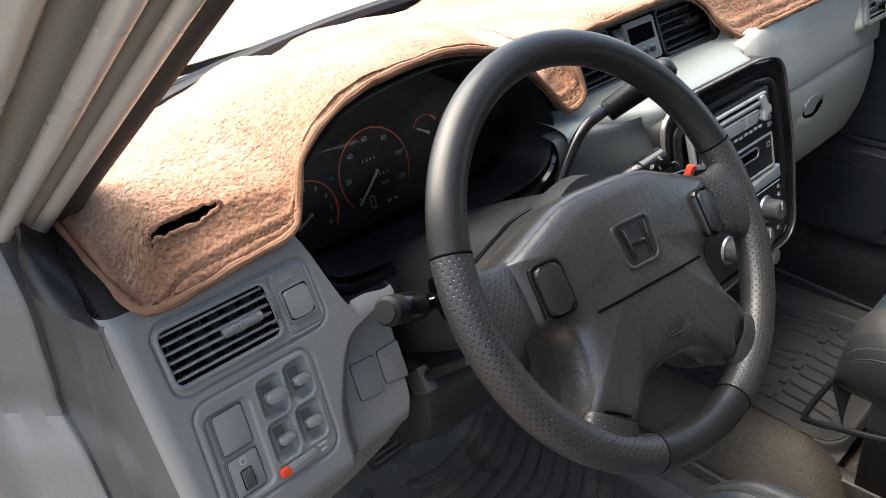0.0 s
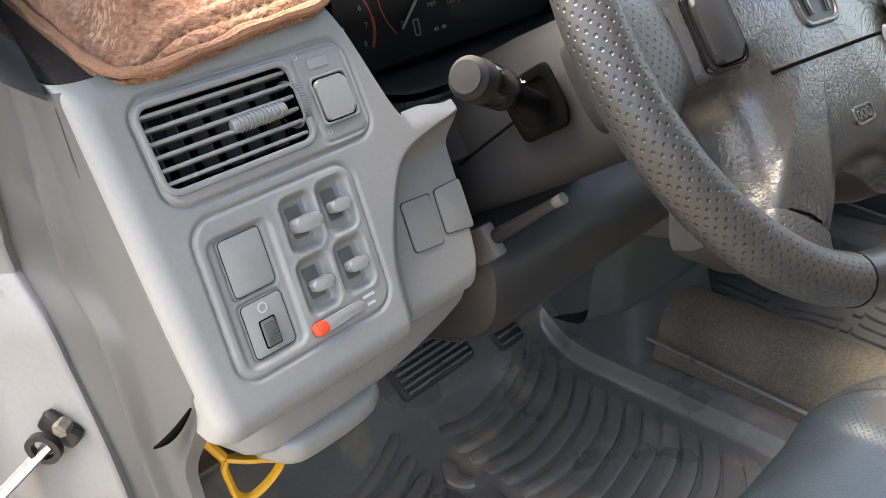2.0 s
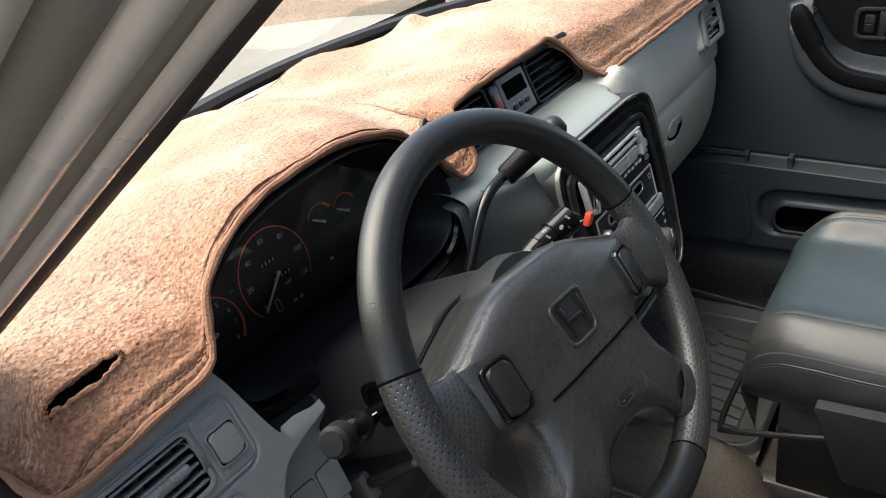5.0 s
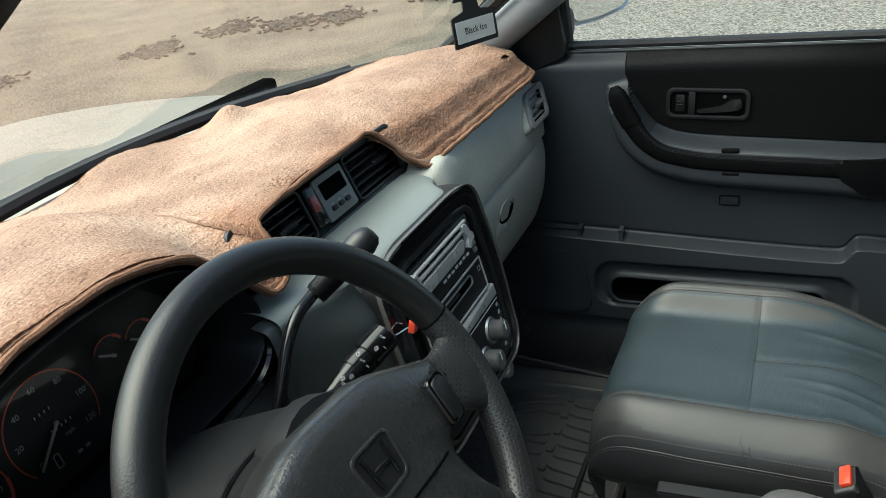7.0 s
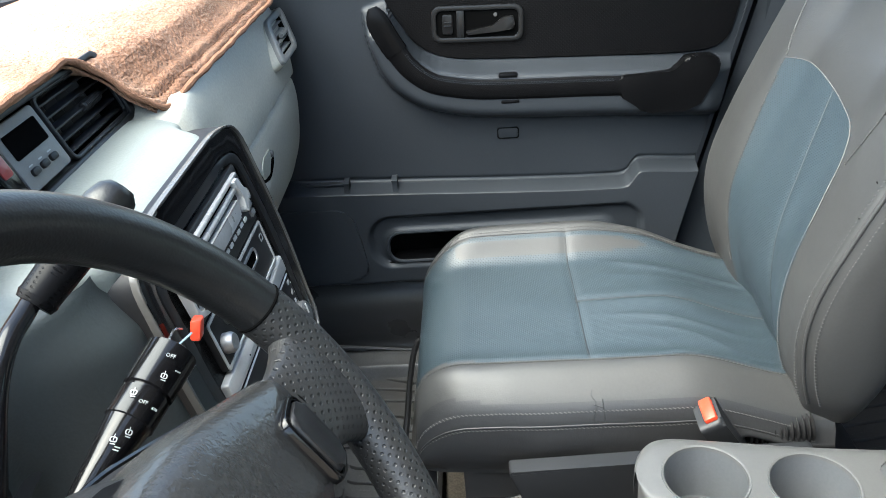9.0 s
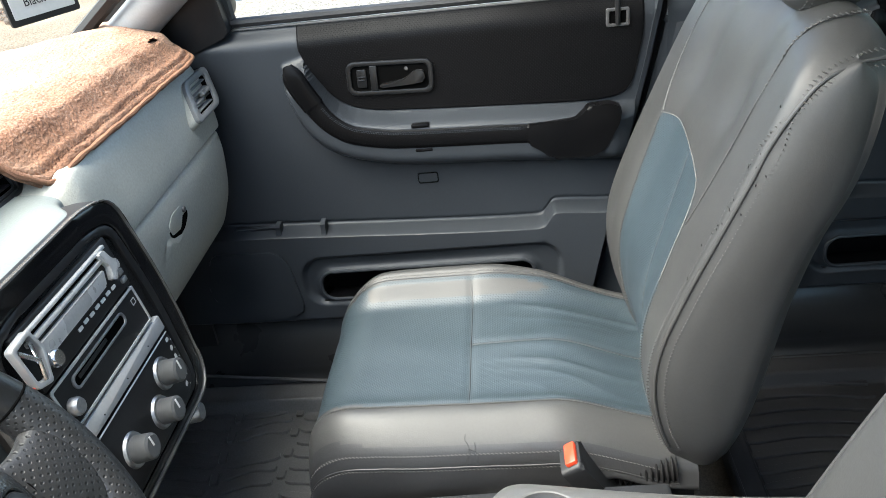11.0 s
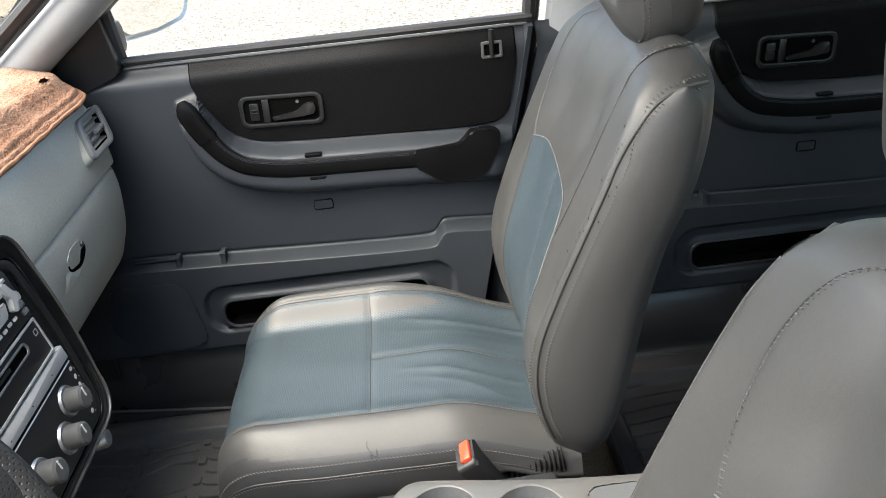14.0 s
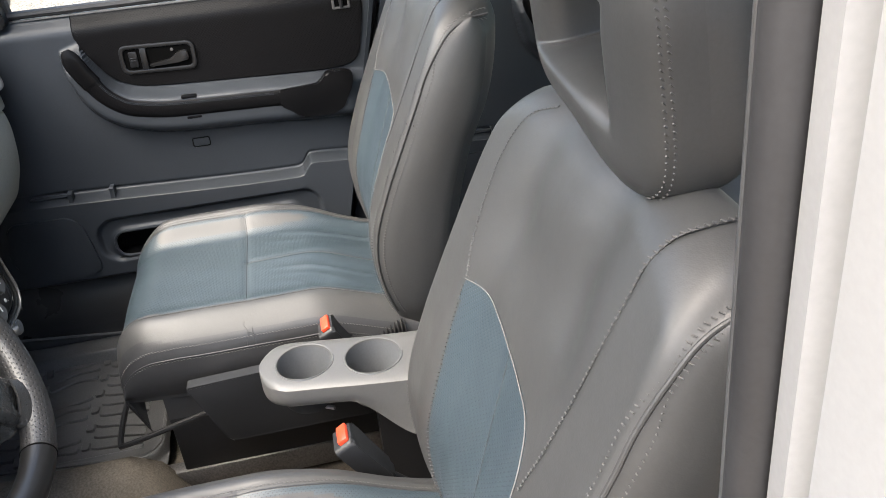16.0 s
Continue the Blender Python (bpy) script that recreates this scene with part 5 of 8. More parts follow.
part("stalk_knob", bm_lathe([(0.0, 0.004), (0.009, 0.004), (0.0118, 0.001), (0.0122, -0.006), (0.0122, -0.012), (0.0, -0.012)], axes(tip, (0, 0, 1), ax), 24), KNOB, st)
part("knob_cap", bm_lathe([(0.0, 0.0055), (0.0088, 0.005), (0.0094, 0.003), (0, 0.003)], axes(tip, (0, 0, 1), ax), 24), KNOB, st)
for k in range(3):
    part("mark", bm_box((0, 0, 0), (0.004, 0.0012, 0.0004)), DIMWHITE, st).data.transform(axes(base.lerp(tip, 0.45 + 0.06 * k) + V(0, -0.008, 0.008), ax, V(0, -0.7, 0.7)))
base2, tip2 = V(-0.287, 0.463, 1.071), V(-0.190, 0.4335, 1.1005)
ax2 = (tip2 - base2).normalized()
WSR = (0.006, 0.0095, 0.0125, 0.0135, 0.0138, 0.0124, 0.0124, 0.0142, 0.0147, 0.0105)
WSQ = (0, 0.28, 0.49, 0.495, 0.655, 0.66, 0.675, 0.68, 0.935, 0.955)
ws = part("wiper_stalk", bm_tube([base2.lerp(tip2, q) for q in WSQ], lambda t: WSR[round(t * 9)], 20), GLOSS, column, "glossy black wiper stalk with white symbols")


def on_stalk(q, turn, spin=-78):
    """A place on the wiper stalk's skin, a share along it and degrees round it."""
    n = V(0, -0.72, 0.69)
    n = Matrix.Rotation(radians(turn), 3, ax2) @ (n - ax2 * n.dot(ax2)).normalized()
    r = poly(list(zip(WSQ, WSR)), q)[0]
    return axes(base2.lerp(tip2, q) + n * (r - 0.0001), ax2, n) @ Matrix.Rotation(radians(spin), 4, "Z")


part("lettering", join(text_mesh("OFF", 0.0031, on_stalk(0.85, -8), 0.0004), text_mesh("OFF", 0.0028, on_stalk(0.575, -6), 0.0004), text_mesh("ON", 0.0021, on_stalk(0.575, 24), 0.0004)), GREYPRINT, ws)
for q, turn in ((0.74, 2), (0.60, -34), (0.42, 4), (0.36, -20)):
    glyph = on_stalk(q, turn)
    part("symbol", join(bm_rim(rrect(0.0036, 0.0030, 0.001), rrect(0.0026, 0.0020, 0.0007), 0.0005, glyph), bm_prism(rrect(0.0004, 0.0036, 0.0001), 0.0005, glyph @ Matrix.Translation((0, 0.0012, 0))), bm_prism(rrect(0.0026, 0.0005, 0.0001), 0.0005, glyph @ Matrix.Translation((0.0002, -0.0024, 0)))), GREYPRINT, ws)
part("dash_mark", join(bm_prism(rrect(0.0036, 0.0007, 0.0002), 0.0005, on_stalk(0.80, 22)), bm_prism(rrect(0.003, 0.0006, 0.0002), 0.0005, on_stalk(0.335, 0)), bm_prism(rrect(0.003, 0.0006, 0.0002), 0.0005, on_stalk(0.32, 0))), GREYPRINT, ws)

lever = thing("gear_lever", (-0.22, 0.52, 1.0), "black column gear lever with bent steel arm and knob", "gear lever")
lv = curve_points([(-0.30, 0.505, 1.045), (-0.276, 0.503, 1.081), (-0.257, 0.503, 1.109), (-0.2435, 0.503, 1.1236), (-0.226, 0.503, 1.1335), (-0.207, 0.503, 1.137), (-0.19, 0.502, 1.141)], 36)
part("lever_arm", bm_tube(lv, 0.0058, 12), GLOSS, lever, "glossy black bent arm")
part("lever_sleeve", bm_tube([V(-0.197, 0.503, 1.136).lerp(V(-0.160, 0.478, 1.162), t) for t in (0, 0.08, 0.1, 0.8, 0.95, 1)], lambda t: (0.0105, 0.012, 0.0115, 0.013, 0.014, 0.013)[round(t * 5)], 16), DOORBLACK, lever, "black dotted grip")
lay_uv(bpy.data.objects["lever_sleeve"], lambda p: (p.x * 1.3, p.z - p.y, 0))
part("lever_knob", bm_tube([V(-0.164, 0.481, 1.159).lerp(V(-0.140, 0.463, 1.178), t) for t in (0, 0.1, 0.3, 0.6, 0.85, 0.97, 1)], lambda t: (0.011, 0.013, 0.0145, 0.0145, 0.012, 0.008, 0.002)[round(t * 6)], 20), WHEELHIDE, lever)

# ---- steering wheel ----
wheel = thing("steering_wheel", WC, "black leather steering wheel with perforated grips and airbag", "steering wheel")
RM, RT = 0.1655, 0.0148


def rim_arc(a0, a1, grow=0.0, n=None):
    n = n or max(8, int(abs(a1 - a0) / 3))
    pts = [WHEEL @ V(RM * math.cos(radians(lerp(a0, a1, k / n))), RM * math.sin(radians(lerp(a0, a1, k / n))), 0) for k in range(n + 1)]
    return bm_tube(pts, RT + grow, 18, up=WN)


WHEEL_BACK = WHEEL.inverted()


def rim_uv(p):
    q = WHEEL_BACK @ p
    return RM * ((math.atan2(q.y, q.x) - math.pi / 2) % (2 * math.pi)), RT * math.atan2(q.z, math.hypot(q.x, q.y) - RM), 2 * math.pi * RT


part("rim_top", rim_arc(10.4, 160.4), WHEELHIDE, wheel, "smooth black leather")
lay_uv(part("rim_left_grip", rim_arc(160.8, 245, 0.0002), WHEELDOTS, wheel, "perforated black leather grip"), rim_uv)
part("rim_lower", rim_arc(245.4, 282), WHEELHIDE, wheel, "smooth black leather")
lay_uv(part("rim_right_grip", rim_arc(282.4, 370, 0.0002), WHEELDOTS, wheel, "perforated black leather grip"), rim_uv)
for a in (10.2, 160.6, 245.2, 282.2):
    m = WHEEL @ Matrix.Rotation(radians(a), 4, "Z") @ Matrix.Translation((RM, 0, 0)) @ Matrix.Rotation(radians(90), 4, "X")
    part("rim_seam", bm_lathe([(RT + 0.0001, -0.0009), (RT + 0.0006, -0.0003), (RT + 0.0006, 0.0003), (RT + 0.0001, 0.0009)], m, 24, True), VOID, wheel)
# the boss stands turned a little clockwise
BOSS = WHEEL @ Matrix.Rotation(radians(-5), 4, "Z")


def on_boss(a, b, c=0.0):
    return BOSS @ Matrix.Translation((a, b, c))


def spoke(rows, name, mat, label=""):
    """A spoke lofted from (x, y, half width, half depth, depth offset) rows in the wheel's plane."""
    rings = []
    for i, (a, b, w, d, c) in enumerate(rows):
        p, q = rows[max(0, i - 1)], rows[min(len(rows) - 1, i + 1)]
        t = V(q[0] - p[0], q[1] - p[1], 0).normalized()
        s = V(-t.y, t.x, 0)
        rings.append([BOSS @ (V(a, b, c) + s * (w * math.cos(k * math.pi / 12)) + V(0, 0, 1) * math.copysign(d * abs(math.sin(k * math.pi / 12)) ** 0.75, math.sin(k * math.pi / 12))) for k in range(24)])
    return lay_uv(part(name, bm_loft(rings), mat, wheel, label), lambda p: (*(WHEEL_BACK @ p).xy, 0))


for sx in (-1, 1):
    spoke([(sx * 0.168, -0.0105, 0.055, 0.007, 0.0), (sx * 0.164, -0.010, 0.053, 0.0115, 0.0), (sx * 0.159, -0.0095, 0.0475, 0.0122, 0.0), (sx * 0.152, -0.009, 0.0415, 0.0122, 0.0), (sx * 0.145, -0.008, 0.0355, 0.0120, 0.0), (sx * 0.138, -0.007, 0.0315, 0.0117, 0.0), (sx * 0.130, -0.006, 0.0288, 0.0105, 0.0), (sx * 0.121, -0.005, 0.0275, 0.0070, 0.0), (sx * 0.110, -0.004, 0.027, 0.0030, 0.0)], "upper_spoke", WHEELDOTS, "perforated leather over the spoke")
    spoke([(sx * 0.102, -0.139, 0.038, 0.0085, 0.0), (sx * 0.099, -0.135, 0.036, 0.010, 0.0), (sx * 0.091, -0.1255, 0.028, 0.0105, 0.0), (sx * 0.083, -0.115, 0.0245, 0.0105, 0.0)], "lower_spoke", WHEELDOTS, "perforated leather over the spoke")
half = [(0, 0.052), (0.03, 0.0515), (0.055, 0.048), (0.08, 0.0395), (0.105, 0.030), (0.122, 0.0235), (0.128, 0.0185), (0.1290, -0.004), (0.1265, -0.024), (0.120, -0.0325), (0.106, -0.0335), (0.093, -0.038), (0.086, -0.05), (0.089, -0.07), (0.0965, -0.09), (0.107, -0.1105), (0.090, -0.1245), (0.071, -0.1365), (0.050, -0.117), (0.028, -0.107), (0, -0.104)]
right_out = [(a, b) for a, b in (poly([(k, *row) for k, row in enumerate(half)], q * 0.25) for q in range(81))]
pad_out = right_out + [(-x, y) for x, y in right_out[-2:0:-1]]
LEVELS = ((0.985, -0.030), (0.99, -0.026), (1.0, -0.020), (0.99, -0.008), (0.965, 0.0005), (0.92, 0.0062), (0.83, 0.0105), (0.65, 0.0130), (0.45, 0.0142), (0.25, 0.0147), (0.03, 0.0149))
airbag = part("airbag_pad", bm_loft([[BOSS @ V(a * k, b * k, c) for a, b in pad_out] for k, c in LEVELS]), AIRBAG, wheel, "grained black airbag cover")


shell = part("back_shell", bm_loft([[BOSS @ V(a * k, b * k, c) for a, b in pad_out] for k, c in ((0.985, -0.024), (0.99, -0.048), (0.96, -0.062))]), BLACK, wheel, "smooth black back shell")
part("shell_lip", bm_tube([BOSS @ V(a, b, -0.050) for a, b in pad_out[24:0:-1] + [(-x, y) for x, y in right_out[:22]]], 0.0022, 8), GLOSS, shell)


def pad_c(a, b):
    """Height of the cover over the wheel's plane."""
    way = math.atan2(b, abs(a))
    reach = min(right_out, key=lambda p: abs(math.atan2(p[1], p[0]) - way))
    return poly([(1 - k, c) for k, c in LEVELS[2:]], 1 - math.hypot(a, b) / math.hypot(*reach))[0]


part("pad_seam", bm_tube([BOSS @ V(-0.065 + 0.0131 * k, -0.039, pad_c(-0.065 + 0.0131 * k, -0.039)) for k in range(11)], 0.0011, 6), VOID, airbag)
part("badge_rim", bm_rim(rounded([(-0.025, 0.018), (0.025, 0.018), (0.021, -0.0215), (-0.021, -0.0215)], 0.010, 5), rounded([(-0.0215, 0.0145), (0.0215, 0.0145), (0.018, -0.018), (-0.018, -0.018)], 0.007, 5), 0.0035, on_boss(0, -0.0025, 0.0128), 0.0014), AIRBAG, airbag)
part("badge_plate", bm_prism(rounded([(-0.0215, 0.0145), (0.0215, 0.0145), (0.018, -0.018), (-0.018, -0.018)], 0.007, 5), 0.0012, on_boss(0, -0.0025, 0.0138)), BLACK, airbag)
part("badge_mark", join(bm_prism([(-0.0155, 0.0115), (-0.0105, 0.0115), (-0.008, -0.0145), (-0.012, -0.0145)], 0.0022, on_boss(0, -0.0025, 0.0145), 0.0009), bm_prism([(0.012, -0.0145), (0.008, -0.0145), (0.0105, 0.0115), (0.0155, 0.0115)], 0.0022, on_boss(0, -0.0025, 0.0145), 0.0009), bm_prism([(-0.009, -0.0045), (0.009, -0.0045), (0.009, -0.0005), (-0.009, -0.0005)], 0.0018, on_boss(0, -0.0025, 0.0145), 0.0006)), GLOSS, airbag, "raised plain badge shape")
part("moulded_mark", join(bm_rim(rrect(0.024, 0.011, 0.004), rrect(0.0215, 0.0085, 0.003), 0.0014, on_boss(0.0055, -0.0785, pad_c(0.0055, -0.0785) - 0.0004)), *[bm_rim(rrect(0.0045, 0.0055, 0.0015), rrect(0.003, 0.004, 0.001), 0.0012, on_boss(-0.0005 + 0.006 * k, -0.0785, pad_c(0.0055, -0.0785) - 0.0004)) for k in range(3)]), AIRBAG, airbag, "small moulded oval mark")
for sx in (-1, 1):
    at_horn = on_boss(sx * 0.0975, -0.009, 0.0100) @ Matrix.Rotation(radians(sx * 12), 4, "Y")
    horn = part("horn_button_well", bm_rim(rounded([(-0.0145, 0.0225), (0.0145, 0.0225), (0.0145, -0.0215), (-0.0145, -0.0215)], 0.008), rounded([(-0.0115, 0.0195), (0.0115, 0.0195), (0.0115, -0.0185), (-0.0115, -0.0185)], 0.006), 0.005, at_horn, 0.0022), GLOSS, airbag, "moulded button surround")
    part("horn_button", bm_prism(rounded([(-0.0112, 0.0190), (0.0112, 0.0190), (0.0112, -0.0180), (-0.0112, -0.0180)], 0.006), 0.0068, at_horn, 0.003, 3), BLACK, horn)
    part("spoke_seam", bm_tube([BOSS @ V(sx * a, b, c) for a, b, c in ((0.1215, 0.0195, 0.002), (0.122, 0.003, 0.0066), (0.1215, -0.016, 0.0064), (0.1185, -0.029, 0.002))], 0.0006, 6), VOID, airbag)
    part("arm_seam", bm_tube([BOSS @ V(sx * a, b, c) for a, b, c in ((0.1005, -0.1, 0.001), (0.091, -0.1065, 0.0075), (0.0815, -0.1125, 0.0095), (0.072, -0.119, 0.0075), (0.0625, -0.1255, 0.001))], 0.0009, 6), VOID, airbag)
part("hub", bm_lathe([(0.0, -0.01), (0.06, -0.012), (0.065, -0.03), (0.055, -0.075), (0.0, -0.075)], WHEEL, 28), COLUMN, wheel)

# ---- centre stack: bezel, radio, climate controls ----
SO, SU, SN = V(0.045, 0.478, 0.98), V(0, 0.208, 0.978), V(0, -0.978, 0.208)
STK = axes(SO, (1, 0, 0), SN)


def on_stack(a, b, c=0.0):
    return STK @ Matrix.Translation((a, b, c))


stack = thing("centre_stack", (0.045, 0.55, 0.9), "centre console bezel with old radio and climate dials", "car console")
bz = rounded([(-0.145, 0.118), (-0.09, 0.131), (0.09, 0.131), (0.145, 0.118), (0.152, 0.0), (0.138, -0.135), (-0.138, -0.135), (-0.152, 0.0)], 0.04, 5)
bi = rounded([(-0.122, 0.098), (-0.08, 0.108), (0.08, 0.108), (0.122, 0.098), (0.128, 0.0), (0.118, -0.122), (-0.118, -0.122), (-0.128, 0.0)], 0.03, 5)
part("bezel", bm_rim(bz, [(a * 0.983, b * 0.984) for a, b in bz], 0.010, on_stack(0, 0, -0.004), 0.002), BEZELRIM, stack, "dark glossy outer rim, a reflection's tone in its colour")
part("bezel_inside", bm_rim([(a * 0.985, b * 0.986) for a, b in bz], bi, 0.008, on_stack(0, 0, -0.004), 0.003), GLOSS, stack)
part("stack_body", bm_loft([[STK @ V(a, b, 0.0) for a, b in bz], [STK @ V(a * 1.05, b * 1.02, -0.03) for a, b in bz], [STK @ V(a * 1.06, b * 1.02, -0.14) for a, b in bz]]), BLACK, stack)
part("inner_bezel", bm_rim([(a * 0.995, b * 0.995) for a, b in bi], [(a * 0.9, b * 0.92) for a, b in bi], 0.008, on_stack(0, 0, -0.004), 0.003), BLACK, stack)
part("back_plate", bm_prism([(a * 0.97, b * 0.97) for a, b in bi], 0.002, on_stack(0, 0, -0.002)), GLOSS, stack)
radio = part("radio", bm_prism(rrect(0.186, 0.060, 0.003), 0.006, on_stack(0, 0.064, 0.0), 0.0015), BLACK, stack, "black car radio with silver face strips")
for b0, w0, h0 in ((0.0875, 0.168, 0.004), (0.0785, 0.158, 0.005)):
    part("silver_bar", bm_prism(rrect(w0, h0, 0.001), 0.004, on_stack(-0.003, b0, 0.006), 0.001), RADIOSIL, radio)
part("disc_slot", bm_prism(rrect(0.15, 0.0026, 0.001), 0.001, on_stack(-0.003, 0.083, 0.006)), VOID, radio)
part("silver_face", bm_prism(rounded([(-0.07, -0.008), (0.05, -0.008), (0.058, 0.007), (-0.07, 0.007)], 0.002), 0.005, on_stack(0.0, 0.0645, 0.006), 0.002), RADIOSIL, radio)
bracket = [(-0.012, 0.024), (0.002, 0.024), (0.010, 0.006), (0.020, 0.000), (0.018, -0.012), (0.008, -0.010), (-0.002, -0.022), (-0.010, -0.016), (-0.002, 0.000)]
part("broken_bracket", bm_prism(rounded([(a * 0.75, b * 0.75) for a, b in bracket], 0.0015), 0.007, on_stack(0.070, 0.069, 0.006), 0.002), RADIOSIL, radio, "snapped silver end piece")
part("cage_frame", bm_rim(rounded([(-0.018, 0.024), (0.012, 0.026), (0.018, 0.004), (0.004, -0.026), (-0.016, -0.02)], 0.004), rounded([(-0.013, 0.019), (0.009, 0.021), (0.013, 0.004), (0.002, -0.02), (-0.012, -0.015)], 0.003), 0.008, on_stack(-0.088, 0.066, 0.006), 0.0015), RADIOSIL, radio, "bent silver cage end")
part("cage_arm", join(bm_tube([STK @ V(-0.10, 0.083, 0.012), STK @ V(-0.088, 0.066, 0.016), STK @ V(-0.092, 0.048, 0.014)], 0.0025, 8), bm_tube([STK @ V(-0.082, 0.08, 0.012), STK @ V(-0.089, 0.064, 0.015)], 0.002, 8)), CHROME, radio)
part("volume_knob", bm_lathe([(0.0, 0.010), (0.007, 0.010), (0.0085, 0.008), (0.009, 0.0), (0, 0)], on_stack(-0.066, 0.052, 0.006), 28), CHROME, radio, "bright metal volume knob")
for k in range(7):
    part("tick_mark", bm_prism(rrect(0.008, 0.0035, 0.0006), 0.001, on_stack(-0.012 + 0.0125 * k, 0.0475 + 0.0006 * (k % 2), 0.006)), WHITE, radio)
for k in range(3):
    part("side_button", bm_prism(rrect(0.010, 0.006, 0.001), 0.003, on_stack(0.084, 0.062 - 0.009 * k, 0.006), 0.001), GREY_KEY, radio)
deck = part("tape_deck", bm_prism(rrect(0.182, 0.048, 0.003), 0.006, on_stack(0, 0.009, 0.0), 0.0015), BLACK, stack, "black tape unit")
part("deck_frame", bm_rim(rrect(0.182, 0.047, 0.003), rrect(0.176, 0.041, 0.002), 0.0012, on_stack(0, 0.009, 0.006), 0.0004), RADIOSIL, deck, "thin silver frame line")
part("tape_slot", bm_rim(rrect(0.115, 0.015, 0.0072, 6), rrect(0.108, 0.010, 0.0048, 6), 0.002, on_stack(-0.004, 0.017, 0.006), 0.0008), STEEL, deck)
part("tape_door", bm_prism(rrect(0.108, 0.010, 0.0048), 0.0006, on_stack(-0.004, 0.017, 0.006)), VOID, deck)
part("tape_flap", bm_prism(rrect(0.06, 0.004, 0.001), 0.001, on_stack(-0.02, 0.018, 0.0064), 0.0004), BLACK, deck)
part("tape_knob", bm_lathe([(0.0, 0.009), (0.007, 0.009), (0.009, 0.006), (0.009, 0), (0, 0)], on_stack(-0.076, 0.004, 0.006), 20), STEEL, deck)
part("mark", bm_rim(rrect(0.008, 0.007, 0.001), rrect(0.006, 0.005, 0.0008), 0.0003, on_stack(0.08, 0.018, 0.006)), GREYPRINT, deck)
part("silver_strip", bm_prism(rrect(0.21, 0.018, 0.002), 0.007, on_stack(0.0, -0.0265, 0.0), 0.002), RADIOSIL, stack, "bright silver strip")
hvac = part("climate_panel", bm_prism(rrect(0.215, 0.078, 0.01), 0.004, on_stack(0, -0.079, 0.0), 0.002), BLACK, stack, "black climate control panel")
for ka, kb in ((0.062, -0.068), (0.025, -0.092), (-0.04, -0.085)):
    kn = part("dial_base", bm_lathe([(0.0, 0.003), (0.0175, 0.003), (0.019, 0.0), (0, 0)], on_stack(ka, kb, 0.004), 32), STEEL, hvac)
    part("dial_knob", bm_lathe([(0.0, 0.020), (0.011, 0.020), (0.0135, 0.018), (0.0145, 0.0), (0, 0)], on_stack(ka, kb, 0.0065), 28), CUPGREY, kn)
    part("pointer", bm_box((0, 0, 0), (0.002, 0.011, 0.001)), WHITE, kn).data.transform(on_stack(ka, kb + 0.006, 0.0268))
for k in range(6):
    at_icon = on_stack(0.099 - 0.0004 * k * k, -0.048 - 0.0115 * k, 0.004)
    part("panel_icon", join(bm_prism(rounded([(-0.0034, -0.002), (0.0, -0.0028), (0.0034, -0.0014), (0.0026, 0.002), (-0.0028, 0.002)], 0.001, 2), 0.0004, at_icon @ Matrix.Rotation(0.7 * k, 4, "Z")), bm_prism(rrect(0.0014, 0.0014, 0.0006), 0.0004, at_icon @ Matrix.Translation((0.006, -0.004, 0)))), DIMWHITE, hvac)
for k in range(3):
    part("strip_dot", bm_prism(rrect(0.0016, 0.0016, 0.0007), 0.0004, on_stack(-0.05 + 0.055 * k, -0.029, 0.007)), VOID, stack)
part("panel_edge", bm_tube([STK @ V(a, b, 0.0045) for a, b in ((-0.105, -0.041), (-0.03, -0.0405), (0.104, -0.0405))], 0.0009, 6), WHITE, hvac, "thin bright edge line")
part("fob", bm_box((-0.081, 0.470, 1.036), (0.016, 0.008, 0.016), 0.002, Euler((0.2, 0.3, 0.2)).to_matrix()), RED, column, "red key tag")
part("key_ring", bm_tube(curve_points([(-0.105, 0.470, 1.052), (-0.12, 0.468, 1.062), (-0.128, 0.472, 1.055), (-0.118, 0.474, 1.045), (-0.10, 0.466, 1.045)], 18), 0.0008, 6), CHROME, column)
part("lighter", bm_lathe([(0.0, 0.016), (0.010, 0.016), (0.0125, 0.012), (0.0125, 0), (0, 0)], axes((0.15, 0.47, 0.82), (1, 0, 0), (0.1, -1, 0.1)), 20), STEEL, stack, "metal lighter socket")

# ---- front seats ----
XC, HW = 0.350, 0.198
KN, KF = 0.67, 0.73


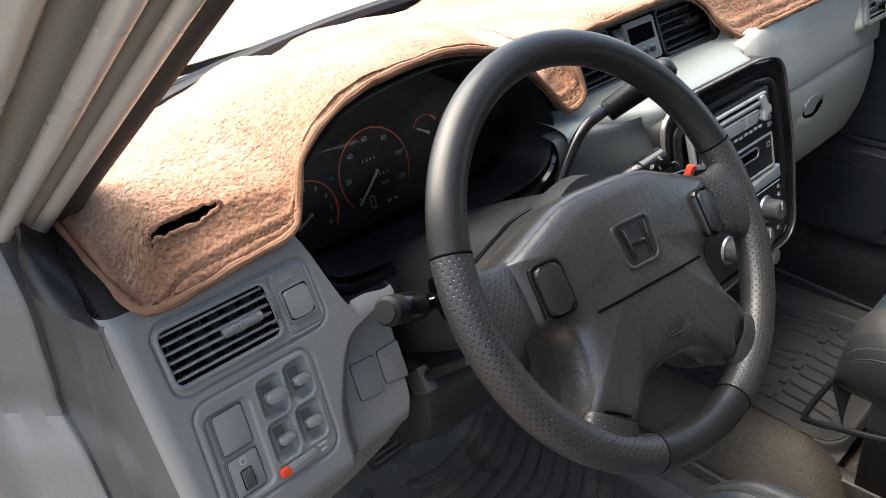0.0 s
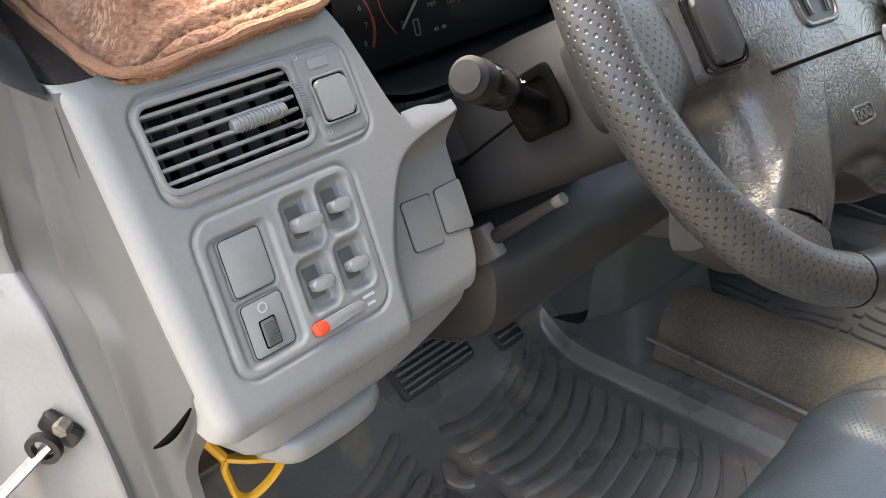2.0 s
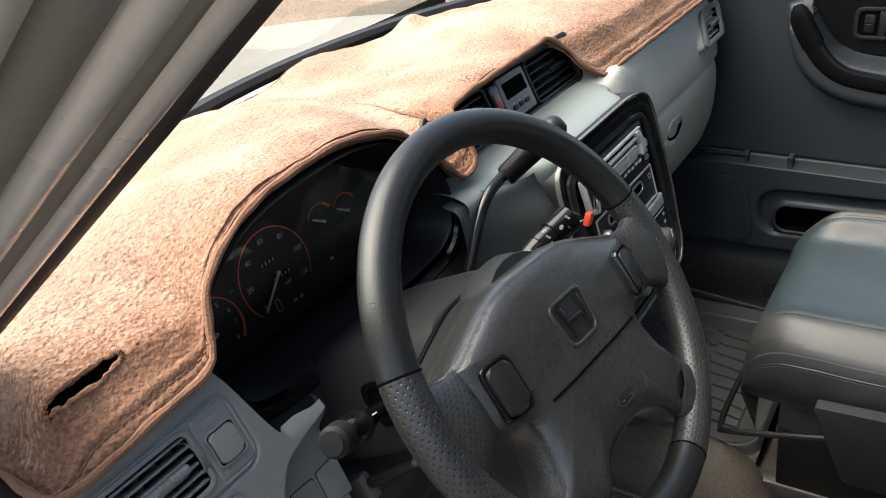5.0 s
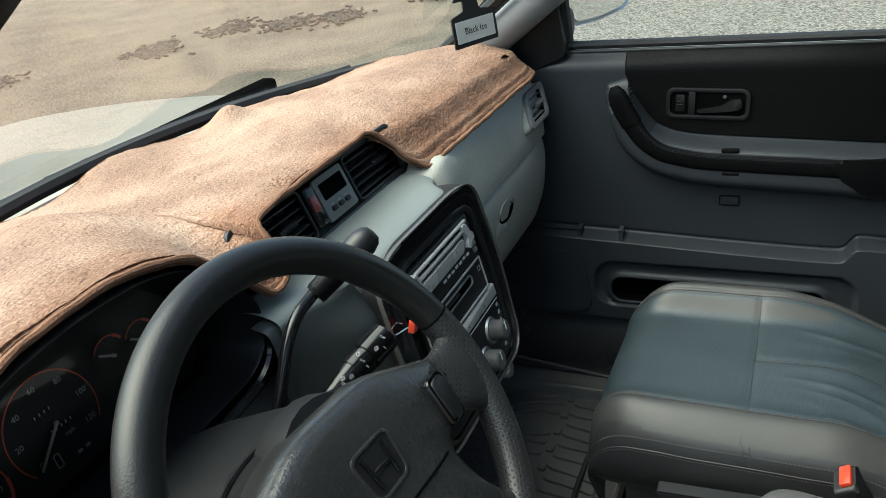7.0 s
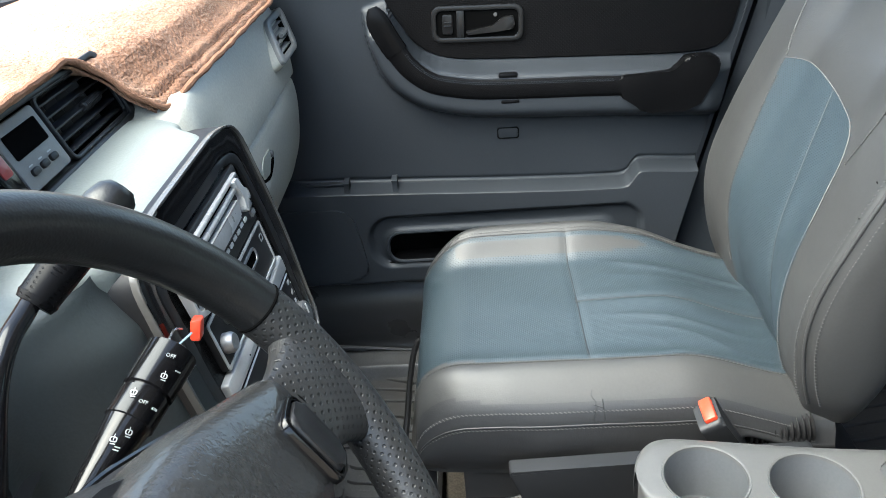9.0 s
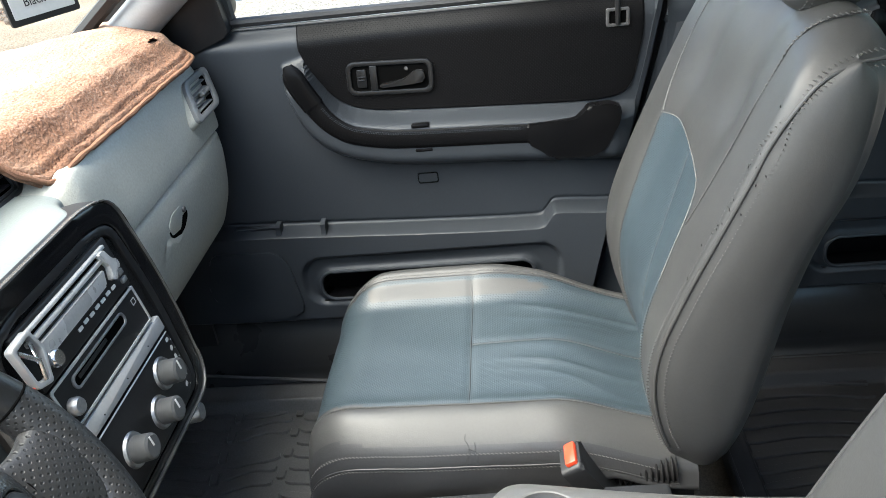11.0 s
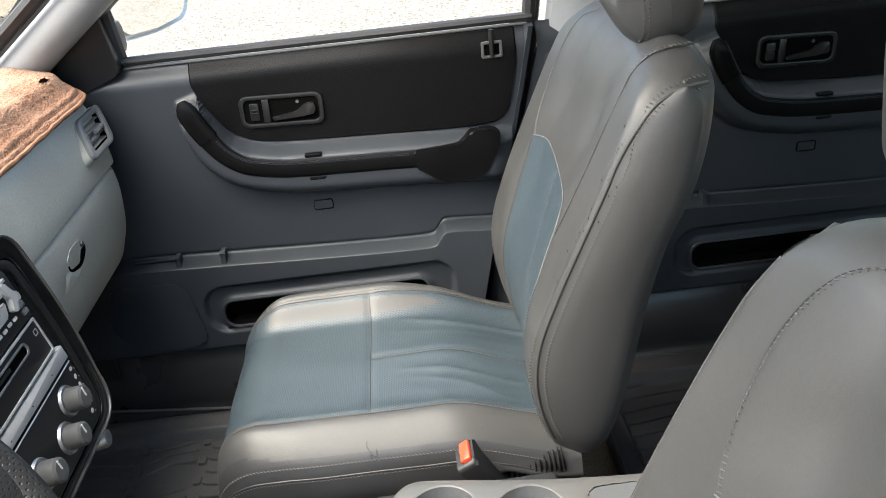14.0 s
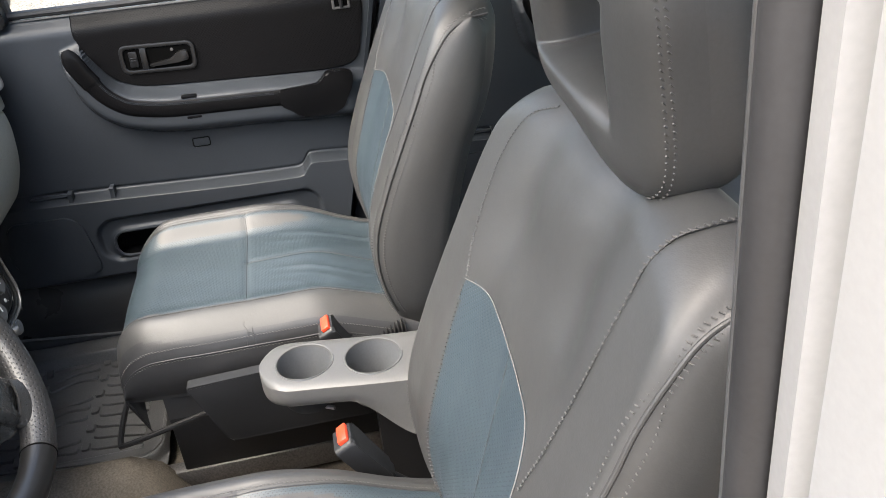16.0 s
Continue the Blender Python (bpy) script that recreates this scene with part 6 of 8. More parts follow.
def cush_pt(u, v, grow=0.0):
    """Seat cushion: u runs across from the left foot over the top to the right foot, v from the back to the front."""
    s = 2 * u - 1
    dy, dz = 0.0, 0.0
    if v <= 0.72:
        y = lerp(-0.14, 0.285, v / 0.72)
    else:
        w = (v - 0.72) / 0.28
        if w < 0.6:
            t = w / 0.6 * math.pi / 2
            y, dz = 0.285 + 0.072 * math.sin(t), -0.062 * (1 - math.cos(t))
        else:
            y, dz = 0.357 - 0.02 * (w - 0.6) / 0.4, -0.062 - 0.07 * (w - 0.6) / 0.4
    dz -= 0.045 * smooth(v, 0.3, 0.0)
    q = max(-1, min(1, s / 0.72))
    top = 0.752 + 0.010 * math.exp(-(((abs(q) - 0.74) / 0.14) ** 2)) - 0.040 * (1 - math.sqrt(max(0.0, 1 - (max(0.0, abs(q) - 0.72) / 0.28) ** 2))) + 0.004 * smooth(abs(q), 0.6, 0.0)
    blue = -KN < q < KF
    seam = 0.0032 * math.exp(-(((q + KN) / 0.022) ** 2)) + 0.0032 * math.exp(-(((q - KF) / 0.022) ** 2)) + (0.0016 * math.exp(-(((y - 0.138) / 0.006) ** 2)) if blue else 0) + 0.0024 * math.exp(-((q / 0.03) ** 2)) * (y < 0.138)
    # folds that run back into the hinge line
    way = q * 15 + 5 * noise.noise(V(q * 2.2, y * 5, 1)) + 7 * (0.14 - y) * q
    ridge = 1 - abs(math.sin(way))
    reach = smooth(y, 0.135, -0.03)
    fold = (0.0046 * (ridge**1.4 - 0.35) * (0.5 + noise.noise(V(q * 3, y * 3, 9))) + 0.006 * noise.noise(V(q * 4.5 + y * 3, y * 4, 3))) * reach * (1.0 if blue else 0.45)
    fold += 0.0018 * noise.noise(V(q * 3, y * 8, 7))
    top += dz - seam + fold + 0.034 * smooth(q, 0.5, 0.85) * smooth(y, -0.05, 0.12) * smooth(y, 0.37, 0.27)
    nose = max(0.0, (v - 0.66) / 0.34)
    narrow = (1 - 0.09 * smooth(v, 0.55, 1.0)) * (1 - 0.10 * nose**2 * abs(q) ** 3)
    top -= 0.022 * nose * abs(q) ** 5
    x = HW * q * narrow
    z = top
    if abs(s) > 0.72:
        t = (abs(s) - 0.72) / 0.28
        foot = 0.625 + (0.062 * smooth(y, 0.02, -0.06) if s < 0 else 0.0)
        z = lerp(top, min(top - 0.02, foot), t)
        x *= 1 + 0.035 * math.sin(math.pi * min(1, t * 1.1)) - 0.05 * t
        x += (0.0025 * noise.noise(V(y * 16, z * 12, s)) + 0.004 * noise.noise(V(y * 22 + 3, z * 5, s)) * t) * min(1, t * 4)
    return V(XC + x, y, z + grow)


# profile of the backrest: its front and rear faces, its half width and its top line
FRONTLINE = ((0.68, -0.114), (0.70, -0.106), (0.76, -0.086), (0.82, -0.077), (0.88, -0.083), (0.95, -0.107), (1.0, -0.128), (1.05, -0.150), (1.10, -0.172), (1.135, -0.187), (1.17, -0.204), (1.23, -0.238))
REARLINE = ((0.68, -0.183), (0.72, -0.190), (0.79, -0.204), (0.87, -0.218), (0.93, -0.229), (1.0, -0.247), (1.055, -0.270), (1.10, -0.283), (1.15, -0.292), (1.22, -0.298))
BACKWIDTH = ((0.68, 0.180), (0.73, 0.198), (0.82, 0.208), (0.95, 0.215), (1.08, 0.217), (1.14, 0.212), (1.18, 0.204), (1.23, 0.192))
FINTOP = ((-0.119, 0.975), (-0.112, 0.992), (-0.09, 1.012), (-0.05, 1.0255), (0.0, 1.0355), (0.05, 1.0400), (0.09, 1.0395), (0.122, 1.034))
FINNEAR = ((0.69, -0.122), (0.75, -0.131), (0.80, -0.137), (0.87, -0.1365), (0.93, -0.128), (0.965, -0.121), (0.985, -0.115))
FINFAR = ((0.69, 0.088), (0.78, 0.091), (0.85, 0.097), (0.90, 0.101), (0.956, 0.110), (0.99, 0.1155), (1.034, 0.122))


def back_w(z):
    return poly(BACKWIDTH, z)[0]


def top_z(x):
    q = min(1.0, abs(x) / 0.2)
    return 1.221 - 0.004 * q * q - 0.030 * q**7


def fin_top(x):
    return poly(FINTOP, x)[0]


def fin_near(z):
    return poly(FINNEAR, z)[0]


def fin_far(z):
    return poly(FINFAR, z)[0]


def in_fin(x, z):
    if z < 0.978:
        return fin_near(z) < x < fin_far(z)
    return -0.119 < x < fin_far(z) and z < fin_top(x)


def front_y(x, z):
    """The face of the backrest at x from its middle."""
    w = back_w(z)
    q = min(1.0, abs(x) / w)
    y = poly(FRONTLINE, z)[0]
    y -= 0.012 * (1 - smooth(q, 0.30, 0.66)) * smooth(z, 1.18, 1.08) + 0.002 * (1 - q * q)
    y -= 0.008 * math.exp(-(((abs(x) - 0.07) / 0.03) ** 2)) * smooth(z, 1.06, 1.14)          # hollow beside the neck
    y -= 0.024 * smooth(q, 0.90, 1.02) ** 2
    if in_fin(x, z):
        y -= 0.0015 * math.exp(-(((x + 0.005 + 0.29 * (1.035 - z)) / 0.004) ** 2))
    y += 0.0035 * noise.noise(V(x * 8, z * 7, 5)) * (1 - q**3) + 0.0022 * noise.noise(V(x * 22, z * 9, 8)) * smooth(z, 0.9, 0.76)
    h, r = top_z(x) - z, 0.030
    if h < r:
        mid = 0.5 * (poly(FRONTLINE, z)[0] + poly(REARLINE, z)[0])
        y = lerp(mid, y, max(0.0, 1 - (1 - max(0, h) / r) ** 2) ** 0.5)
    return y


def rear_y(x, z):
    q = min(1.0, abs(x) / back_w(z))
    y = poly(REARLINE, z)[0] + 0.022 * smooth(q, 0.84, 1.02) ** 2 + 0.003 * noise.noise(V(x * 9, z * 6, 15))
    h, r = top_z(x) - z, 0.030
    if h < r:
        mid = 0.5 * (poly(FRONTLINE, z)[0] + poly(REARLINE, z)[0])
        y = lerp(mid, y, max(0.0, 1 - (1 - max(0, h) / r) ** 2) ** 0.5)
    return y


def seat_mesh_back():
    """The backrest: front face, two side panels and rear face; the insert takes the second material."""
    bm = bmesh.new()
    nz, nx, ns = 120, 96, 6
    grid = []
    for k in range(nz + 1):
        v = 1 - (1 - k / nz) ** 1.35
        row = []
        for i in range(nx + 1):
            s = -math.cos(math.pi * (0.12 + 0.76 * i / nx)) / math.cos(math.pi * 0.12)
            z = 0.69 + (top_z(s * 0.2) - 0.69) * v
            row.append([s * back_w(z), z])
        z = row[nx // 2][1]
        if z < 0.975:                                           # the insert's edges run along mesh lines
            for target in (fin_near(z), fin_far(z)):
                min(row, key=lambda p: abs(p[0] - target))[0] = target
        grid.append(row)
    for i in range(nx + 1):
        x = grid[int(nz * 0.55)][i][0]
        if -0.115 < x < 0.12:
            near = min(grid, key=lambda r: abs(r[i][1] - fin_top(r[i][0])))
            near[i][1] = fin_top(near[i][0])
    rows = []
    for row in grid:
        front = [V(XC + x, front_y(x, z), z) for x, z in row]
        back = [V(XC + x, rear_y(x, z), z) for x, z in row]
        if row is grid[-1]:
            front = back = [p.lerp(q, 0.5) for p, q in zip(front, back)]
        far, near = [], []
        for k in range(1, ns):
            t = k / ns
            bulge = V(0.007 * math.sin(math.pi * t), 0, 0)
            far.append(front[-1].lerp(back[-1], t) + bulge)
            near.append(back[0].lerp(front[0], t) - bulge)
        rows.append([bm.verts.new(p) for p in front + far + back[::-1] + near])
    n = len(rows[0])
    for a, b in zip(rows, rows[1:]):
        for i in range(n):
            f = bm.faces.new((a[i], a[(i + 1) % n], b[(i + 1) % n], b[i]))
            c = f.calc_center_median()
            if i < nx and in_fin(c.x - XC, c.z):
                f.material_index = 1
    bm.faces.new(rows[0][::-1])
    bmesh.ops.remove_doubles(bm, verts=bm.verts, dist=0.00005)
    bmesh.ops.recalc_face_normals(bm, faces=bm.faces)
    return bm


def make_seat():
    seat = thing("front_seat", (XC, 0.1, FLOOR_Z), "front car seat in grey vinyl cover with blue inserts", "car seat", "front seats")
    bm = bm_sheet(cush_pt, 150, 130)
    bm.normal_update()
    for f in bm.faces:
        c = f.calc_center_median()
        q = (c.x - XC) / HW / (1 - 0.09 * smooth(c.y, 0.2, 0.36)) / (1 - 0.03 * smooth(c.y, 0.26, 0.357))
        if -KN < q < KF and abs(f.normal.x) < 0.6:
            f.material_index = 1
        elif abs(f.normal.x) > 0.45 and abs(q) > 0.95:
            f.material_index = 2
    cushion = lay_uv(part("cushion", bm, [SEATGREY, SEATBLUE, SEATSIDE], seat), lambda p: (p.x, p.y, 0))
    for q in (-KN, KF):
        u = (q * 0.72 + 1) / 2
        part("cushion_seam", bm_tube([cush_pt(u, 0.03 + 0.93 * k / 60, 0.0004) for k in range(61)], 0.0008, 6), SEATSIDE, cushion)
        part("seam_stitches", stitches([cush_pt(u + math.copysign(0.006, q), 0.03 + 0.93 * k / 60, 0.0004) for k in range(61)], 0.005, (0.0014, 0.0005)), THREADGREY, cushion)
    part("cross_seam", bm_tube([cush_pt((q * 0.72 + 1) / 2, 0.471, -0.0002) for q in (lerp(-KN, KF, k / 30) for k in range(31))], 0.0010, 6), SEATSIDE, cushion)
    part("middle_seam", bm_tube([cush_pt(0.5, 0.47 * k / 30, 0.0) for k in range(31)], 0.0009, 6), SEATSIDE, cushion)
    part("middle_stitches", stitches([cush_pt(0.4955, 0.47 * k / 30, 0.0004) for k in range(31)], 0.005, (0.0014, 0.0005)), THREADGREY, cushion)
    for s in (-1, 1):
        edge = [cush_pt((s * 0.724 + 1) / 2, 0.04 + 0.95 * k / 60, -0.0002) for k in range(61)]
        part("piping", bm_tube(edge, 0.0013, 8), SEATSIDE, cushion)
        for off in (0.706, 0.738):
            part("piping_stitches", stitches([cush_pt((s * off + 1) / 2, 0.04 + 0.9 * k / 60, 0.0006) for k in range(61)], 0.005, (0.0014, 0.0006)), THREADGREY, cushion)
    part("split_seam", join(bm_tube([cush_pt((-0.745 + 0.10 * t + 1) / 2, 0.476 + 0.006 * math.sin(9 * t), 0.0004) for t in (0, 0.2, 0.4, 0.6, 0.8, 1)], 0.0005, 5), bm_tube([cush_pt((-0.735 + 0.06 * t + 1) / 2, 0.455 + 0.004 * t, 0.0004) for t in (0, 0.5, 1)], 0.0007, 5), bm_tube([cush_pt((-0.70 + 0.01 * t + 1) / 2, 0.455 + 0.021 * t, 0.0004) for t in (0, 0.5, 1)], 0.0006, 5)), SEATSIDE, cushion, "small tear in the vinyl edge")
    part("base_valance", bm_loft([[V(XC + a * 0.94, y + 0.1, z) for a, y in ((-0.19, 0.2), (0.19, 0.2), (0.19, -0.24), (-0.19, -0.24))] for z in (0.57, 0.64)]), SEATSIDE, seat)
    for sx in (-0.17, 0.17):
        rail = part("seat_rail", bm_box((XC + sx, 0.09, 0.44), (0.03, 0.52, 0.05), 0.006), DULLSTEEL, seat)
        part("rail_leg", bm_box((XC + sx, 0.12, 0.52), (0.02, 0.36, 0.12), 0.004), BLACK, rail)
    part("adjust_bar", bm_tube(curve_points([(XC - 0.2, 0.22, 0.60), (XC - 0.2, 0.36, 0.565), (XC - 0.19, 0.385, 0.555), (XC + 0.0, 0.39, 0.55), (XC + 0.19, 0.385, 0.555), (XC + 0.2, 0.36, 0.565), (XC + 0.2, 0.22, 0.60)], 40), 0.005, 8), BLACK, seat, "black wire slide handle")
    back = lay_uv(part("backrest", seat_mesh_back(), [SEATGREY, SEATBLUE], seat, sharp=60), lambda p: (p.x, p.z, 0))

    def on_back(x, z, lift=0.001):
        return V(XC + x, front_y(x, z) + lift, z)

    curve = [on_back(x, fin_top(x), 0.0012) for x in (lerp(0.122, -0.119, k / 40) for k in range(41))]
    low = [on_back(fin_near(z), z, 0.0012) for z in (lerp(0.972, 0.72, k / 40) for k in range(41))]
    part("fin_piping", bm_tube(curve + low[:9], 0.0006, 6), THREAD, back, "pale curved piping")
    part("fin_near_seam", stitches(low[8:], 0.004, (0.0016, 0.0007)), THREADGREY, back)
    part("fin_far_seam", stitches([on_back(fin_far(z), z, 0.0015) for z in (0.75 + 0.007 * k for k in range(41))], 0.005, (0.0016, 0.0007)), THREADGREY, back)
    part("inner_seam", bm_tube([on_back(-0.005 - 0.29 * (1.035 - z), z, 0.0002) for z in (1.034 - 0.007 * k for k in range(36))], 0.0006, 6), SEATSIDE, back)
    upper = curve_points([on_back(x, z, 0.0) for x, z in ((0.122, 1.036), (0.132, 1.055), (0.140, 1.075), (0.147, 1.10), (0.150, 1.13), (0.148, 1.155), (0.140, 1.18), (0.126, 1.199), (0.10, 1.211))], 60)
    part("upper_seam", bm_tube(upper, 0.0009, 6), SEATSIDE, back)
    part("upper_stitches", stitches([p + V(-0.003, 0.0008, 0.001) for p in upper], 0.005, (0.0016, 0.0006)), THREADGREY, back)
    far_piping = [on_back(back_w(z) * 0.965, z, 0.001) for z in (0.72 + 0.03 * k for k in range(16))]
    part("far_piping", bm_tube(curve_points(far_piping, 90), 0.0018, 6), SEATGREY, back)

    # welt down the near edge, turning back over the shoulder, with a row of stitches on either side
    def welt(off, lift):
        pts = [on_back(-back_w(z) * 0.962 + off, z, lift) for z in (0.72 + 0.03 * k for k in range(14))]
        pts += [V(XC - 0.2065 + off * 0.8, -0.203 + lift, 1.144 + off * 0.5), V(XC - 0.2045 + off * 0.5, -0.226, 1.171 + off * 0.8 + lift), V(XC - 0.2025 + off * 0.4, -0.255, 1.184 + off + lift), V(XC - 0.2005 + off * 0.4, -0.280, 1.187 + off + lift)]
        return curve_points([p + V(-0.0004, 0.0012, 0.0004) for p in pts], 150)

    part("side_welt", bm_tube(welt(0.0, 0.0), 0.0020, 8), SEATGREY, back)
    for off in (-0.0065, 0.0065):
        part("side_stitches", stitches(welt(off, 0.0012), 0.0052, (0.0016, 0.0007)), THREADGREY, back)
    shoulder = [on_back(x, z, 0.0) for x, z in ((-0.124, 0.99), (-0.134, 1.03), (-0.140, 1.08), (-0.142, 1.125), (-0.142, 1.171), (-0.141, 1.188))]
    shoulder = curve_points(shoulder + [V(XC - 0.144, -0.231, 1.205), V(XC - 0.150, -0.246, 1.213), V(XC - 0.152, -0.28, 1.217)], 80)
    part("shoulder_seam", bm_tube(shoulder, 0.0010, 6), SEATSIDE, back)
    part("shoulder_stitches", stitches([p + V(-0.0015, 0.0012, 0.0022) for p in shoulder], 0.0052, (0.0016, 0.0008)), THREADGREY, back)
    head = part("headrest", bm_headrest(), SEATGREY, seat, sharp=60)
    for b in (0.62, 0.76):
        part("headrest_stitches", stitches([headrest_pt(a, b, 0.0008) for a in (math.pi * 0.55 + k * 0.03 for k in range(80))], 0.0052, (0.0016, 0.0007)), THREADGREY, head)
    part("headrest_lining", bm_tube([headrest_pt(a, 3.6, 0.001) for a in (2 * math.pi * k / 60 for k in range(61))], 0.004, 8), LINING, head, "dark purple cloth lining of the opening")
    part("loose_thread", bm_tube(curve_points([(XC - 0.12, -0.250, 1.203), (XC - 0.128, -0.253, 1.192), (XC - 0.15, -0.262, 1.189), (XC - 0.172, -0.268, 1.1885)], 16), 0.0011, 6), THREAD, head, "pale loose thread")
    for sx in (-0.05, 0.05):
        part("headrest_post", bm_tube([(XC + sx, -0.252, 1.17), (XC + sx, -0.256, 1.225)], 0.006, 10), CHROME, seat)
    return seat


HR = axes((XC, -0.250, 1.297), (1, 0, 0), (0, 0.985, -0.14))


def headrest_pt(t, b, grow=0.0):
    """t runs round the padded frame, b round its roll: 0 outwards, a quarter turn the front, half a turn the opening."""
    def power(c, e):
        return math.copysign(abs(c) ** e, c)

    px, py = 0.089 * power(math.cos(t), 0.36), 0.072 * power(math.sin(t), 0.36)
    n = V(math.cos(t), math.sin(t), 0).normalized()
    thick = 0.035 + 0.006 * max(0, -math.sin(t)) ** 3 + grow
    a = thick * power(math.cos(b), 0.68)
    d = (0.047 - 0.006 * max(0, math.sin(t))) * power(math.sin(b), 0.68) + grow * math.sin(b)
    fold = 0.0012 * math.sin(t * 7 + 2) * smooth(-math.cos(b), 0.2, 0.9)
    p = V(px, -py, 0) + V(n.x, -n.y, 0) * (a + fold) + V(0, 0, d)
    p.x += 0.030 * smooth(p.x, 0.0, 0.1)
    p.y -= 0.052 * smooth(p.x, -0.125, 0.02) * smooth(p.y, 0.0, 0.09)
    p.z -= 0.018 * (p.x / 0.12) ** 2 * (1 if d > 0 else 0.4)
    return HR @ V(p.x, p.y, p.z)


def bm_headrest():
    return bm_sheet(lambda u, v: headrest_pt(2 * math.pi * u, 2 * math.pi * v), 96, 40, wrap=True)


passenger_seat = make_seat()
driver_seat = copy_thing(passenger_seat, Matrix.Translation(passenger_seat.location + V(-0.725, 0.004, -0.010)))
worn = next(o for o in passenger_seat.children if o.name.startswith("backrest"))
for k in range(24):
    z = random.gauss(1.06, 0.035)
    x = -back_w(z) * 0.962 + random.gauss(0.004, 0.010)
    if -back_w(z) * 0.99 < x:
        part("scuff", bm_box((XC + x, front_y(x, z) + 0.0002, z), (random.uniform(0.001, 0.003), 0.0006, random.uniform(0.001, 0.004)), 0.0003, Euler((0, random.random() * 3, 0)).to_matrix(), 1), VOID, worn)
tagged(passenger_seat, "passenger seat in grey vinyl cover with blue inserts")
tagged(driver_seat, "driver seat in grey vinyl cover with blue inserts")

# ---- passenger door ----
def yz(x0):
    """Lays (a, b, depth) as (y, z) on the plane x = x0, depth towards the cabin."""
    return Matrix(((0, 0, -1, x0), (1, 0, 0, 0), (0, 1, 0, 0), (0, 0, 0, 1)))


# the grab strap's middle line as (y, z), from its front cap down and back
STRAPLINE = [V(y, z, 0) for y, z in ((0.405, 1.097), (0.396, 1.068), (0.380, 1.036), (0.357, 1.001), (0.326, 0.977), (0.29, 0.967), (0.25, 0.961), (0.16, 0.957), (0.05, 0.953), (-0.05, 0.947), (-0.20, 0.941))]
STRAPPTS = curve_points(STRAPLINE, 73)
STRAPRUN = [0.0]
for p, q in zip(STRAPPTS, STRAPPTS[1:]):
    STRAPRUN.append(STRAPRUN[-1] + (q - p).length)
LEDGE = ((-0.2, 0.800), (-0.085, 0.800), (-0.006, 0.804), (0.004, 0.794), (0.012, 0.782), (0.03, 0.777), (0.19, 0.781), (0.41, 0.791), (0.57, 0.797), (0.71, 0.799))
REAREDGE = ((0.55, -0.045), (0.79, -0.098), (0.947, -0.136), (1.05, -0.160), (1.15, -0.180))


def strap_near(y, z):
    """Signed distance from the strap's line (above it positive), the run along it, and the overshoot past its cap."""
    best = None
    for i in range(0, 72, 2):
        p, q = STRAPPTS[i], STRAPPTS[i + 2]
        ty, tz = q.x - p.x, q.y - p.y
        k = ((y - p.x) * ty + (z - p.y) * tz) / (ty * ty + tz * tz)
        c = min(1.0, max(0.0, k))
        dy, dz = y - p.x - c * ty, z - p.y - c * tz
        d2 = dy * dy + dz * dz
        if best is None or d2 < best[0]:
            over = -k * math.hypot(ty, tz) if i == 0 and k < 0 else 0.0
            side = (y - p.x) * tz - (z - p.y) * ty
            best = (d2, math.copysign(math.sqrt(d2), side), STRAPRUN[i] + c * (STRAPRUN[i + 2] - STRAPRUN[i]), over)
    return best[1:]


def door_top(z):
    """The trim rolls away from the cabin towards the window."""
    return 0.018 * smooth(z, 1.105, 1.150) ** 2


def door_x(y, z):
    x = 0.688 - 0.004 * smooth(z, 1.14, 0.9) + door_top(z)
    if z > 0.82 and y < 0.52:
        d, run, over = strap_near(y, z)
        up = poly(((0, 0.020), (0.10, 0.023), (0.16, 0.036), (1, 0.036)), run)[0]
        low = poly(((0, 0.024), (0.05, 0.040), (0.10, 0.054), (0.16, 0.058), (0.3, 0.064), (1, 0.068)), run)[0]
        rise = 0.0
        if d > 0.0165:
            rise = smooth(d, up, 0.0165) * smooth(run - over, 0.01, 0.09)
        elif d > -0.0165:
            rise = 1.0
        elif d > -low - 0.01:
            s = min(1.0, (-d - 0.0165) / (low - 0.0165))
            rise = 0.5 + 0.5 * math.cos(math.pi * s**2.6)
        x -= 0.041 * rise * smooth(run - over, -0.002, 0.045) * smooth(y, -0.175, -0.10)
    led = poly(LEDGE, y)[0]
    x -= 0.034 * smooth(z, led + 0.006, led - 0.005)
    x += 0.0022 * math.exp(-(((z - led - 0.009) / 0.003) ** 2))
    rec = sdf(y, z, 0.222, 0.694, 0.47, 0.098, 0.04)
    x += 0.011 * smooth(-rec, -0.004, 0.007)
    rim = sdf(y, z, 0.231, 0.682, 0.392, 0.058, 0.024)
    x -= 0.007 * math.exp(-((rim / 0.007) ** 2))
    x += 0.006 * smooth(y, 0.56, 0.70) + 0.05 * smooth(z, 0.616, 0.588)
    return x


def pocket_hole(p):
    return sdf(p.y, p.z, 0.231, 0.682, 0.392, 0.058, 0.024) < 0


def trim_pt(u, v):
    # rows of the mesh run along the ledge
    led = poly(LEDGE, lerp(0.70, poly(REAREDGE, 0.80)[0], u))[0]
    z = lerp(0.59, led - 0.009, v / 0.34) if v < 0.34 else lerp(led - 0.009, led + 0.013, (v - 0.34) / 0.10) if v < 0.44 else lerp(led + 0.013, 1.148, (v - 0.44) / 0.56)
    y = lerp(0.70, poly(REAREDGE, z)[0], u)
    return V(door_x(y, z), y, z)


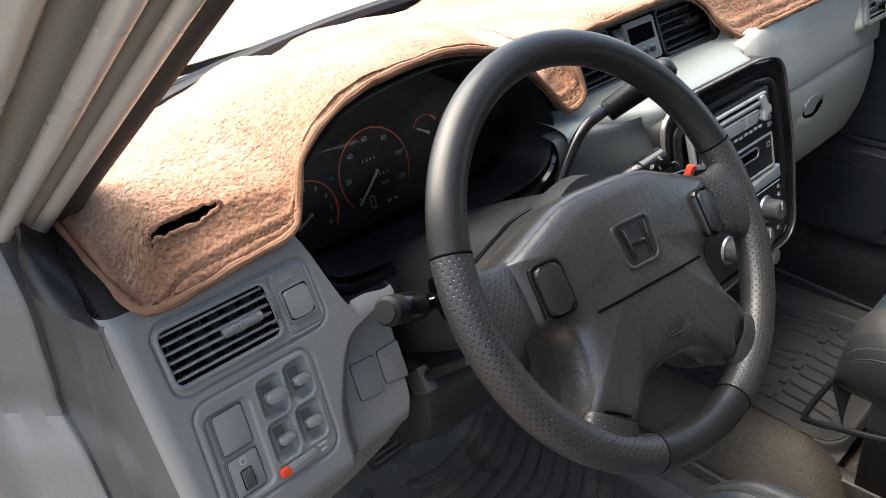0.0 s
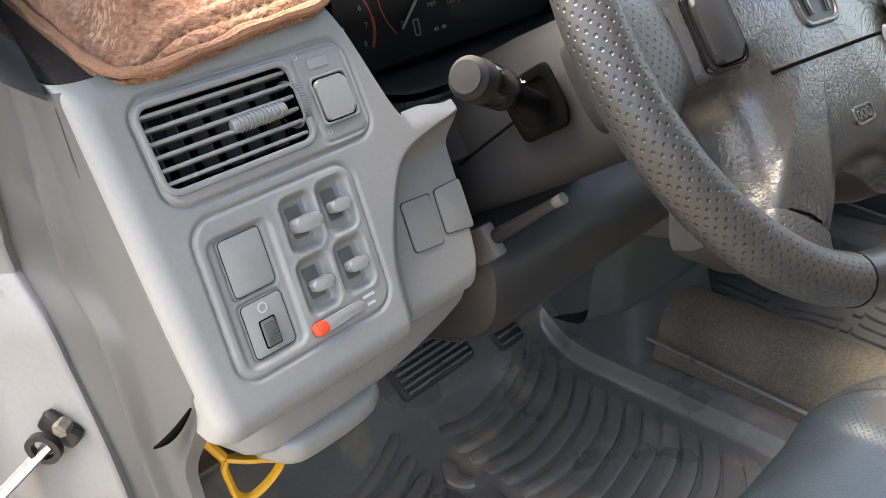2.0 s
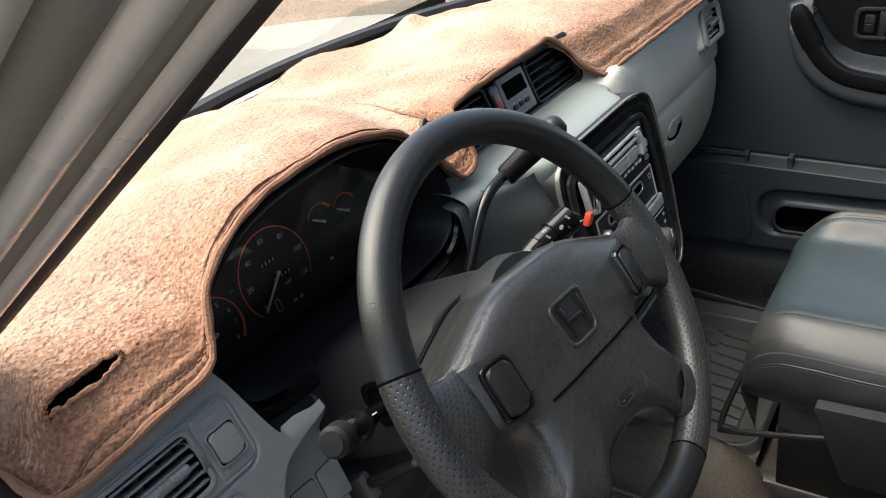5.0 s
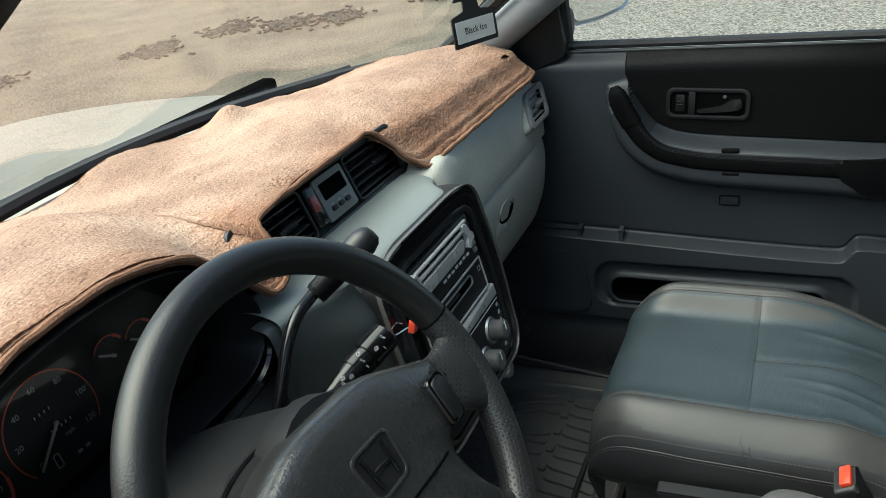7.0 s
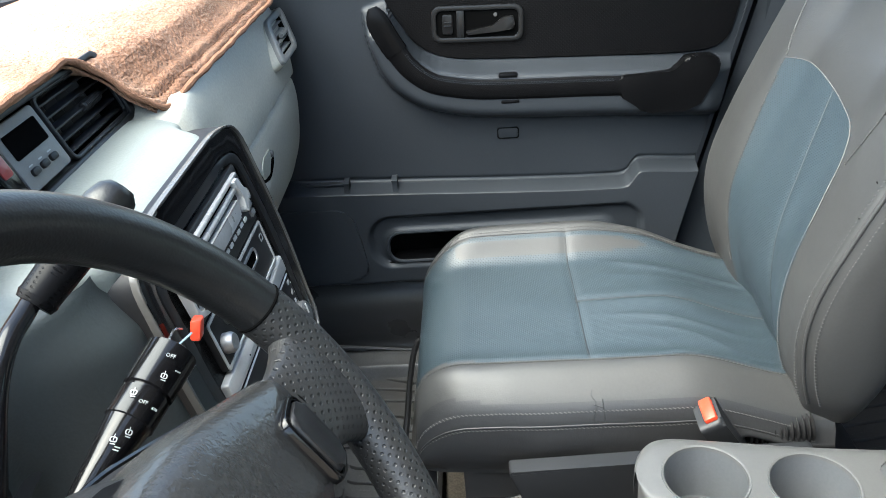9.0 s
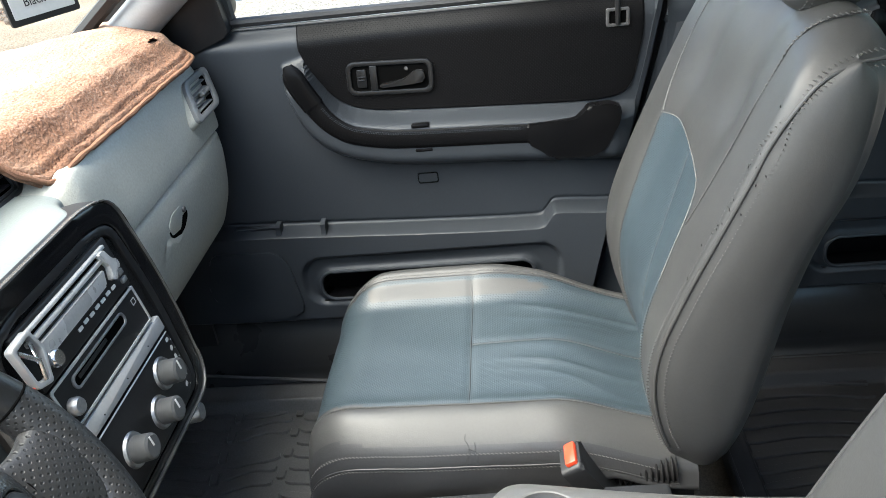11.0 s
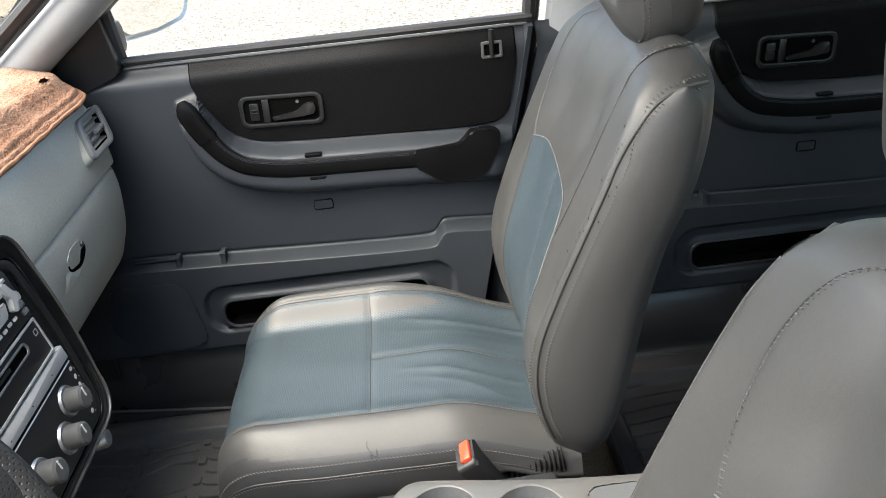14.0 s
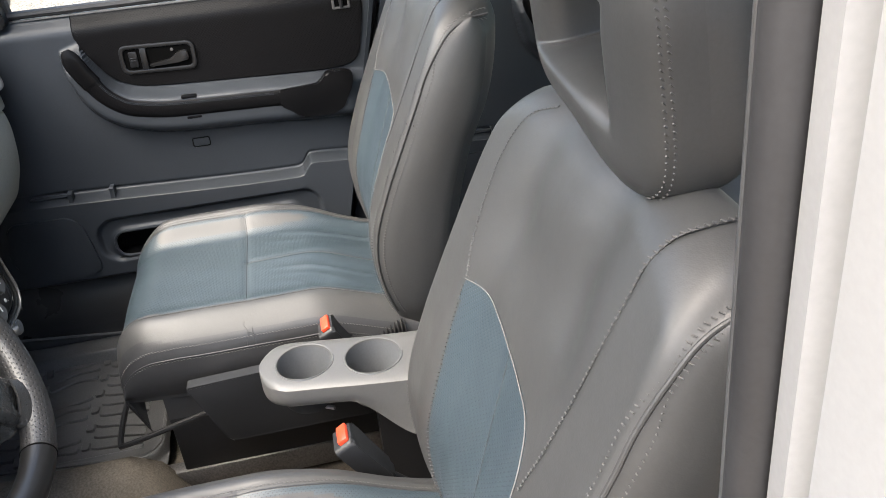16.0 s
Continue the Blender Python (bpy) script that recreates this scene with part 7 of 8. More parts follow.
door = thing("passenger_door", (0.69, 0.2, 0.6), "dark grey car door with black insert and armrest", "car door")
part("door_trim", bm_sheet(trim_pt, 300, 250, skip=pocket_hole), DOORGREY, door)
# black backing paints the shade seen through the pocket mouth
part("pocket_shade", bm_box((0.706, 0.231, 0.684), (0.012, 0.43, 0.085), 0.004), DOORPLAIN, door, "black backing for the shade inside the pocket")
mouth = [(a + 0.231, b + 0.682) for a, b in rrect(0.392, 0.058, 0.024, 8)]
part("pocket_rim", bm_tube([V(door_x(a, b) + 0.001, a, b) for a, b in mouth + mouth[:1]], 0.0032, 8), DOORGREY, door)
part("pocket_floor", bm_box((0.682, 0.231, 0.648), (0.05, 0.40, 0.006), 0.002), DOORPLAIN, door)
INSERTLOW = ((-0.1575, 1.118), (-0.156, 1.09), (-0.150, 1.06), (-0.140, 1.015), (-0.130, 0.998), (-0.115, 0.989), (-0.09, 0.985), (-0.052, 0.984), (0.069, 0.988), (0.20, 0.994), (0.257, 0.997), (0.300, 1.002), (0.330, 1.014), (0.352, 1.032), (0.372, 1.062), (0.385, 1.085), (0.393, 1.108))


def insert_pt(u, v):
    y = lerp(0.394, -0.1575, u)
    low = poly(INSERTLOW, y)[0]
    z = lerp(low, 1.147, v)
    edge = min((z - low), 0.394 - y + 0.001, y + 0.1585)
    return V(0.688 - 0.004 * smooth(z, 1.14, 0.9) + door_top(z) - 0.0055 * smooth(edge, -0.001, 0.004) + 0.0015, y, z)


lay_uv(part("upper_insert", bm_sheet(insert_pt, 220, 80), DOORBLACK, door, "black dotted upper insert"), lambda p: (p.y, p.z, 0))
part("door_edge", bm_loft([[V(x, poly(REAREDGE, z)[0] + e, z) for x, e in ((0.684, 0.0), (0.686, -0.008), (0.72, -0.012), (0.76, -0.010), (0.76, 0.02))] for z in (0.60, 0.79, 0.95, 1.05, 1.147)]), DOORGREY, door)
# inner handle
hm = yz(0.6805) @ Matrix.Translation((0.250, 1.055, 0)) @ Matrix.Rotation(radians(2), 4, "Z")
hd = part("handle_bezel", bm_rim(rrect(0.142, 0.056, 0.014), rrect(0.126, 0.041, 0.009), 0.004, hm, 0.0018), HANDLE, door, "black inner door handle surround")
part("handle_recess", bm_prism(rrect(0.126, 0.041, 0.009), 0.001, hm), VOID, hd)
part("divider", bm_box((0, 0, 0), (0.012, 0.042, 0.004), 0.0015), HANDLE, hd).data.transform(hm @ Matrix.Translation((0.026, 0, 0.0025)))
part("door_lever", bm_prism(rounded([(-0.058, -0.008), (-0.035, -0.012), (0.016, -0.016), (0.018, -0.011), (-0.024, -0.003), (-0.040, 0.010), (-0.056, 0.011)], 0.005), 0.006, hm @ Matrix.Translation((0, 0, 0.001)), 0.0025), HANDLE, hd)
part("lock_slider", join(bm_prism(rrect(0.016, 0.030, 0.003), 0.0025, hm @ Matrix.Translation((0.046, 0, 0.001)), 0.001), *[bm_prism(rrect(0.012, 0.002, 0.0008, 1), 0.002, hm @ Matrix.Translation((0.046, -0.002 + 0.005 * k, 0.003)), 0.0006) for k in range(2)]), HANDLE, hd)
part("screw_cap", bm_lathe([(0, 0.001), (0.003, 0.001), (0.0032, 0), (0, 0)], hm @ Matrix.Translation((-0.028, 0.013, 0.0018)), 12), STALKGREY, hd)


# grab strap: smooth cap, dotted strap, plain end piece
def strap_loft(a, b, half, deep, lift, close_front=False):
    """A padded strip along the strap's line between two of its points."""
    rings = []
    for i in range(a, b + 1):
        p = STRAPPTS[i]
        t = (STRAPPTS[min(72, i + 1)] - STRAPPTS[max(0, i - 1)]).normalized()
        n = V(t.y, -t.x, 0)
        k = 1.0
        if close_front:
            k = max(0.15, 1 - max(0.0, 1 - (i - a) / 3.0) ** 2) ** 0.5
        ring = []
        for j in range(16):
            c, s = math.cos(math.tau * j / 16), math.sin(math.tau * j / 16)
            w = half * k * math.copysign(abs(c) ** 0.7, c)
            ring.append(V(0.647 - lift - deep * k * math.copysign(abs(s) ** 0.7, s), p.x + n.x * w, p.y + n.y * w))
        rings.append(ring)
    return bm_loft(rings)


cut = next(i for i, r in enumerate(STRAPRUN) if r > 0.066)
tail = next(i for i, p in enumerate(STRAPPTS) if p.x < 0.036)
arm = part("pull_strap", strap_loft(cut, tail, 0.0168, 0.0075, 0.0), DOORBLACK, door, "black dotted pull strap with stitching")
lay_uv(arm, lambda p: (p.y - p.z * 0.5, p.z + p.x, 0))
part("strap_cap", strap_loft(0, cut, 0.0185, 0.009, 0.0, True), DOORPLAIN, arm, "smooth black strap cap")
for off in (0.0095, 0.0120):
    rows = []
    for i in range(cut + 1, tail):
        t = (STRAPPTS[i + 1] - STRAPPTS[i - 1]).normalized()
        rows.append(V(0.6400, STRAPPTS[i].x + t.y * off, STRAPPTS[i].y - t.x * off))
    part("strap_stitches", stitches(rows, 0.004, (0.0014, 0.0005)), DOORGREY, arm)
rear = [(0.036, 0.9690), (-0.045, 0.9705), (-0.056, 0.979), (-0.064, 0.990), (-0.10, 0.992), (-0.117, 0.984), (-0.114, 0.960), (-0.090, 0.915), (-0.066, 0.904), (-0.003, 0.906), (0.012, 0.920), (0.036, 0.936)]
part("armrest_end", bm_prism(rounded(rear, 0.006), 0.020, yz(0.660), 0.005, 3), DOORPLAIN, door, "black armrest end piece")
for by, bz_ in ((0.207, 0.9805), (0.205, 0.9385)):
    part("strap_clip", bm_box((0.648, by, bz_), (0.012, 0.030, 0.007), 0.003), DOORPLAIN, door)
slot = part("door_slot", bm_rim(rrect(0.036, 0.020, 0.004), rrect(0.032, 0.016, 0.003), 0.0026, yz(0.6845) @ Matrix.Translation((0.209, 0.871, 0.0)), 0.0006), DOORPLAIN, door, "thin black slot outline")
part("slot_plate", bm_prism(rrect(0.032, 0.016, 0.003), 0.0016, yz(0.6845) @ Matrix.Translation((0.209, 0.871, 0.0)), 0.0004), DOORGREY, slot)
for py in (0.486, 0.404):
    part("bottle_peg", bm_loft([[V(x, py + a, z) for x, a in ((0.678, -0.004 * k), (0.678, 0.004 * k), (x1, 0.004 * k), (x1, -0.004 * k))] for z, k, x1 in ((0.788, 1.2, 0.655), (0.803, 1.0, 0.658), (0.809, 1.3, 0.656), (0.811, 1.1, 0.660))]), DOORGREY, door)
part("ledge_line", bm_box((0.676, 0.525, 0.8015), (0.012, 0.085, 0.003), 0.001), DOORGREY, door)
spk = rounded([(0.62, 0.766), (0.50, 0.764), (0.479, 0.744), (0.470, 0.69), (0.463, 0.630), (0.53, 0.622), (0.60, 0.630), (0.64, 0.68)], 0.022, 5)
part("speaker_panel", bm_prism(spk, 0.008, yz(0.653), 0.004), DOORGREY, door, "dark grey speaker cover")
# window edge, glass, lock knob
part("belt_seal", bm_tube([(0.716, y, 1.157) for y in (0.52, 0.3, 0.1, -0.19)], 0.010, 8, 0.8), RUBBER, door, "black rubber window seal")
# pale strip that paints the highlight along the door top
part("belt_highlight", bm_box((0.7055, 0.16, 1.1485), (0.010, 0.68, 0.003), 0.001), CUPGREY, door, "pale strip for the highlight on the door top")
lk = part("lock_plate", bm_rim(rrect(0.036, 0.028, 0.003), rrect(0.026, 0.019, 0.002), 0.004, yz(0.6842) @ Matrix.Translation((-0.1155, 1.116, 0)), 0.001), STALKGREY, door)
part("lock_hollow", bm_prism(rrect(0.027, 0.020, 0.002), 0.001, yz(0.6842) @ Matrix.Translation((-0.1155, 1.116, 0))), VOID, lk)
part("lock_knob", bm_lathe([(0.0, 0.046), (0.004, 0.045), (0.0045, 0.034), (0.0038, 0.0), (0, 0)], Matrix.Translation((0.6805, -0.1155, 1.105)), 14), BLACK, lk)
part("window_frame", join(bm_tube([(0.722, 0.505, 1.14), (0.712, 0.51, 1.25), (0.70, 0.515, 1.34)], 0.012, 8), bm_tube([(0.724, -0.185, 1.14), (0.70, -0.20, 1.3), (0.655, -0.22, 1.6)], 0.012, 8), bm_tube(curve_points([(0.70, 0.515, 1.34), (0.665, 0.2, 1.56), (0.655, -0.05, 1.6), (0.655, -0.22, 1.6)], 20), 0.014, 8)), RUBBER, door, "black window frame")
wg = part("window_glass", bm_sheet(lambda u, v: V(lerp(0.728, 0.668, v), lerp(0.50, -0.19, u), lerp(1.14, 1.60, v)), 6, 6), GLASS, door)
wg.visible_shadow = False
part("outer_skin", bm_box((0.765, 0.18, 0.79), (0.03, 0.95, 0.70), 0.01), SILVER, door)

rear_door = copy_thing(door, Matrix.Translation(door.location + V(0.005, -0.895, 0.0)))
tagged(rear_door, "dark grey rear car door with black insert", "car door")
rear_door.name = "rear_door"

# exterior mirror
mir = thing("door_mirror", (0.86, 0.50, 1.2), "silver exterior door mirror with framed glass", "mirror")
mring = rounded([(-0.125, 0.10), (0.105, 0.10), (0.128, 0.05), (0.126, -0.03), (0.098, -0.068), (0.0, -0.073), (-0.10, -0.066), (-0.128, -0.03)], 0.025, 5)
mm = axes((0.885, 0.485, 1.245), (0.95, -0.32, 0.0), (-0.32, -0.95, 0.0))
part("mirror_housing", bm_loft([[mm @ V(a * k, b * k, c) for a, b in mring] for k, c in ((0.98, 0.0), (1.04, 0.004), (1.06, -0.02), (1.0, -0.06), (0.8, -0.095), (0.5, -0.11))]), SILVER, mir)
part("mirror_pane", bm_prism([(a * 0.92, b * 0.92) for a, b in mring], 0.002, mm @ Matrix.Translation((0, 0, 0.004))), MIRROR, mir)
part("mirror_arm", bm_box((0.75, 0.53, 1.19), (0.07, 0.05, 0.06), 0.015), BLACK, mir)

# ---- floor mats ----
def bm_bar(points, half, high):
    """A flat bar with bevelled edges laid along points on the floor."""
    rings = []
    for i, p in enumerate(points):
        t = (points[min(i + 1, len(points) - 1)] - points[max(i - 1, 0)])
        n = V(-t.y, t.x, 0).normalized()
        k = 0.6 if i in (0, len(points) - 1) else 1.0
        rings.append([p + n * (a * half * k) + V(0, 0, c) for a, c in ((-1, -0.004), (-0.92, high * 0.7), (-0.78, high), (0.78, high), (0.92, high * 0.7), (1, -0.004))])
    return bm_loft(rings)


def floor_mat(x0, x1, y0, y1, mat, label, ribs, rise=0.0):
    """A rubber tray mat with a raised lip and moulded ribs; ribs: lists of (x, y) along each rib."""
    m = thing("floor_mat", ((x0 + x1) / 2, (y0 + y1) / 2, FLOOR_Z), label, "floor mat", "rubber floor mats")

    def top(x, y):
        return FLOOR_Z + 0.016 + rise * smooth(y, y1 - 0.18, y1 + 0.02) ** 2

    def tray(u, v):
        x, y = lerp(x0, x1, u), lerp(y0, y1, v)
        d = -sdf(x, y, (x0 + x1) / 2, (y0 + y1) / 2, x1 - x0, y1 - y0, 0.05)
        lip = 0.027 * smooth(d, 0.060, 0.044) + 0.007 * smooth(d, 0.044, 0.010) - 0.020 * smooth(d, 0.006, -0.003)
        return V(x, y, top(x, y) + lip + 0.0012 * noise.noise(V(x, y, 0) * 14))

    part("mat_tray", bm_sheet(tray, 180, 200), mat, m)
    rim = [V(x, y, top(x, y) + 0.0335) for x, y in rrect(x1 - x0 - 0.020, y1 - y0 - 0.020, 0.045, 6, (x0 + x1) / 2, (y0 + y1) / 2)]
    part("rim_bead", bm_tube(curve_points(rim + rim[:1], 160), 0.003, 6), mat, m)
    for rib in ribs:
        pts = [V(x, y, top(x, y) + 0.0015) for x, y in rib]
        part("rib", bm_bar(curve_points(pts, 4 * len(pts)), 0.0115 if mat is MATWORN else 0.0085, 0.004), mat, m)
    return m


ribs = []
for k in range(17):                                             # curved ribs on either half
    y = 0.895 - 0.031 * k
    ribs.append([(-0.034, y - 0.006), (-0.065, y - 0.028), (-0.11, y - 0.05), (-0.165, y - 0.062), (-0.22, y - 0.068), (-0.275, y - 0.056)])
    ribs.append([(-0.335, y - 0.03), (-0.39, y - 0.05), (-0.45, y - 0.062), (-0.51, y - 0.055), (-0.56, y - 0.03), (-0.60, y - 0.002)])
for k in range(5):
    ribs.append([(-0.30, 0.80 - 0.09 * k), (-0.315, 0.77 - 0.09 * k), (-0.30, 0.745 - 0.09 * k)])
floor_mat(-0.68, 0.052, 0.02, 0.93, MATWORN, "muddy black rubber floor mat with curved ribs", ribs, 0.10)
ribs = []
for k in range(12):
    x = 0.285 + 0.033 * k
    c = 0.010 * math.sin(k * 1.7)
    ribs.append([(x + c, 0.385), (x + c * 0.3 + 0.012, 0.45), (x + 0.018, 0.50)])
    if k not in (3, 7):
        ribs.append([(x + 0.016, 0.525), (x + 0.010 + c, 0.57), (x - 0.006, 0.62)])
    ribs.append([(x - 0.006, 0.645), (x + 0.004, 0.70), (x + 0.012, 0.79)])
for k in range(6):
    ribs.append([(0.33 + 0.055 * k, 0.512), (0.352 + 0.055 * k, 0.512)])
    ribs.append([(0.32 + 0.055 * k, 0.633), (0.35 + 0.055 * k, 0.636)])
floor_mat(0.235, 0.675, 0.345, 0.95, MATRUB, "dusty black rubber floor mat with branching ribs", ribs, 0.12)
ribs = [[(0.2 + 0.035 * k, -0.30), (0.215 + 0.035 * k, -0.42), (0.2 + 0.035 * k, -0.56)] for k in range(13)]
# plain black rubber here also stands for the shade on the rear floor
floor_mat(0.16, 0.68, -0.65, -0.25, RUBBER, "black ribbed rubber floor mat behind the seats", ribs)

# ---- pedals ----
def pedal(name, c, w, h, tilt, n):
    place = axes(c, (1, 0, 0), (0, -math.cos(radians(tilt)), math.sin(radians(tilt))))
    ped = thing(name, c, "black rubber ribbed " + name.replace("_", " ") + ", worn and dusty", "pedal", "pedals under the dash")
    pad = part("pedal_pad", bm_prism(rrect(w, h, 0.008), 0.010, place, 0.003), RUBBER, ped)
    for k in range(n):
        o = (k + 0.5) / n - 0.5
        part("pedal_rib", bm_prism(rrect(w * 0.9, 0.0035, 0.001, 1), 0.004, place @ Matrix.Translation((0, o * h * 0.92, 0.010)), 0.001), MATWORN, pad)
    part("pedal_arm", bm_tube([V(c), V(c) + V(0, 0.05, 0.10), V(c) + V(0, 0.12, 0.25)], 0.008, 8), BLACK, ped)


pedal("brake_pedal", (-0.33, 0.785, 0.632), 0.12, 0.075, 48, 8)
pedal("accelerator_pedal", (-0.18, 0.805, 0.593), 0.045, 0.085, 50, 7)

# ---- things below the dash ----
cover = thing("tunnel_cover", (0.1, 0.78, 0.42), "dark grey plastic cover ahead of the tunnel carpet", "console cover")
part("cover_shell", bm_loft([[V(x, y, z) for x, y in rounded([(0.03 - k, 0.70 + s), (0.20 + k, 0.67 + s), (0.20 + k, 1.1), (0.03 - k, 1.1)], 0.03)] for z, k, s in ((0.40, 0.015, -0.01), (0.50, 0.005, 0.0), (0.60, 0.0, 0.02), (0.75, -0.01, 0.03))]), STALKGREY, cover)
part("cover_clip", bm_lathe([(0.0, 0.002), (0.006, 0.002), (0.007, 0.0), (0, 0)], axes((0.048, 0.80, 0.455), (0, 1, 0), (-1, 0, 0.1)), 16), DARK, cover)
tag = thing("yellow_strap_hook", (-0.66, 0.62, 0.76), "yellow plastic pull ring hanging under the dash", "pull ring")
loop = [(-0.652, 0.655, 0.778), (-0.640, 0.648, 0.772), (-0.622, 0.642, 0.764), (-0.613, 0.642, 0.755), (-0.616, 0.648, 0.742), (-0.628, 0.655, 0.728), (-0.641, 0.660, 0.722), (-0.650, 0.662, 0.730), (-0.653, 0.661, 0.750), (-0.655, 0.658, 0.768)]
part("ring", bm_tube(curve_points(loop + loop[:1], 48), 0.0042, 8, 0.75), YELLOW, tag)
part("shank", bm_tube([(-0.652, 0.657, 0.775), (-0.662, 0.66, 0.80), (-0.668, 0.66, 0.89)], 0.0045, 8), YELLOW, tag)

# ---- between the seats ----
tray = thing("console_tray", (0.01, -0.05, 0.62), "grey plastic console tray with two cup holders", "console tray")
CUPS = ((0.021, 0.052), (0.005, -0.047))
TZ = 0.757
spine = [(0.030, 0.118), (0.027, 0.10), (0.021, 0.052), (0.005, -0.047), (-0.004, -0.12), (-0.01, -0.20), (-0.012, -0.26)]


def tray_pt(u, v):
    yy = lerp(0.118, -0.26, v**1.35)
    cx = poly([(-y, x) for x, y in spine], -yy)[0]
    half = 0.058 * max(0.0004, 1 - (max(0.0, yy - 0.066) / 0.0525) ** 2.4) ** 0.5
    s = 2 * u - 1
    t = max(-1, min(1, s / 0.7))
    x = half * t
    z = TZ - 0.006 * abs(t) ** 6 - 0.004 * smooth(yy, 0.09, 0.118)
    if abs(s) > 0.7:
        k = (abs(s) - 0.7) / 0.3
        drop = 0.030 + (0.06 * smooth(yy, 0.0, -0.10) if s < 0 else 0.0)
        z -= k * drop + 0.004 * math.sin(k * 3)
        x += (0.003 * math.sin(k * math.pi) - 0.004 * k) * (1 if s > 0 else -1) - (0.022 * k * k * smooth(yy, 0.0, -0.12) if s < 0 else 0)
    return V(cx + x, yy, z)


def cup_hole(p):
    return p.z > 0.745 and (any((p.x - a) ** 2 + (p.y - b) ** 2 < 0.0412**2 for a, b in CUPS) or sdf(p.x, p.y, -0.006, -0.165, 0.078, 0.10, 0.02) < 0)


part("tray_top", bm_sheet(tray_pt, 120, 150, skip=cup_hole), CUPGREY, tray)
for a, b in CUPS:
    cup = part("cup_holder", bm_lathe([(0.0435, 0.0), (0.0425, 0.0018), (0.041, 0.0012), (0.0392, -0.004), (0.037, -0.058), (0.035, -0.062), (0.0, -0.062)], Matrix.Translation((a, b, TZ - 0.001)), 44), CUPIN, tray)
    part("cup_rim", bm_lathe([(0.043, -0.0005), (0.0425, 0.0016), (0.0405, 0.001), (0.0398, -0.003)], Matrix.Translation((a, b, TZ - 0.0005)), 44, True), CUPGREY, cup)
    part("cup_ring", bm_lathe([(0.030, 0.0), (0.029, 0.0015), (0.028, 0.0)], Matrix.Translation((a, b, TZ - 0.0625)), 32, True), CUPGREY, cup)
part("coin_well", join(bm_loft([[V(x, y, z) for x, y in rrect(0.078 - k, 0.10 - k, 0.02, 4, -0.006, -0.165)] for z, k in ((TZ - 0.002, 0), (TZ - 0.02, 0.006), (TZ - 0.022, 0.03))], cap=True)), CUPIN, tray)
part("coin_divider", bm_box((-0.006, -0.14, TZ - 0.012), (0.006, 0.05, 0.018), 0.002), CUPGREY, tray)
part("tray_underside", join(*[bm_lathe([(0.0425, -0.006), (0.0405, -0.058), (0.038, -0.066), (0.0, -0.066)], Matrix.Translation((a, b, TZ)), 36) for a, b in CUPS], bm_loft([[V(x, y, z) for x, y in rrect(0.082 - k, 0.11 - k, 0.02, 4, -0.006, -0.17)] for z, k in ((0.733, 0), (0.70, 0.008))])), DARK, tray)
part("support_post", bm_loft([[V(x, y, z) for x, y in ((-0.03, -0.04), (0.045, -0.04), (0.045, -0.22), (-0.03, -0.22))] for z in (0.42, 0.60, 0.688)]), BLACK, tray)
part("tray_rod", bm_tube([(0.078, 0.098, 0.690), (0.02, 0.085, 0.692), (-0.018, 0.02, 0.694)], 0.003, 8), STEEL, tray, "thin steel rod")

box = thing("seat_side_box", (0.11, 0.1, 0.55), "dark grey plastic pocket beside the seat base", "storage pocket")
outline = rounded([(0.246, 0.684), (0.200, 0.562), (-0.10, 0.562), (-0.10, 0.694), (0.10, 0.690)], 0.007)
part("box_panel", bm_prism(outline, 0.02, yz(0.128), 0.004), DARK, box)
part("box_body", bm_box((0.15, 0.02, 0.61), (0.05, 0.24, 0.10), 0.01), DARK, box)
part("box_slot", bm_box((0.1065, 0.085, 0.655), (0.002, 0.02, 0.003), 0.0005), VOID, box)


def buckle(at, lean):
    b = thing("seat_belt_buckle", at, "black seat belt buckle with red release button", "buckle", "seat belt buckles")
    turn = Euler((radians(-35), 0, 0)).to_matrix()
    m = Matrix.Translation(at) @ Matrix.Rotation(radians(lean), 4, "Y") @ Matrix.Rotation(radians(-32), 4, "X") @ Matrix.Scale(1.25, 4)
    case = rounded([(-0.014, -0.055), (0.014, -0.055), (0.018, 0.0), (0.018, 0.018), (-0.018, 0.018), (-0.018, 0.0)], 0.006)
    part("buckle_case", bm_prism(case, 0.022, m @ Matrix.Rotation(radians(90), 4, "X") @ Matrix.Rotation(radians(0), 4, "Y") @ Matrix.Translation((0, 0, -0.011)), 0.005, 3), DARK, b)
    part("release_button", bm_box((0, 0, 0), (0.026, 0.012, 0.007), 0.002), RED, b, "red release button").data.transform(m @ Matrix.Translation((0, -0.002, 0.019)))
    part("buckle_stalk", bm_tube([m @ V(0, 0, -0.05), m @ V(0, -0.01, -0.09), m @ V(0, -0.02, -0.13)], 0.009, 10), BLACK, b)
    return b


buckle((0.144, 0.005, 0.712), -4)
buckle((-0.152, 0.002, 0.738), 4)

gaiter = thing("seat_hinge_cover", (0.17, -0.15, 0.70), "black ribbed rubber cover over the seat hinge", "hinge cover")
part("ribbed_sleeve", bm_tube(curve_points([(0.172, -0.045, 0.676), (0.168, -0.08, 0.679), (0.166, -0.115, 0.682)], 90), lambda t: 0.017 + 0.0022 * math.sin(t * 70), 14), BLACK, gaiter)

# rear bench, its front edge showing between the seats
bench = thing("rear_seat", (0.2, -0.9, FLOOR_Z), "rear car seat in grey vinyl cover", "car seat")


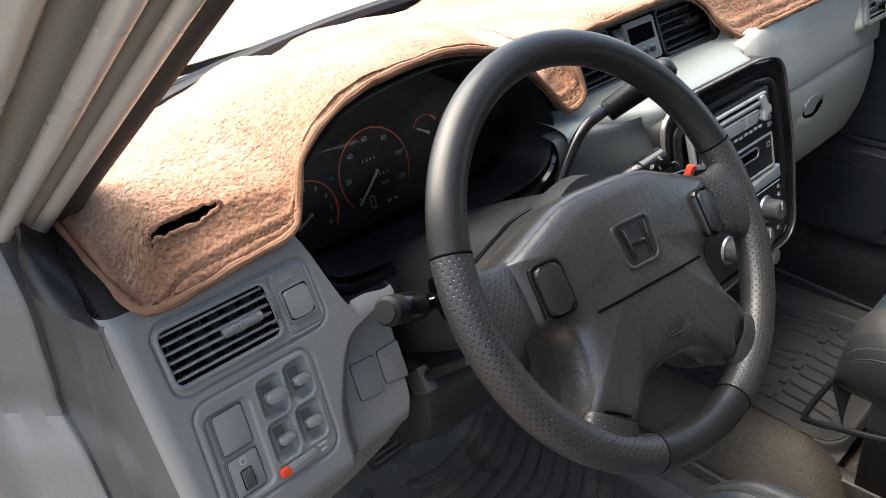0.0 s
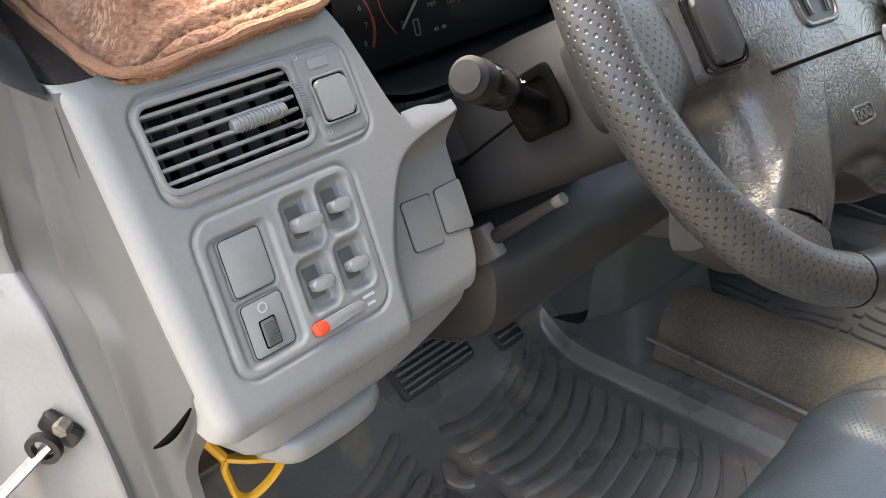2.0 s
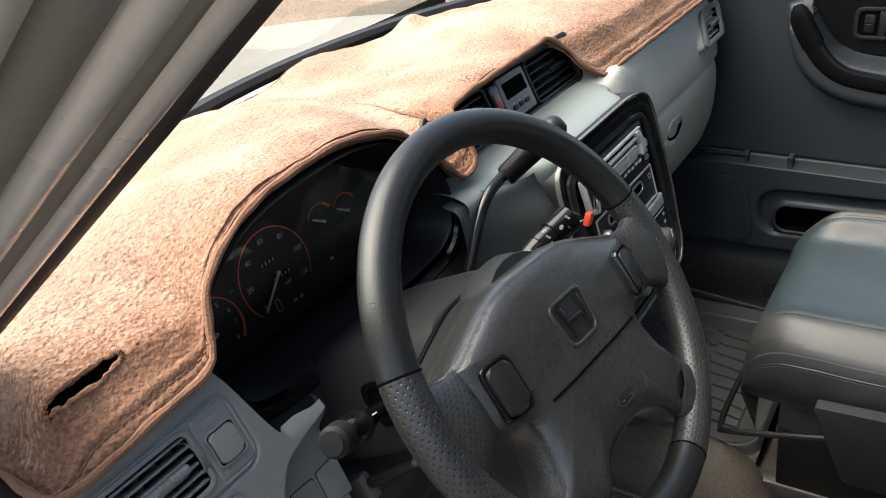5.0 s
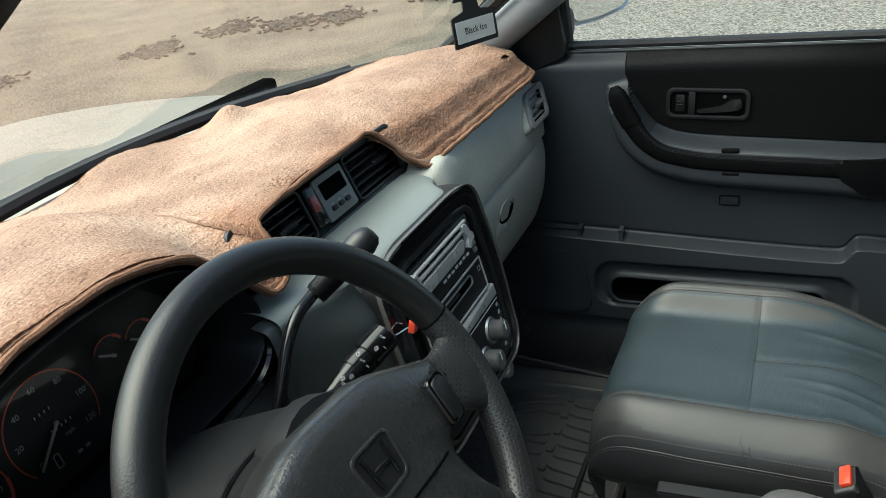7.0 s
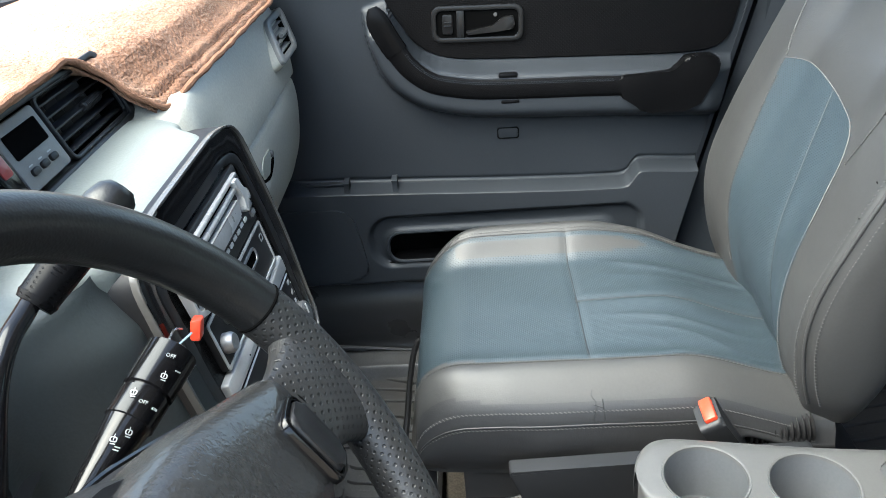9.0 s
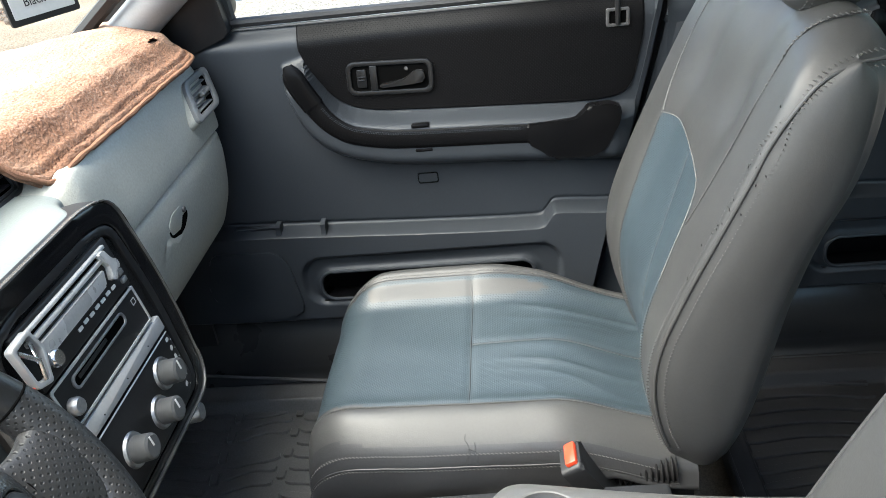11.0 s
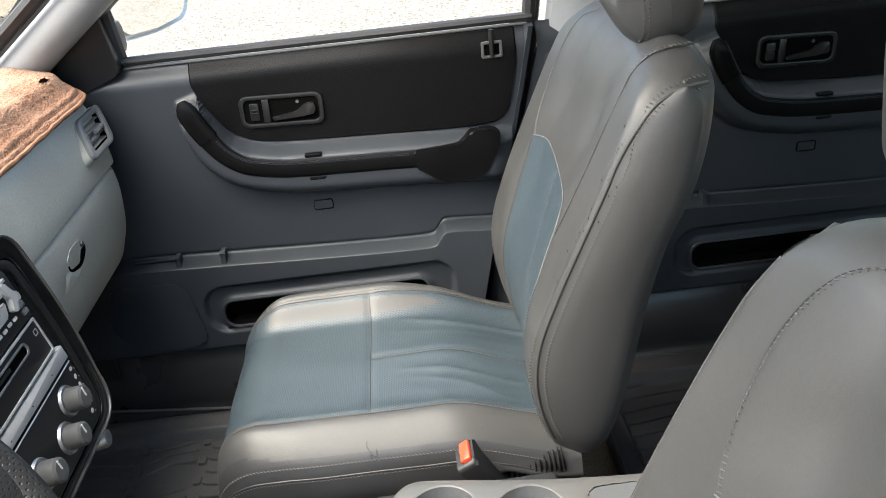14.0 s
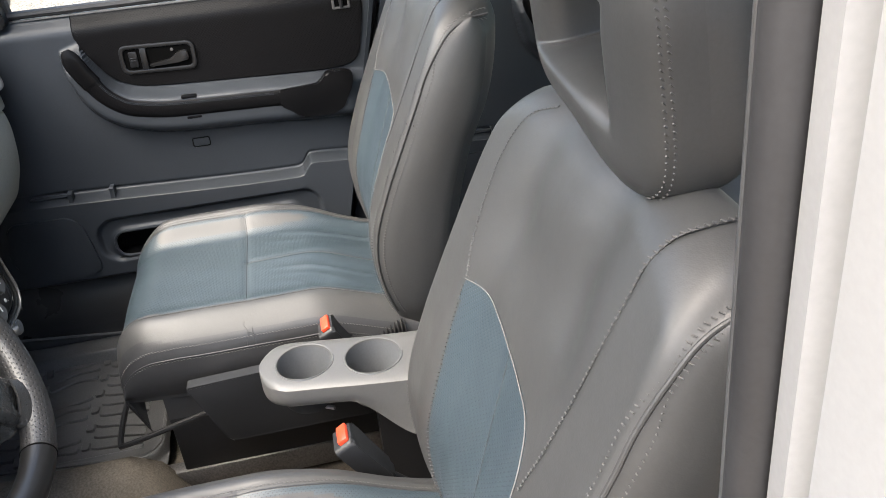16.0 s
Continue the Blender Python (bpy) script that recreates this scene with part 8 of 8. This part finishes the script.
def bench_pt(u, v):
    x = lerp(-0.60, 0.62, u)
    rows = ((0, -1.25, 0.74), (0.3, -0.95, 0.755), (0.55, -0.70, 0.765), (0.7, -0.62, 0.745), (0.8, -0.60, 0.70), (1, -0.61, 0.58))
    y, z = poly(rows, v)
    return V(x, y + 0.02 * (2 * u - 1) ** 8 * -1, z - 0.05 * abs(2 * u - 1) ** 14)


part("bench_cushion", bm_sheet(bench_pt, 60, 40), SEATGREY, bench)
part("bench_piping", bm_tube([bench_pt(k / 60, 0.62) + V(0, 0, 0.001) for k in range(61)], 0.003, 8), THREADGREY, bench)
part("bench_base", bm_box((0.01, -0.95, 0.53), (1.18, 0.62, 0.24), 0.02), SEATSIDE, bench)

# hanging paper tree
fresh = thing("air_freshener", (0.02, 0.403, 1.33), "black paper tree air freshener with a white label", "air freshener")
fm = axes((0.020, 0.405, 1.343), (0.93, -0.36, -0.01), (-0.35, -0.92, 0.1))
tree = [(-0.030, -0.026), (0.034, -0.026), (0.034, 0.004), (0.012, 0.008), (0.010, 0.018), (0.024, 0.018), (0.012, 0.036), (0.02, 0.038), (0.008, 0.056), (0.0, 0.072), (-0.008, 0.056), (-0.02, 0.038), (-0.012, 0.036), (-0.024, 0.018), (-0.010, 0.018), (-0.012, 0.008), (-0.030, 0.004)]
part("tree_card", bm_prism(rounded(tree, 0.002, 2), 0.0016, fm), CARD, fresh)
lb = part("label_card", bm_prism(rrect(0.056, 0.021, 0.001), 0.0006, fm @ Matrix.Translation((0.002, -0.011, 0.0016))), CARDWHITE, fresh)
part("lettering", text_mesh("Black Ice", 0.0092, fm @ Matrix.Translation((0.002, -0.011, 0.0023)), 0.0001), CARD, lb)
part("string", bm_tube([fm @ V(0, 0.07, 0.0008), fm @ V(0, 0.11, 0.001), V(0.0, 0.33, 1.50)], 0.0006, 6), THREAD, fresh)
rv = thing("inner_mirror", (0.0, 0.30, 1.52), "black inside mirror hung from the windscreen", "mirror")
part("mirror_case", bm_prism(rrect(0.23, 0.06, 0.025, 6), 0.03, axes((0.0, 0.30, 1.53), (1, 0, 0), (-0.2, -0.95, -0.15)), 0.008), BLACK, rv)
part("mirror_pane", bm_prism(rrect(0.21, 0.046, 0.02, 6), 0.001, axes((-0.006, 0.271, 1.5255), (1, 0, 0), (-0.2, -0.95, -0.15))), MIRROR, rv)
part("mirror_stem", bm_tube([(0, 0.32, 1.54), (0, 0.30, 1.60), (0, 0.24, 1.63)], 0.008, 8), BLACK, rv)
